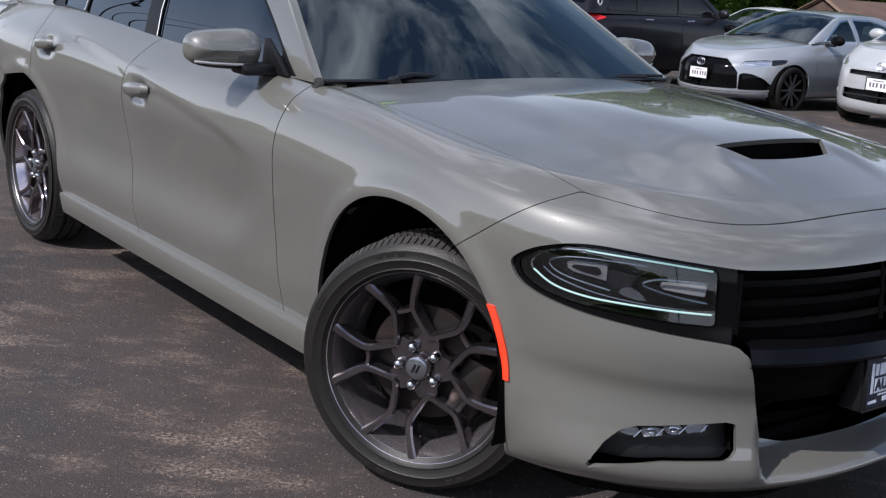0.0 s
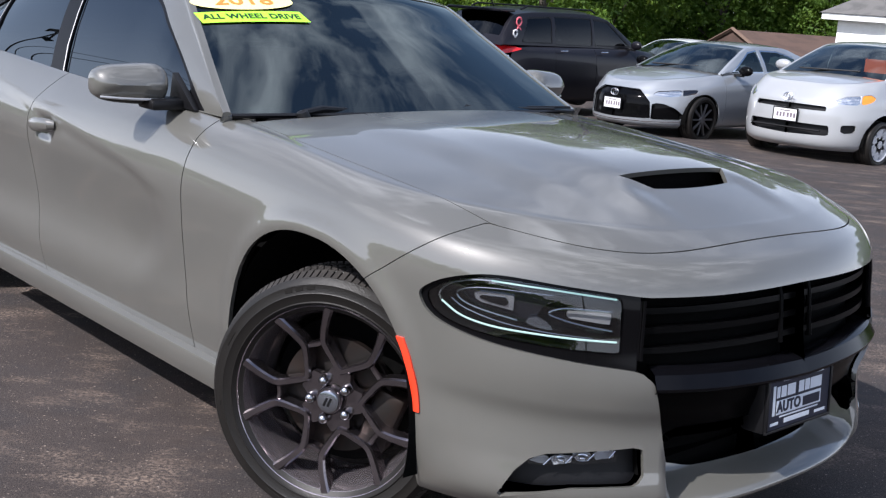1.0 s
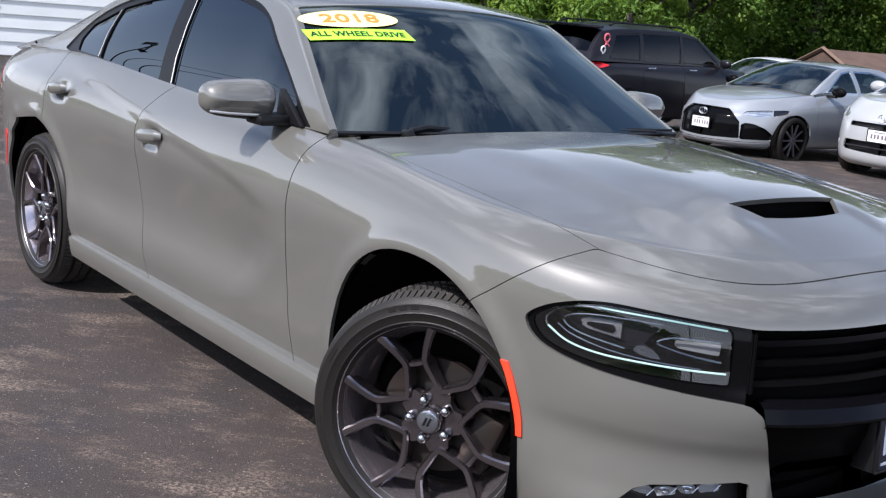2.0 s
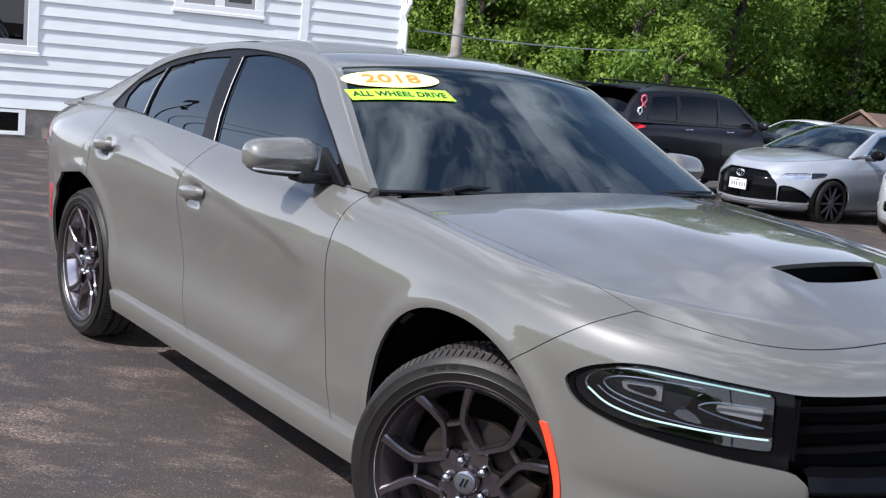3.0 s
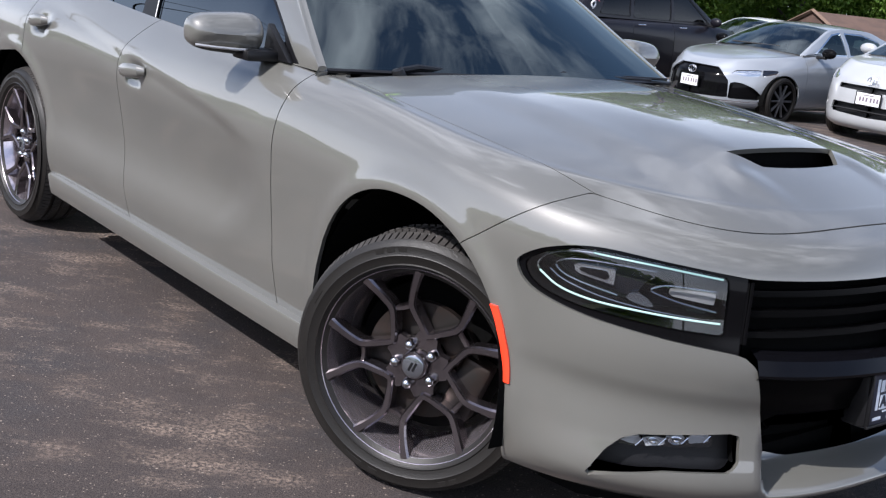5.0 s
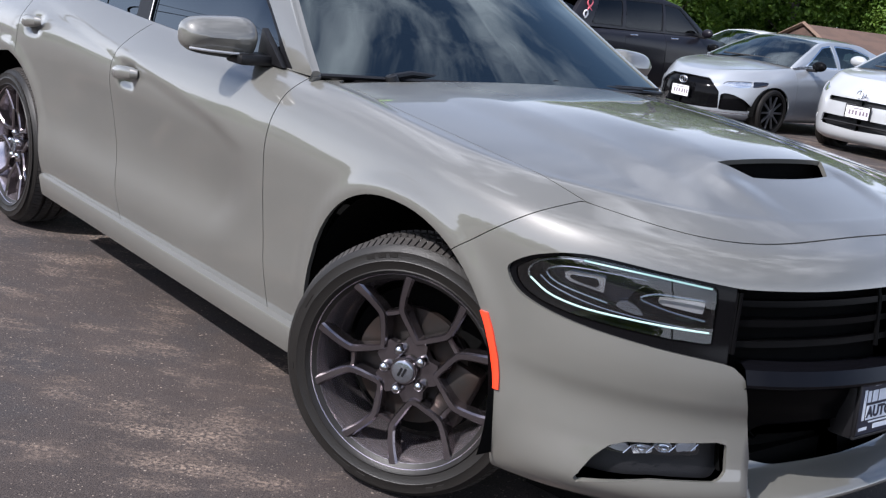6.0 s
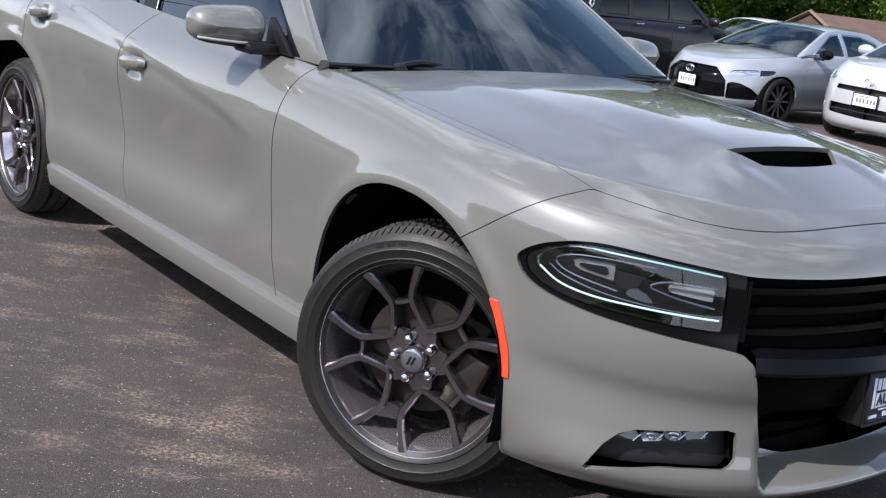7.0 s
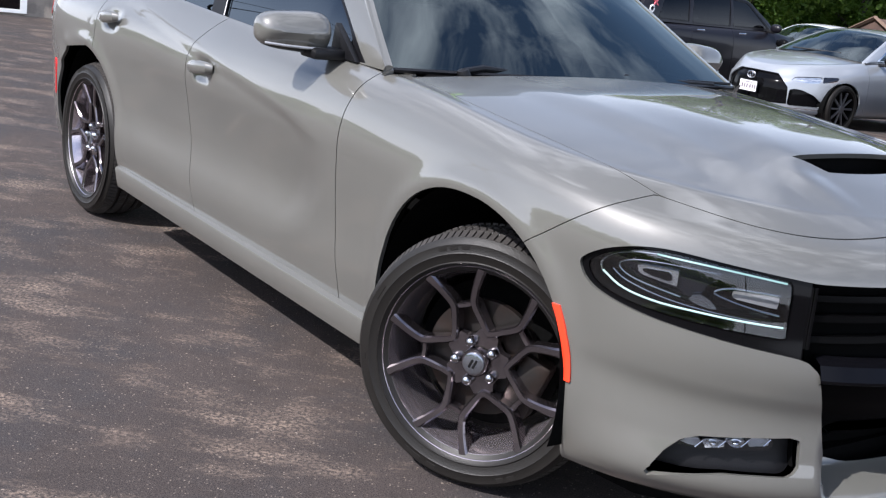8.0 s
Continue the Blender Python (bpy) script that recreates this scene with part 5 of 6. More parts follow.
def build_house():
    """Local frame: the wall is the plane x = 0 and faces +x, y runs along it to the corner."""
    house = thing("house", "white clapboard house with dark windows beside the lot", "house", at=pose(-11.5, 0, 0, 0, 0, -9.0))
    y0, y1, top = -1.2, 6.78, 4.9
    part("wall", box(-7.0, -0.03, y0, y1, 0.37, top), SIDING, house)
    part("foundation", box(-6.97, -0.045, y0 + 0.03, y1 - 0.03, -0.35, 0.372), STONE, house, "tan rendered foundation")
    openings = [(-0.10, 1.72, 1.08, 2.85), (3.42, 4.66, 1.83, 3.05)]
    board = {}
    course, low = 0.171, 0.372
    for part_y0, part_y1, shift in ((y0, 5.20, 0.0), (5.32, y1 - 0.06, 0.05)):
        z = low - shift
        while z < top:
            za, zb = max(z, low), min(z + course, top)
            spans = [(part_y0, part_y1)]
            for oy0, oy1, oz0, oz1 in openings:
                if zb > oz0 + 0.02 and za < oz1 - 0.02:
                    spans = [s for a, b in spans for s in ((a, min(b, oy0)), (max(a, oy1), b)) if s[1] - s[0] > 0.05]
            for a, b in spans:
                key = (round(b - a, 3), round(zb - za, 3))
                if key not in board:
                    bm = bmesh.new()
                    sec = [(-0.03, 0), (0.0, 0), (0.002, 0.004), (-0.016, key[1] + 0.004), (-0.03, key[1] + 0.004)]
                    l = [bm.verts.new((x, 0, zz)) for x, zz in sec]
                    r = [bm.verts.new((x, key[0], zz)) for x, zz in sec]
                    for j in range(5):
                        bm.faces.new((l[j], l[(j + 1) % 5], r[(j + 1) % 5], r[j]))
                    bm.faces.new(l)
                    bm.faces.new(r)
                    bmesh.ops.recalc_face_normals(bm, faces=bm.faces)
                    me = bpy.data.meshes.new("clapboard")
                    bm.to_mesh(me)
                    bm.free()
                    me.materials.append(SIDING)
                    board[key] = me
                ob = new("clapboard", board[key])
                ob.parent, ob.location = house, (0.003 * random.random(), a, za)
            z += course
    part("corner_board", box(-0.03, 0.010, 5.20, 5.32, 0.37, top, 0.004), TRIM, house)
    part("corner_board", box(-0.06, 0.022, y1 - 0.06, y1 + 0.02, 0.37, top, 0.004), TRIM, house)

    def window(wy0, wy1, z0, z1, panes, trim=0.12):
        win = tagged(new("window"), "dark window in a white frame")
        win.parent = house
        part("trim", merge(box(-0.03, 0.015, wy0, wy1, z0, z0 + trim * 0.7, 0.004), box(-0.03, 0.015, wy0, wy1, z1 - trim, z1, 0.004), box(-0.03, 0.012, wy0, wy0 + trim, z0, z1, 0.004), box(-0.03, 0.012, wy1 - trim, wy1, z0, z1, 0.004)), TRIM, win)
        part("sill", box(-0.03, 0.022, wy0 - 0.02, wy1 + 0.02, z0 - 0.035, z0 + 0.012, 0.006), TRIM, win)
        step_y = (wy1 - wy0 - trim) / panes
        for i in range(panes):
            a, b = wy0 + trim + i * step_y, wy0 + i * step_y + step_y
            part("sash", merge(box(-0.028, 0.004, a, a + 0.05, z0 + trim * 0.7, z1 - trim), box(-0.028, 0.004, b - 0.05, b, z0 + trim * 0.7, z1 - trim), box(-0.028, 0.005, a, b, z0 + trim * 0.7, z0 + trim * 0.7 + 0.07), box(-0.028, 0.005, a, b, z1 - trim - 0.05, z1 - trim)), SCREEN_FRAME, win, "grey window sash")
            if i:
                part("mullion", box(-0.03, 0.010, a - trim, a, z0, z1, 0.004), TRIM, win)
            part("pane", box(-0.006, 0.0, a + 0.04, b - 0.04, z0 + trim * 0.7 + 0.05, z1 - trim - 0.04), PANE, win, "dark reflecting pane")
            part("room_shade", box(-0.029, -0.026, a, b, z0 + 0.02, z1 - 0.02), DARK_ROOM, win)

    window(-0.10, 1.72, 1.08, 2.85, 1, 0.13)
    window(3.42, 4.66, 1.83, 3.05, 2, 0.13)
    base = tagged(new("basement_window"), "small dark basement window in a white frame")
    base.parent = house
    part("frame", merge(box(-0.05, 0.0, 0.3, 1.60, 0.035, 0.08), box(-0.05, 0.0, 0.3, 1.60, 0.32, 0.362), box(-0.05, 0.0, 1.52, 1.60, 0.08, 0.32), box(-0.05, 0.0, 1.06, 1.10, 0.08, 0.32), box(-0.05, 0.0, 0.3, 0.36, 0.08, 0.32)), TRIM, base)
    for a, b in ((0.36, 1.06), (1.10, 1.52)):
        part("pane", box(-0.03, -0.024, a, b, 0.08, 0.32), PANE, base)
    part("eaves", box(-7.4, 0.30, y0 - 0.3, y1 + 0.3, top, top + 0.16, 0.01), TRIM, house)
    bm = bmesh.new()
    a = [bm.verts.new(v) for v in ((0.5, y0 - 0.4, top + 0.16), (0.5, y1 + 0.4, top + 0.16), (-7.5, y1 + 0.4, top + 0.16), (-7.5, y0 - 0.4, top + 0.16), (-3.5, y0 + 2.8, top + 2.0), (-3.5, y1 - 2.8, top + 2.0))]
    for f in ((0, 1, 5, 4), (2, 3, 4, 5), (1, 2, 5), (3, 0, 4), (3, 2, 1, 0)):
        bm.faces.new([a[i] for i in f])
    part("roof", bm, SHINGLE, house, "grey shingle hip roof")
    part("downpipe", tube([(0.06, y1 + 0.05, top), (0.06, y1 + 0.05, 2.25), (0.03, y1 - 0.0, 2.1), (0.05, y1 + 0.02, 1.95), (0.05, y1 + 0.02, 0.2)], 0.035, 8), TRIM, house, "white downpipe on the corner", smooth=True)
    return house


build_house()


def build_garage():
    g = thing("garage", "white garage with a grey hip roof", "garage", at=pose(-13.65, 26.9, ground_height(-13, 27) + 0.22, 0, 0, 8))
    part("wall", box(0.35, 8.0, 0.35, 7.0, -0.3, 2.35), TRIM, g, "plain white wall")
    part("door_panel", merge(*[box(1.6, 6.2, 0.31, 0.36, 0.02 + 0.5 * i, 0.50 + 0.5 * i, 0.012) for i in range(4)]), SIDING, g, "white sectional door")
    part("fascia", box(0.0, 8.35, 0.0, 7.35, 2.32, 2.50, 0.01), TRIM, g)
    bm = bmesh.new()
    a = [bm.verts.new(v) for v in ((-0.05, -0.05, 2.5), (8.4, -0.05, 2.5), (8.4, 7.4, 2.5), (-0.05, 7.4, 2.5), (3.0, 3.7, 4.6), (5.4, 3.7, 4.6))]
    for f in ((0, 1, 5, 4), (1, 2, 5), (2, 3, 4, 5), (3, 0, 4), (3, 2, 1, 0)):
        bm.faces.new([a[i] for i in f])
    part("roof", bm, SHINGLE, g, "grey shingle roof")


build_garage()


def build_brown_house():
    g = thing("brown_roofed_house", "low house with a faded brown shingle roof", "house", at=pose(-20.0, 32.0, -1.66, 0, 0, 62))
    part("wall", box(0.3, 9.5, -2.2, 2.2, -0.3, 2.0), material("red_brick", (0.22, 0.10, 0.07), rough=0.85, spots=(0.16, 0.08, 0.06), spot_scale=7), g)
    bm = bmesh.new()
    a = [bm.verts.new(v) for v in ((0, -2.7, 1.95), (9.8, -2.7, 1.95), (9.8, 2.7, 1.95), (0, 2.7, 1.95), (0.0, 0, 2.75), (9.8, 0, 2.75))]
    for f in ((0, 1, 5, 4), (2, 3, 4, 5), (1, 2, 5), (3, 0, 4), (3, 2, 1, 0)):
        bm.faces.new([a[i] for i in f])
    part("roof", bm, BROWN_ROOF, g, "faded brown shingles")
    for s in (-1, 1):
        part("barge_board", tube([(-0.05, s * 2.75, 1.92), (-0.05, 0, 2.78)], 0.07, 4), material("tan_trim", (0.15, 0.10, 0.075), rough=0.7), g)


build_brown_house()


# ---- trees ----
def leaf_material(name, a, b):
    m = material(name, a, rough=0.5, spots=b, spot_scale=0.6, vary=0.35, spec=0.2)
    n, l = m.node_tree.nodes, m.node_tree.links
    p, out = n["Principled BSDF"], n["Material Output"]
    soft = n.new("ShaderNodeBsdfTranslucent")
    soft.inputs["Color"].default_value = (b[0] * 1.6, b[1] * 1.6, b[2], 1)
    mix = n.new("ShaderNodeMixShader")
    mix.inputs[0].default_value = 0.35
    l.new(p.outputs[0], mix.inputs[1])
    l.new(soft.outputs[0], mix.inputs[2])
    l.new(mix.outputs[0], out.inputs["Surface"])
    return m


LEAF = leaf_material("leaf_green", (0.095, 0.165, 0.028), (0.175, 0.255, 0.042))
LEAF_DARK = leaf_material("leaf_dark_green", (0.074, 0.138, 0.025), (0.135, 0.208, 0.036))
BARK = material("bark", (0.05, 0.04, 0.032), rough=0.9, spots=(0.085, 0.072, 0.06), spot_scale=6, bump=0.6, bump_scale=18)


def crown_mesh(seed, radius, low, high, clumps, leaves, size):
    """Leaves in uneven clumps through a tall, lumpy crown."""
    rng = np.random.default_rng(seed)
    v, f = [], []
    for _ in range(clumps):
        h = rng.uniform(0, 1)
        reach = radius * (0.55 + 0.45 * math.sin(math.pi * min(1, 0.25 + 0.75 * (1 - h)))) * (1 - 0.75 * max(0, h - 0.7) / 0.3)
        a, r = rng.uniform(0, 2 * math.pi), reach * math.sqrt(rng.uniform(0.25, 1))
        c = np.array([r * math.cos(a), r * math.sin(a), low + (high - low) * h])
        span = radius * rng.uniform(0.14, 0.32)
        d = rng.normal(size=(leaves, 3))
        d /= np.linalg.norm(d, axis=1, keepdims=True)
        p = c + d * (span * rng.uniform(0.35, 1.0, (leaves, 1)) ** 0.6) * [1, 1, 0.75]
        n = d + [0, 0, 0.5] + rng.normal(size=(leaves, 3)) * 0.6
        n /= np.linalg.norm(n, axis=1, keepdims=True)
        t = np.cross(n, rng.normal(size=(leaves, 3)))
        t /= np.maximum(np.linalg.norm(t, axis=1, keepdims=True), 1e-6)
        b = np.cross(n, t)
        s = size * rng.uniform(0.6, 1.4, (leaves, 1))
        k = len(v)
        quad = np.stack([p - t * s, p + b * s * 0.55 - n * s * 0.12, p + t * s, p - b * s * 0.55 - n * s * 0.12], 1).reshape(-1, 3)
        v.extend(quad.tolist())
        f.extend((k + 4 * i, k + 4 * i + 1, k + 4 * i + 2, k + 4 * i + 3) for i in range(leaves))
    return v, f


def build_tree(seed, radius, low, high, leaf, clumps=190, leaves=185, size=0.076):
    rng = random.Random(seed)
    tree = thing("tree", "leafy green broadleaf tree at the edge of the lot", "tree", "trees behind the lot")
    pts = [(0, 0, -0.3)]
    for i in range(1, 7):
        pts.append((rng.uniform(-0.15, 0.15) * i * 0.5, rng.uniform(-0.15, 0.15) * i * 0.5, high * 0.8 * i / 6))
    part("trunk", tube(pts, [0.26 - 0.032 * i for i in range(7)], 9), BARK, tree, smooth=True)
    for i in range(7):
        z = low + (high - low) * (0.12 + 0.1 * i)
        a, r = rng.uniform(0, 6.28), radius * rng.uniform(0.5, 0.85)
        q = pts[min(6, int(z / (high * 0.8) * 6))]
        part("limb", tube([(q[0], q[1], z - 0.4), (q[0] + r * 0.5 * math.cos(a), q[1] + r * 0.5 * math.sin(a), z + 0.3), (q[0] + r * math.cos(a), q[1] + r * math.sin(a), z + 1.0)], [0.075, 0.045, 0.012], 6), BARK, tree, smooth=True)
    v, f = crown_mesh(seed, radius, low, high, clumps, leaves, size)
    ob = new("crown", mesh_from("crown", v, f, leaf, smooth=False))
    ob.parent = tree
    return tree


def plant_trees():
    kinds = [build_tree(11, 3.6, 0.3, 10.5, LEAF), build_tree(12, 3.2, 0.6, 12.0, LEAF_DARK), build_tree(13, 3.9, 0.2, 9.0, LEAF), build_tree(14, 2.2, 0.0, 4.2, LEAF, 90, 130, 0.08)]
    spots = []
    rng = random.Random(5)
    # the wood beyond the lot, in three staggered rows
    for row, (off, n) in enumerate(((0.0, 13), (5.0, 13), (10.0, 12), (16.0, 12), (22.0, 12), (27.0, 13))):
        for i in range(n):
            s = (i + 0.5 * (row % 2)) / (n - 1)
            x, y = -37 + 40 * s, 13.5 + 33.5 * s
            x, y = x - 0.64 * off + rng.uniform(-1, 1), y + 0.77 * off + rng.uniform(-1, 1)
            spots.append((x, y, rng.choice((0, 2, 0, 1) if s < 0.35 else (1, 0, 2, 1)), rng.uniform(0.85, 1.2)))
    # lower growth along its edge
    for i in range(17):
        s = i / 16
        spots.append((-34 + 37 * s + rng.uniform(-1, 1), 14.0 + 30 * s + rng.uniform(-1, 1), 3, rng.uniform(0.7, 1.25)))
    # unseen low wood added far across the street, a dark reflection for the doors
    for i in range(38):
        spots.append((-112 + 4.8 * i + rng.uniform(-1, 1), -46 + rng.uniform(-2.5, 2.5), rng.choice((0, 2, 0)), rng.uniform(0.62, 0.85)))
    for i in range(38):
        spots.append((-110 + 4.8 * i + rng.uniform(-1, 1), -52 + rng.uniform(-2, 2), rng.choice((0, 2, 0)), rng.uniform(0.7, 0.9)))
    used = set()
    for x, y, k, s in spots:
        lean = (x - 3.9) / (y + 2.7)
        if y > 0 and -0.86 < lean < -0.38 and math.hypot(x - 3.9, y + 2.7) < 50:
            # nothing grows before the two low roofs
            far = 52 / math.hypot(x - 3.9, y + 2.7)
            x, y = 3.9 + (x - 3.9) * far, -2.7 + (y + 2.7) * far
        if -14.5 < x < -4 and 26 < y < 36 or -27 < x < -11 and 32 < y < 43 and k != 1:
            continue
        m = pose(x, y, ground_height(x, y), 0, 0, rng.uniform(0, 360)) @ Matrix.Diagonal((s, s, s, 1))
        if k in used:
            copy = copy_thing(kinds[k], pose(0, 0, 0))
            copy.matrix_basis = m
        else:
            kinds[k].matrix_basis = m
            used.add(k)


plant_trees()


# ---- poles and wires ----
WOOD_POLE = material("weathered_pole", (0.27, 0.25, 0.22), rough=0.9, spots=(0.18, 0.16, 0.14), spot_scale=5, bump=0.3, bump_scale=25)
WIRE = material("wire", (0.30, 0.32, 0.34), rough=0.5)


def build_poles():
    pole = thing("utility_pole", "weathered grey utility pole before the trees", "pole", at=pose(-20.4, 14.9, ground_height(-20.4, 14.9)))
    part("shaft", tube([(0, 0, -0.4), (0.02, 0.05, 4), (0.05, 0.1, 8.5)], [0.15, 0.14, 0.11], 10), WOOD_POLE, pole, smooth=True)
    part("cross_arm", box(-0.05, 0.15, -1.1, 1.3, 7.7, 7.85, 0.01), WOOD_POLE, pole)
    wire = thing("overhead_wire", "thin pale overhead wire before the trees", "wire")
    line = []
    for i in range(25):
        s = i / 24
        line.append((-11.9 - 10.5 * s, 7.9 + 16.5 * s, 1.93 + 0.52 * s - 0.5 * s * (1 - s)))
    part("strand", tube(line, 0.014, 5), WIRE, wire)
    flood = thing("floodlight_pole", "lot lamp pole with two black floodlights", "lamp", at=pose(-17.5, -6.4, 0))
    part("shaft", tube([(0, 0, -0.1), (0, 0, 6.8)], [0.07, 0.045], 10), BLACK, flood, smooth=True)
    part("arm", tube([(-0.7, -0.45, 6.55), (0, 0, 6.65), (0.75, 0.45, 6.55)], 0.035, 8), BLACK, flood, smooth=True)
    for s in (-1, 1):
        part("flood_head", turned(merge(box(-0.16, 0.16, -0.07, 0.07, -0.07, 0.07, 0.02), box(0.14, 0.18, -0.085, 0.085, -0.085, 0.085, 0.01)), pose(0.72 * s, 0.45 * s, 6.5, 0, 28, 20 + 60 * s)), BLACK, flood, "black floodlight head")
    for x, y in ((-40, -7.5), (20, -10.5)):
        copy_thing(pole, pose(x, y, 0))
    for dz in (0.0, 0.5):
        w = thing("overhead_wire", "dark overhead wire along the street", "wire")
        part("strand", tube([(-40 + 60 * i / 20, -7.5 - 3 * i / 20, 6.6 + dz - 1.6 * (i / 20) * (1 - i / 20)) for i in range(21)], 0.02, 5), BLACK, w)


build_poles()


# ---- the other parked cars ----
SILVER = material("silver_paint", (0.31, 0.33, 0.355), rough=0.28, metal=0.35, coat=1.0)
WHITE_SILVER = material("bright_silver_paint", (0.40, 0.41, 0.42), rough=0.30, metal=0.25, coat=1.0)
CHARCOAL = material("charcoal_paint", (0.009, 0.0085, 0.012), rough=0.3, spec=0.2, coat=0.25)
WHITE_PAINT = material("white_paint", (0.72, 0.74, 0.76), rough=0.35, coat=1.0)
CAR_GLASS = glass("car_glass", (0.30, 0.36, 0.36), ior=1.9, mirror=(0.85, 0.95, 0.95))
DARK_GLASS = glass("dark_car_glass", (0.10, 0.13, 0.13), ior=1.55, mirror=(0.8, 0.95, 0.95))
SUV_GLASS = glass("dark_suv_glass", (0.02, 0.022, 0.022), ior=1.42)
AMBER = material("amber_lens", (0.85, 0.30, 0.03), rough=0.2, coat=0.8)
PINK = material("pink_ribbon", (0.80, 0.16, 0.20), rough=0.5)
PLATE_WHITE = material("plate_white", (0.78, 0.78, 0.80), rough=0.4)
PLATE_INK = material("plate_ink", (0.16, 0.13, 0.16), rough=0.5)
PLASTIC_WHEEL = material("grey_wheel_cover", (0.52, 0.53, 0.55), rough=0.4, metal=0.3)
CABIN = material("dark_cabin", (0.03, 0.03, 0.032), rough=0.8, grain=0.2)
ORANGE_CARD = material("orange_card", (0.75, 0.16, 0.05), rough=0.6)


class Shape:
    """The numbers of one car body; x from the middle of the wheelbase, z from the road."""

    def __init__(self, front, rear, half, base, shoulder, deck, crown_drop, rail_y, rail_z, roof_z, bow, belt, arch_r, nose_power=2.4, tail_power=3.4, nose_at=0.45, low=0.2):
        self.front, self.rear, self.half, self.base = front, rear, half, base
        self.shoulder, self.deck, self.drop = curve(*shoulder), curve(*deck), crown_drop
        self.rail_y, self.rail_z, self.roof_z, self.bow, self.belt = curve(*rail_y), curve(*rail_z), curve(*roof_z), curve(*bow), curve(*belt)
        self.ends = rail_z[0][0], rail_z[-1][0]
        self.arch_r, self.np, self.tp, self.low = arch_r, nose_power, tail_power, low
        self.nx, self.tx = front - (front - base / 2) * (1 + nose_at), rear + (-rear - base / 2) * (1 + nose_at)

    def plan(self, n_nose, n_side, n_tail, inset, ni, ti):
        pts = []
        for s in np.linspace(0, math.pi / 2, n_nose):
            c, d = max(math.cos(s), 0) ** (2 / self.np), max(math.sin(s), 0) ** (2 / self.np)
            pts.append((self.nx + (self.front - ni - self.nx) * c, -(self.half - inset) * d))
        for x in np.linspace(self.nx, self.tx, n_side)[1:]:
            pts.append((x, -(self.half - inset)))
        for s in np.linspace(math.pi / 2, 0, n_tail)[1:]:
            c, d = max(math.cos(s), 0) ** (2 / self.tp), max(math.sin(s), 0) ** (2 / self.tp)
            pts.append((self.tx + (self.rear + ti - self.tx) * c, -(self.half - inset) * d))
        return np.array(pts)

    def crown(self, x, y):
        return self.deck(x) - self.drop * (np.abs(y) / self.half) ** 2

    def body(self):
        num = (26, 46, 18)
        base = self.plan(*num, 0, 0, 0)
        rows = []
        for share, inset, ni in ((0, 0.10, 0.10), (0.07, 0.045, 0.03), (0.2, 0.02, 0.0), (0.45, 0.0, 0.01), (0.68, 0.004, 0.02), (0.86, 0.014, 0.045), (1.0, 0.05, 0.10)):
            p = self.plan(*num, inset, ni, ni * 0.5)
            rows.append(np.c_[p, self.low + share * (self.shoulder(base[:, 0]) - self.low)])
        rim = self.plan(*num, 0.13, 0.20, 0.09)
        spine = np.clip(base[:, 0], self.tx + 0.3 * (self.rear - self.tx), self.nx + 0.3 * (self.front - self.nx))
        spine = np.where(base[:, 0] > self.nx, self.nx + 0.3 * (base[:, 0] - self.nx), np.where(base[:, 0] < self.tx, self.tx + 0.3 * (base[:, 0] - self.tx), base[:, 0]))
        for s in (0, 0.12, 0.3, 0.55, 0.8, 1.0):
            px, py = rim[:, 0] + (spine - rim[:, 0]) * s, rim[:, 1] * (1 - s)
            rows.append(np.c_[px, py, self.crown(px, py)])
        p = spline_rows(rows, 80)
        sheet = Sheet.grid(p)
        if sheet.n[:, 2].mean() < 0:
            sheet = Sheet.grid(p, True)
        sheet.n[np.abs(sheet.v[:, 1]) < 1e-6, 1] = 0
        return sheet.cut(self.arch(self.base / 2)).cut(self.arch(-self.base / 2))

    def arch(self, cx):
        return lambda x, y, z: np.where(y < -0.4, np.hypot(x - cx, z - 0.33) - self.arch_r, 1.0)

    def roof_point(self, ex, g):
        return np.stack([ex + self.bow(ex) * (1 - g**2), self.rail_y(ex) * g, self.rail_z(ex) + (self.roof_z(ex) - self.rail_z(ex)) * (1 - np.abs(g) ** 2.4)], -1)

    def house(self):
        ex = np.linspace(*self.ends, 90)
        belt = np.stack([ex, 0 * ex - (self.half - 0.125), np.minimum(self.belt(ex), self.rail_z(ex) - 0.002)], -1)
        rail = self.roof_point(ex, 1 + 0 * ex)
        rows = [belt + (rail - belt) * s - [0, 0.02 * s * (1 - s) * 4, 0] for s in (0, 0.3, 0.6, 0.92)] + [rail]
        rows += [self.roof_point(ex, g + 0 * ex) for g in (0.96, 0.85, 0.6, 0.3, 0.0)]
        p = spline_rows(rows, 64)
        sheet = Sheet.grid(p)
        if sheet.n[:, 2].mean() < 0:
            sheet = Sheet.grid(p, True)
        sheet.n[np.abs(sheet.v[:, 1]) < 1e-6, 1] = 0
        return sheet

    def rail_at(self, x, y):
        ex = x + 0.0
        for _ in range(4):
            ex = x - self.bow(ex) * (1 - np.clip(np.abs(y / self.rail_y(ex)), 0, 1) ** 2)
        return ex

    def inside(self, x, y):
        return np.abs(self.rail_y(self.rail_at(x, y))) - np.abs(y)

    def angle(self, x, y):
        return np.degrees(np.arctan2(np.abs(y), x - self.nx))

    def on_nose(self, pts):
        shape = outline([(a * 0.0165, z) for a, z in pts])
        return lambda x, y, z: np.where(x > self.nx + 0.05, shape(self.angle(x, y) * 0.0165, z), -1.0)

    def on_side(self, pts):
        shape = outline(pts)
        return lambda x, y, z: np.where(self.inside(x, y) < 0.02, shape(x, z), -1.0)


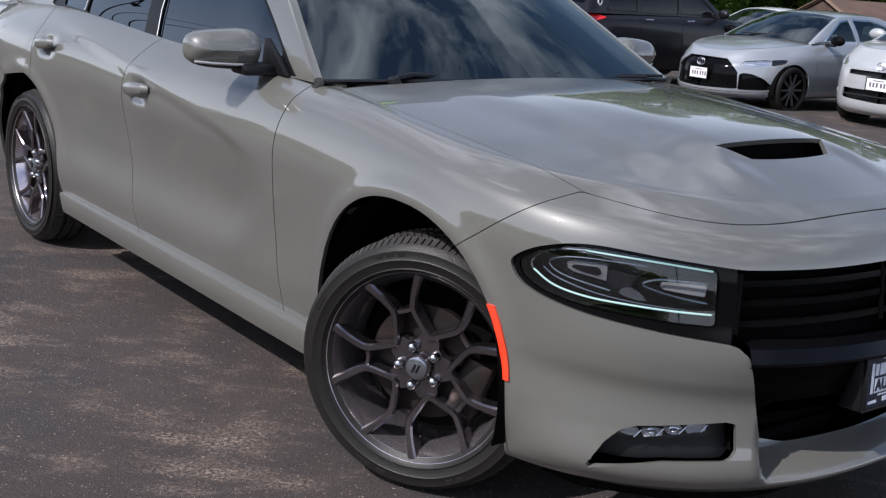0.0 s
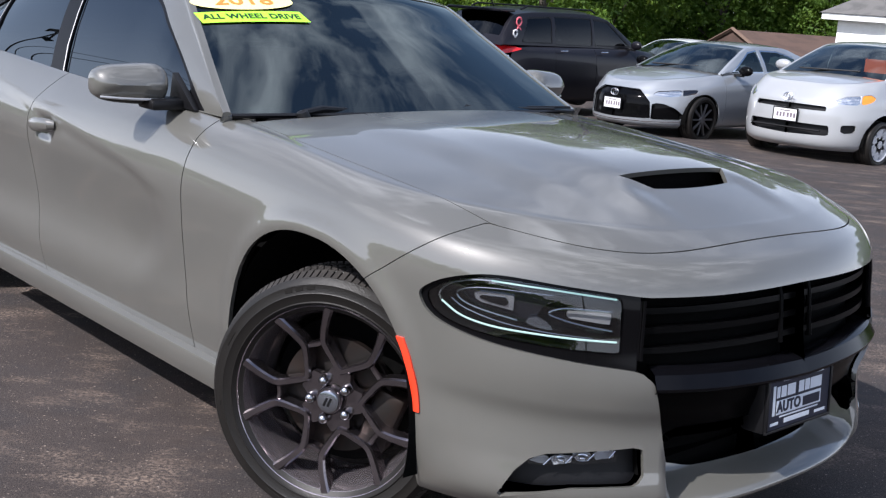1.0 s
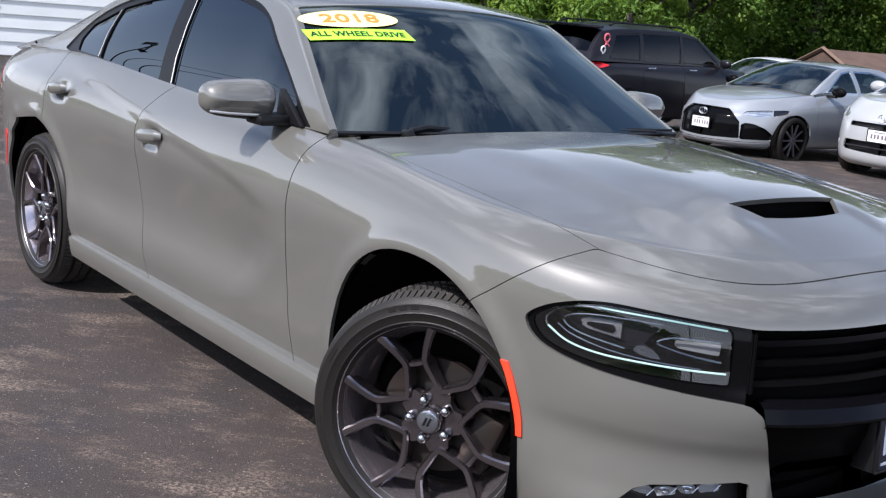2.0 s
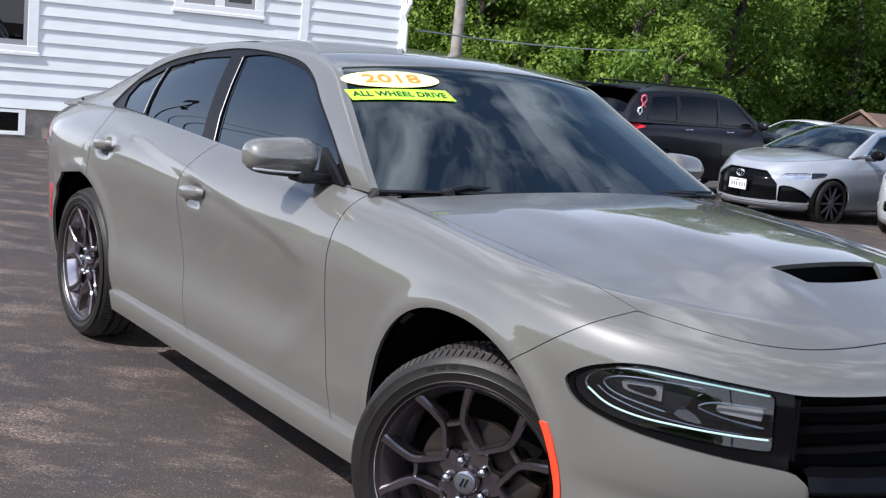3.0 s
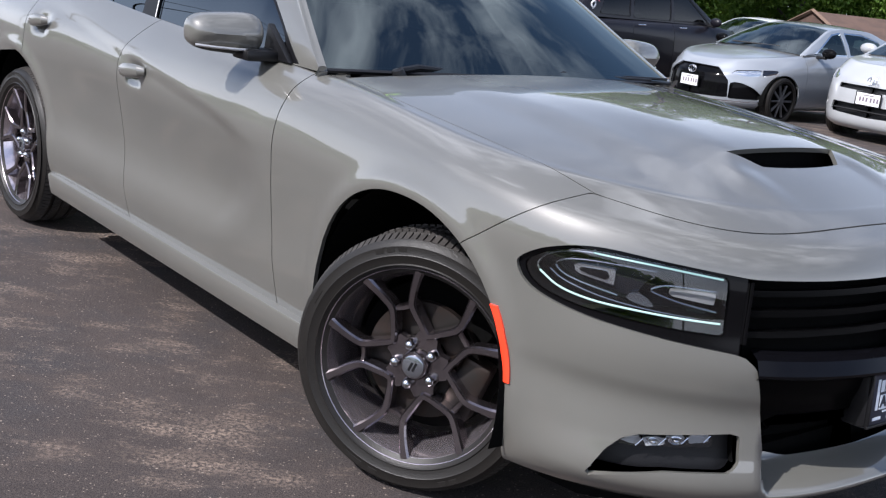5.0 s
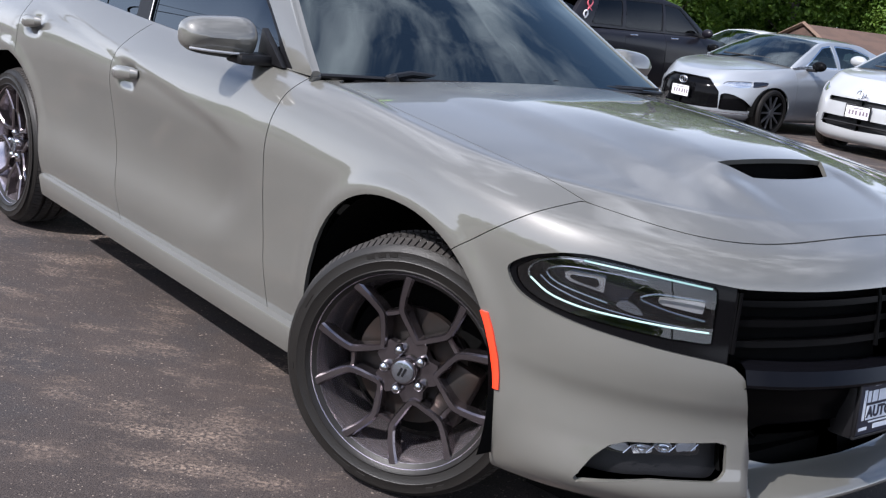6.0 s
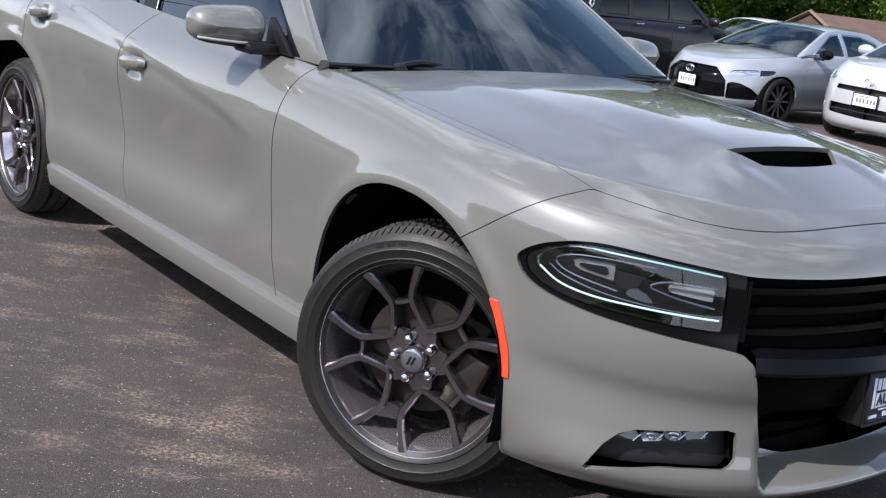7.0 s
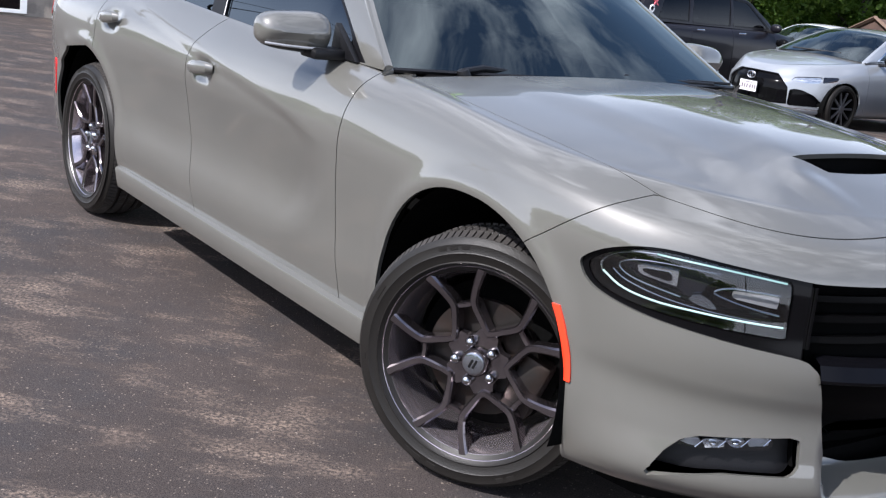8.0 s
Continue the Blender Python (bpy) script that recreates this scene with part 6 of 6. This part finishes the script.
def simple_wheel(car, at, radius, width, rim_r, spokes, metal, dark=True):
    wheel = tagged(new("wheel"), "alloy wheel with black tyre")
    wheel.parent, wheel.matrix_basis = car, at
    part("tyre", tyre_mesh(radius, width, rim_r), RUBBER, wheel, smooth=True)
    part("rim", revolve([(rim_r + 0.006, -width / 2 - 0.002), (rim_r - 0.004, -width / 2 + 0.004), (rim_r - 0.02, -width / 2 + 0.03), (rim_r - 0.025, 0.02), (0, 0.02)], 40), CAVITY if dark else metal, wheel, smooth=True)
    for k in range(spokes):
        a = 2 * math.pi * k / spokes
        w = 0.010 if dark else 0.05
        arm = prism([(0.03, -w * 1.2), (rim_r - 0.006, -w * (1.0 if k % 2 else 1.5)), (rim_r - 0.006, w * (1.0 if k % 2 else 1.5)), (0.03, w * 1.2)], -width / 2 + 0.012, -width / 2 + 0.04, 0.003)
        part("spoke", turned(arm, Matrix.Rotation(-a, 4, "Y")), metal, wheel)
    part("hub", revolve([(0, -width / 2 + 0.004), (0.05, -width / 2 + 0.006), (0.06, -width / 2 + 0.03)], 24), metal, wheel, smooth=True)


def build_parked(shape, name, label, group, paint, spec):
    """A parked car: body with lamps and grille let in, doors, glass, mirrors, wheels and plate."""
    car = thing(name, label, "car", group)
    body, house = shape.body(), shape.house()
    holes = [(n, shape.on_nose(p), mat, deep) for n, p, mat, deep in spec["front"]]
    solid = body
    lo, hi = shape.ends
    cab = lambda x, y, z: np.where((x < lo - 0.03) & (x > hi + 0.08), -y - (shape.half - 0.13), 1.0)
    solid = solid.cut(cab)
    for _, g, _, _ in holes:
        solid = solid.cut(less(g))
    doors = spec["doors"]
    zone = lambda x, y, z: np.where(y < -0.5, np.minimum(np.minimum(doors[0] - x, x - doors[-1]), np.minimum(z - shape.low - 0.10, 9.0)), -1.0)
    windows = [shape.on_side(p) for p in spec["windows"]]
    wind = lambda x, y, z: np.minimum(np.minimum(shape.inside(x, y) - 0.035, shape.rail_at(x, y) - spec["screen_top"]), shape.rail_at(x, y) * 0 + 1)
    rear = lambda x, y, z: np.minimum(np.minimum(shape.inside(x, y) - 0.06, spec["rear_top"] - shape.rail_at(x, y)), shape.rail_at(x, y) - (hi + spec.get("rear_low", 0.06)))
    for mirror in (False, True):
        put = (lambda s: s.mirrored()) if mirror else (lambda s: s)
        turn = Matrix.Diagonal((1, -1 if mirror else 1, 1, 1))
        sheet_part("body_side", put(solid.cut(less(zone))), paint, car, rim=0.02)
        for a, b in zip(doors, doors[1:]):
            door = solid.cut(zone).cut(lambda x, y, z, a=a, b=b: np.minimum(a - 0.004 - x, x - b - 0.004)).cut(shape.arch(-shape.base / 2))
            d = sheet_part("door", put(door), paint, car, rim=0.02)
            hx, hz = b + 0.16, spec["handle_z"]
            grip = tube([(hx - 0.09, -shape.half - 0.005, hz), (hx, -shape.half - 0.025, hz + 0.004), (hx + 0.09, -shape.half - 0.005, hz + 0.006)], 0.014, 8)
            part("door_handle", turned(grip, turn), spec.get("handle", paint), d, smooth=True)
        shell = house.cut(less(wind)).cut(less(rear))
        for g in windows:
            shell = shell.cut(less(g))
        sheet_part("roof_side", put(shell), paint, car, rim=0.015)
        for g in windows:
            ob = sheet_part("side_window", put(house.cut(g).moved(-0.01)), spec["side_glass"], car, rim=0)
            ob.visible_shadow = False
            line = house.cut(lambda x, y, z, g=g: np.minimum(g(x, y, z), spec.get("frame_width", 0.022) - g(x, y, z))).moved(-0.004)
            sheet_part("window_frame", put(line), spec.get("frame", SEAL), car, rim=0.01)
        for n, g, mat, deep in holes:
            patch = body.cut(g).moved(-deep)
            ob = sheet_part(n, put(patch), mat, car, rim=-deep * 0.9 if deep > 0.01 else 0.01)
        back = body.moved(-0.05).cut(cab).cut(lambda x, y, z: shape.nx + 0.1 - x).cut(lambda x, y, z: z - shape.low - 0.03)
        sheet_part("inner_shell", put(back), CAVITY, car, rim=0)
        mx, mz = spec["mirror"]
        bm = bmesh.new()
        bmesh.ops.create_uvsphere(bm, u_segments=16, v_segments=10, radius=1)
        turned(bm, turn @ pose(mx, -shape.half - 0.06, mz) @ Matrix.Diagonal((0.06, 0.12, 0.075, 1)))
        m = part("door_mirror", bm, spec.get("mirror_paint", paint), car, smooth=True)
        part("mirror_foot", turned(box(mx - 0.03, mx + 0.05, -shape.half - 0.03, -shape.half + 0.12, mz - 0.09, mz - 0.05, 0.01), turn), BLACK, m)
        for sx in (1, -1):
            simple_wheel(car, pose(sx * shape.base / 2, (0.0 + shape.half - 0.125) * (1 if mirror else -1), spec["wheel_r"], 0, 0, 180 if mirror else 0), spec["wheel_r"], 0.215, spec["rim_r"], spec["spokes"], spec["wheel_metal"], spec.get("dark_wheel", True))
            r2 = shape.arch_r + 0.01
            sgn = 1 if mirror else -1
            part("wheel_liner", turned(revolve([(r2, sgn * (shape.half - 0.05)), (r2, sgn * 0.45), (0, sgn * 0.45)], 24, radians(-10), radians(200)), pose(sx * shape.base / 2, 0, 0.33)), CAVITY, car)
    w = house.cut(wind).moved(-0.005)
    ob = sheet_part("windscreen", w.joined(w.mirrored()), CAR_GLASS, car, rim=0)
    ob.visible_shadow = False
    w = house.cut(rear).moved(-0.005)
    ob = sheet_part("rear_screen", w.joined(w.mirrored()), spec["side_glass"], car, rim=0)
    ob.visible_shadow = False
    hi_z = float(shape.belt(0.0))
    part("underbody", box(shape.rear + 0.5, shape.front - 0.5, -0.55, 0.55, shape.low, shape.low + 0.1), CAVITY, car)
    part("dashboard", box(lo - 0.55, lo + 0.05, -shape.half + 0.2, shape.half - 0.2, hi_z - 0.16, hi_z - 0.02, 0.03), CABIN, car)
    part("floor_tub", box(hi + 0.3, lo - 0.3, -shape.half + 0.18, shape.half - 0.18, shape.low + 0.1, shape.low + 0.2), CABIN, car)
    for y in (-0.37, 0.37):
        part("seat", merge(turned(box(-0.10, 0.06, -0.24, 0.24, 0, 0.62, 0.05), pose(-0.50, y, 0.55, 0, -14, 0)), turned(box(-0.05, 0.05, -0.13, 0.13, 0, 0.2, 0.04), pose(-0.68, y, 1.14, 0, -10, 0))), CABIN, car, smooth=True)
    part("wiper", tube([(lo + float(shape.bow(lo)) * 0.8, -0.4, float(shape.roof_z(lo)) + 0.03), (lo - 0.03, 0.35, float(shape.roof_z(lo)) + 0.05)], 0.012, 6), BLACK, car)
    return car


def plate_part(car, x, z, holder=True):
    p = part("number_plate", box(x, x + 0.012, -0.155, 0.155, z - 0.078, z + 0.078, 0.003), PLATE_WHITE, car, "white number plate with dark bars")
    part("plate_frame", merge(box(x - 0.004, x + 0.016, -0.165, 0.165, z + 0.074, z + 0.086), box(x - 0.004, x + 0.016, -0.165, 0.165, z - 0.086, z - 0.074), box(x - 0.004, x + 0.016, -0.165, -0.153, z - 0.086, z + 0.086), box(x - 0.004, x + 0.016, 0.153, 0.165, z - 0.086, z + 0.086)), BLACK, p)
    for k in range(6):
        y = -0.115 + 0.043 * k + (0.012 if k > 2 else 0)
        part("plate_bar", box(x + 0.0125, x + 0.0145, y, y + 0.026, z - 0.035, z + 0.022), PLATE_INK, p)
    part("plate_bar", box(x + 0.0125, x + 0.0145, -0.07, 0.07, z + 0.040, z + 0.052), PLATE_INK, p)


def emblem_part(car, x, z, r):
    e = tube([(x, 1.35 * r * math.cos(a), z + r * math.sin(a)) for a in np.linspace(0, 2 * math.pi, 20, endpoint=False)], r * 0.16, 6, True)
    e2 = tube([(x, 0.5 * r * math.cos(a), z + 0.9 * r * math.sin(a)) for a in np.linspace(0, 2 * math.pi, 16, endpoint=False)], r * 0.14, 6, True)
    part("badge", merge(e, e2), CHROME, car, "oval chrome badge", smooth=True)


MID = Shape(
    front=2.42, rear=-2.55, half=0.925, base=2.87,
    shoulder=[(-2.55, 0.93), (-1.4, 0.93), (0.2, 0.90), (1.4, 0.84), (1.95, 0.76), (2.42, 0.70)],
    deck=[(-2.6, 1.04), (-1.7, 1.10), (0.0, 1.06), (0.95, 1.02), (1.5, 0.965), (2.0, 0.885), (2.25, 0.80), (2.45, 0.72)], crown_drop=0.06,
    rail_y=[(0.98, -0.79), (0.5, -0.68), (0.05, -0.58), (-0.5, -0.55), (-1.2, -0.56), (-1.8, -0.64), (-2.15, -0.74)],
    rail_z=[(0.98, 1.0), (0.5, 1.22), (0.05, 1.375), (-0.4, 1.41), (-0.9, 1.40), (-1.4, 1.30), (-2.15, 1.06)],
    roof_z=[(0.98, 1.03), (0.5, 1.26), (0.05, 1.42), (-0.4, 1.45), (-0.9, 1.435), (-1.4, 1.34), (-2.15, 1.09)],
    bow=[(0.98, 0.14), (0.05, 0.08), (-0.5, 0.0), (-2.15, -0.12)], belt=[(0.98, 0.99), (-0.5, 1.0), (-2.15, 1.05)], arch_r=0.375)
MID_SPEC = dict(
    front=[("upper_grille", [(-2, 0.735), (15, 0.73), (19, 0.66), (23, 0.56), (24, 0.325), (-2, 0.305)], GLOSS_BLACK, 0.03),
           ("side_grille", [(24.2, 0.555), (31, 0.55), (39, 0.49), (46.5, 0.375), (43, 0.325), (24.2, 0.315)], GLOSS_BLACK, 0.04),
           ("headlamp", [(24, 0.660), (34, 0.648), (43, 0.668), (43, 0.752), (36, 0.742), (25, 0.715)], REFLECTOR, 0.012),
           ("lamp_glass", [(43.4, 0.668), (50, 0.69), (55, 0.715), (57, 0.755), (54, 0.768), (43.4, 0.753)], DARK_CHROME, 0.010),
           ("side_vent", [(47, 0.60), (49, 0.585), (52, 0.42), (54, 0.36), (51.5, 0.36), (49.5, 0.43)], BLACK, 0.03),
           ("lip", [(-2, 0.275), (42, 0.295), (52, 0.33), (51, 0.315), (42, 0.28), (-2, 0.26)], CHROME, 0.002)],
    doors=(0.95, -0.12, -1.18), windows=[[(0.72, 1.02), (0.10, 1.33), (-0.15, 1.365), (-0.17, 1.02)], [(-0.25, 1.02), (-0.23, 1.365), (-0.7, 1.36), (-1.15, 1.27), (-1.30, 1.06)], [(-1.36, 1.075), (-1.24, 1.24), (-1.55, 1.14)]],
    side_glass=DARK_GLASS, handle_z=0.90, screen_top=0.08, rear_top=-1.0, mirror=(0.62, 1.06), mirror_paint=GLOSS_BLACK, wheel_r=0.338, rim_r=0.25, spokes=10, wheel_metal=TRIM_DARK, frame=CHROME)
HATCH = Shape(
    front=1.99, rear=-1.93, half=0.862, base=2.46,
    shoulder=[(-1.95, 1.06), (-1.0, 1.03), (0.2, 0.99), (1.2, 0.95), (1.6, 0.92), (2.0, 0.87)],
    deck=[(-1.95, 1.14), (0.0, 1.15), (0.95, 1.13), (1.3, 1.10), (1.6, 1.055), (1.85, 0.98), (2.0, 0.90)], crown_drop=0.05,
    rail_y=[(1.08, -0.735), (0.6, -0.67), (0.2, -0.62), (-0.4, -0.60), (-1.3, -0.60), (-1.75, -0.65), (-1.88, -0.72)],
    rail_z=[(1.08, 1.10), (0.6, 1.33), (0.2, 1.48), (-0.2, 1.52), (-0.9, 1.515), (-1.5, 1.46), (-1.75, 1.26), (-1.88, 1.10)],
    roof_z=[(1.08, 1.13), (0.6, 1.37), (0.2, 1.52), (-0.2, 1.555), (-0.9, 1.55), (-1.5, 1.49), (-1.75, 1.29), (-1.88, 1.12)],
    bow=[(1.08, 0.12), (0.2, 0.06), (-0.5, 0.0), (-1.88, -0.06)], belt=[(1.08, 1.09), (-0.5, 1.10), (-1.88, 1.10)], arch_r=0.345, nose_power=3.2)
HATCH_SPEC = dict(
    front=[("upper_slot", [(-2, 0.752), (24, 0.748), (25, 0.69), (-2, 0.682)], BLACK, 0.04),
           ("lower_intake", [(-2, 0.515), (27, 0.515), (28, 0.39), (-2, 0.365)], BLACK, 0.06),
           ("fog_pocket", [(34, 0.535), (43, 0.545), (43, 0.445), (37, 0.43), (34, 0.45)], BLACK, 0.03),
           ("headlamp", [(29, 0.83), (31, 0.785), (44, 0.79), (45, 0.905), (36, 0.89)], REFLECTOR, 0.006),
           ("indicator", [(45, 0.792), (54, 0.835), (57, 0.885), (52, 0.925), (45.5, 0.907)], AMBER, 0.006)],
    doors=(0.95, 0.02, -0.92), windows=[[(0.80, 1.12), (0.25, 1.43), (0.0, 1.465), (-0.02, 1.12)], [(-0.10, 1.12), (-0.08, 1.465), (-0.8, 1.465), (-0.98, 1.16)], [(-1.05, 1.18), (-0.95, 1.445), (-1.35, 1.40), (-1.45, 1.2)]],
    side_glass=DARK_GLASS, handle_z=0.95, screen_top=0.24, rear_top=-1.52, mirror=(0.72, 1.16), wheel_r=0.30, rim_r=0.205, spokes=7, wheel_metal=PLASTIC_WHEEL, dark_wheel=False)
SUV = Shape(
    front=2.36, rear=-2.42, half=0.965, base=2.915,
    shoulder=[(-2.42, 1.10), (-1.4, 1.08), (0.2, 1.04), (1.4, 1.0), (2.0, 0.96), (2.36, 0.92)],
    deck=[(-2.45, 1.17), (0.0, 1.18), (1.0, 1.17), (1.5, 1.13), (2.0, 1.08), (2.3, 0.99), (2.4, 0.95)], crown_drop=0.05,
    rail_y=[(1.12, -0.82), (0.7, -0.76), (0.3, -0.70), (-0.4, -0.68), (-1.6, -0.67), (-2.1, -0.70), (-2.36, -0.78)],
    rail_z=[(1.12, 1.16), (0.7, 1.42), (0.3, 1.62), (-0.2, 1.68), (-1.2, 1.67), (-1.95, 1.61), (-2.2, 1.35), (-2.36, 1.14)],
    roof_z=[(1.12, 1.19), (0.7, 1.46), (0.3, 1.68), (-0.2, 1.745), (-1.2, 1.74), (-1.95, 1.67), (-2.2, 1.38), (-2.36, 1.16)],
    bow=[(1.12, 0.12), (0.3, 0.06), (-0.5, 0.0), (-2.36, -0.07)], belt=[(1.12, 1.14), (-0.5, 1.15), (-2.36, 1.15)], arch_r=0.43, tail_power=4.0, low=0.26)
SUV_SPEC = dict(
    front=[("headlamp", [(30, 0.86), (55, 0.90), (58, 0.95), (32, 0.93)], REFLECTOR, 0.012), ("grille", [(-2, 0.92), (27, 0.90), (27, 0.78), (-2, 0.80)], BLACK, 0.02)],
    doors=(1.02, -0.10, -1.15), windows=[[(0.90, 1.18), (0.36, 1.585), (-0.04, 1.625), (-0.06, 1.17)], [(-0.12, 1.17), (-0.10, 1.628), (-1.02, 1.62), (-1.08, 1.17)], [(-1.15, 1.18), (-1.10, 1.615), (-1.66, 1.58), (-1.90, 1.19)]],
    side_glass=SUV_GLASS, handle_z=1.08, handle=CHROME, frame=BLACK, frame_width=0.022, screen_top=0.34, rear_top=-1.98, rear_low=0.1, mirror=(0.85, 1.22), wheel_r=0.38, rim_r=0.26, spokes=5, wheel_metal=SATIN, dark_wheel=True)


def build_row():
    row = "cars parked across the lot"
    mid = build_parked(MID, "silver_saloon", "silver saloon with a wide black grille", row, SILVER, MID_SPEC)
    emblem_part(mid, 2.405, 0.655, 0.05)
    plate_part(mid, 2.425, 0.50)
    mid.matrix_basis = pose(-7.02, 12.85, ground_height(-7.0, 12.8), 0, 0, -90)
    hatch = build_parked(HATCH, "white_hatchback", "small bright silver hatchback with amber indicators", row, WHITE_SILVER, HATCH_SPEC)
    emblem_part(hatch, 2.0, 0.825, 0.045)
    plate_part(hatch, 2.005, 0.60)
    part("lower_bar", tube([(1.97, y, 0.44) for y in np.linspace(-0.45, 0.45, 7)], 0.012, 6), BLACK, hatch)
    part("window_card", turned(box(-0.004, 0.004, -0.16, 0.16, -0.09, 0.09), pose(0.30, 0.15, 1.24)), ORANGE_CARD, hatch, "orange card inside the windscreen")
    hatch.matrix_basis = pose(-4.52, 13.25, ground_height(-4.5, 13.25), 0, 0, -90) @ Matrix.Diagonal((1.12, 1.12, 1.05, 1))
    suv = build_parked(SUV, "dark_suv", "charcoal sport utility car seen from behind", row, CHARCOAL, SUV_SPEC)
    body = SUV.body()
    for s in (-1, 1):
        lamp = body.cut(lambda x, y, z: np.where((x < -1.92) & (np.abs(y) > 0.42), np.minimum(z - 1.0 - 0.25 * np.clip(x + 2.25, 0, 1), 1.125 - z), -1.0)).moved(0.006)
        sheet_part("tail_lamp", lamp.mirrored() if s > 0 else lamp, RED_LENS, suv, "red tail lamp", rim=0.01)
        clear = body.cut(lambda x, y, z: np.where((x < -2.1) & (np.abs(y) > 0.5), np.minimum(z - 0.93, 0.985 - z), -1.0)).moved(0.005)
        sheet_part("reverse_lamp", clear.mirrored() if s > 0 else clear, REFLECTOR, suv, rim=0.01)
        part("roof_rail", tube([(0.1, s * 0.62, 1.71), (0.0, s * 0.62, 1.755), (-1.6, s * 0.61, 1.75), (-1.75, s * 0.61, 1.70)], 0.016, 6), BLACK, suv, smooth=True)
        lip = body.cut(lambda x, y, z: -0.5 - y).cut(lambda x, y, z: np.hypot(x + 1.4575, z - 0.33) - 0.435).cut(lambda x, y, z: 0.462 - np.hypot(x + 1.4575, z - 0.33)).moved(0.006)
        sheet_part("arch_trim", lip.mirrored() if s > 0 else lip, CHARCOAL, suv, rim=0.01)
    part("rear_spoiler", box(-2.28, -1.92, -0.66, 0.66, 1.645, 1.69, 0.015), CHARCOAL, suv)
    part("aerial", tube([(-1.7, 0.1, 1.72), (-1.78, 0.1, 1.83)], 0.012, 6), BLACK, suv)
    part("rear_wiper", tube([(-2.36, 0.0, 1.20), (-2.33, -0.35, 1.24)], 0.012, 6), BLACK, suv)

    def ribbon(dx, dz, size, mat):
        pts = []
        for a in np.linspace(-0.9, math.pi + 0.9, 12):
            pts.append((dx + 0.35 * size * math.cos(a), dz + 0.25 * size + 0.35 * size * math.sin(a)))
        legs = [(dx - 0.33 * size, dz - 0.55 * size)] + pts + [(dx + 0.33 * size, dz - 0.55 * size)]
        y = -0.80 + (dz - 1.15) / 0.5 * 0.10 - 0.035
        part("ribbon_sticker", tube([(x, y, z) for x, z in legs], 0.014, 5), mat, suv, "looped ribbon sticker", smooth=True)

    ribbon(-1.93, 1.47, 0.17, PINK)
    ribbon(-2.03, 1.30, 0.13, PLATE_WHITE)
    suv.matrix_basis = pose(-10.55, 13.06, ground_height(-10.1, 13.3), 0, 0, 90) @ Matrix.Diagonal((1, 1, 1.055, 1))
    far = build_parked(MID, "white_saloon", "white saloon parked further back", row, WHITE_PAINT, MID_SPEC)
    far.matrix_basis = pose(-13.9, 20.9, ground_height(-14.3, 20.9), 0, 0, -90) @ Matrix.Diagonal((1, 1, 1.13, 1))
    copy_thing(far, pose(-7.6, 22.5, ground_height(-7.6, 22.5), 0, 0, -90))


build_row()
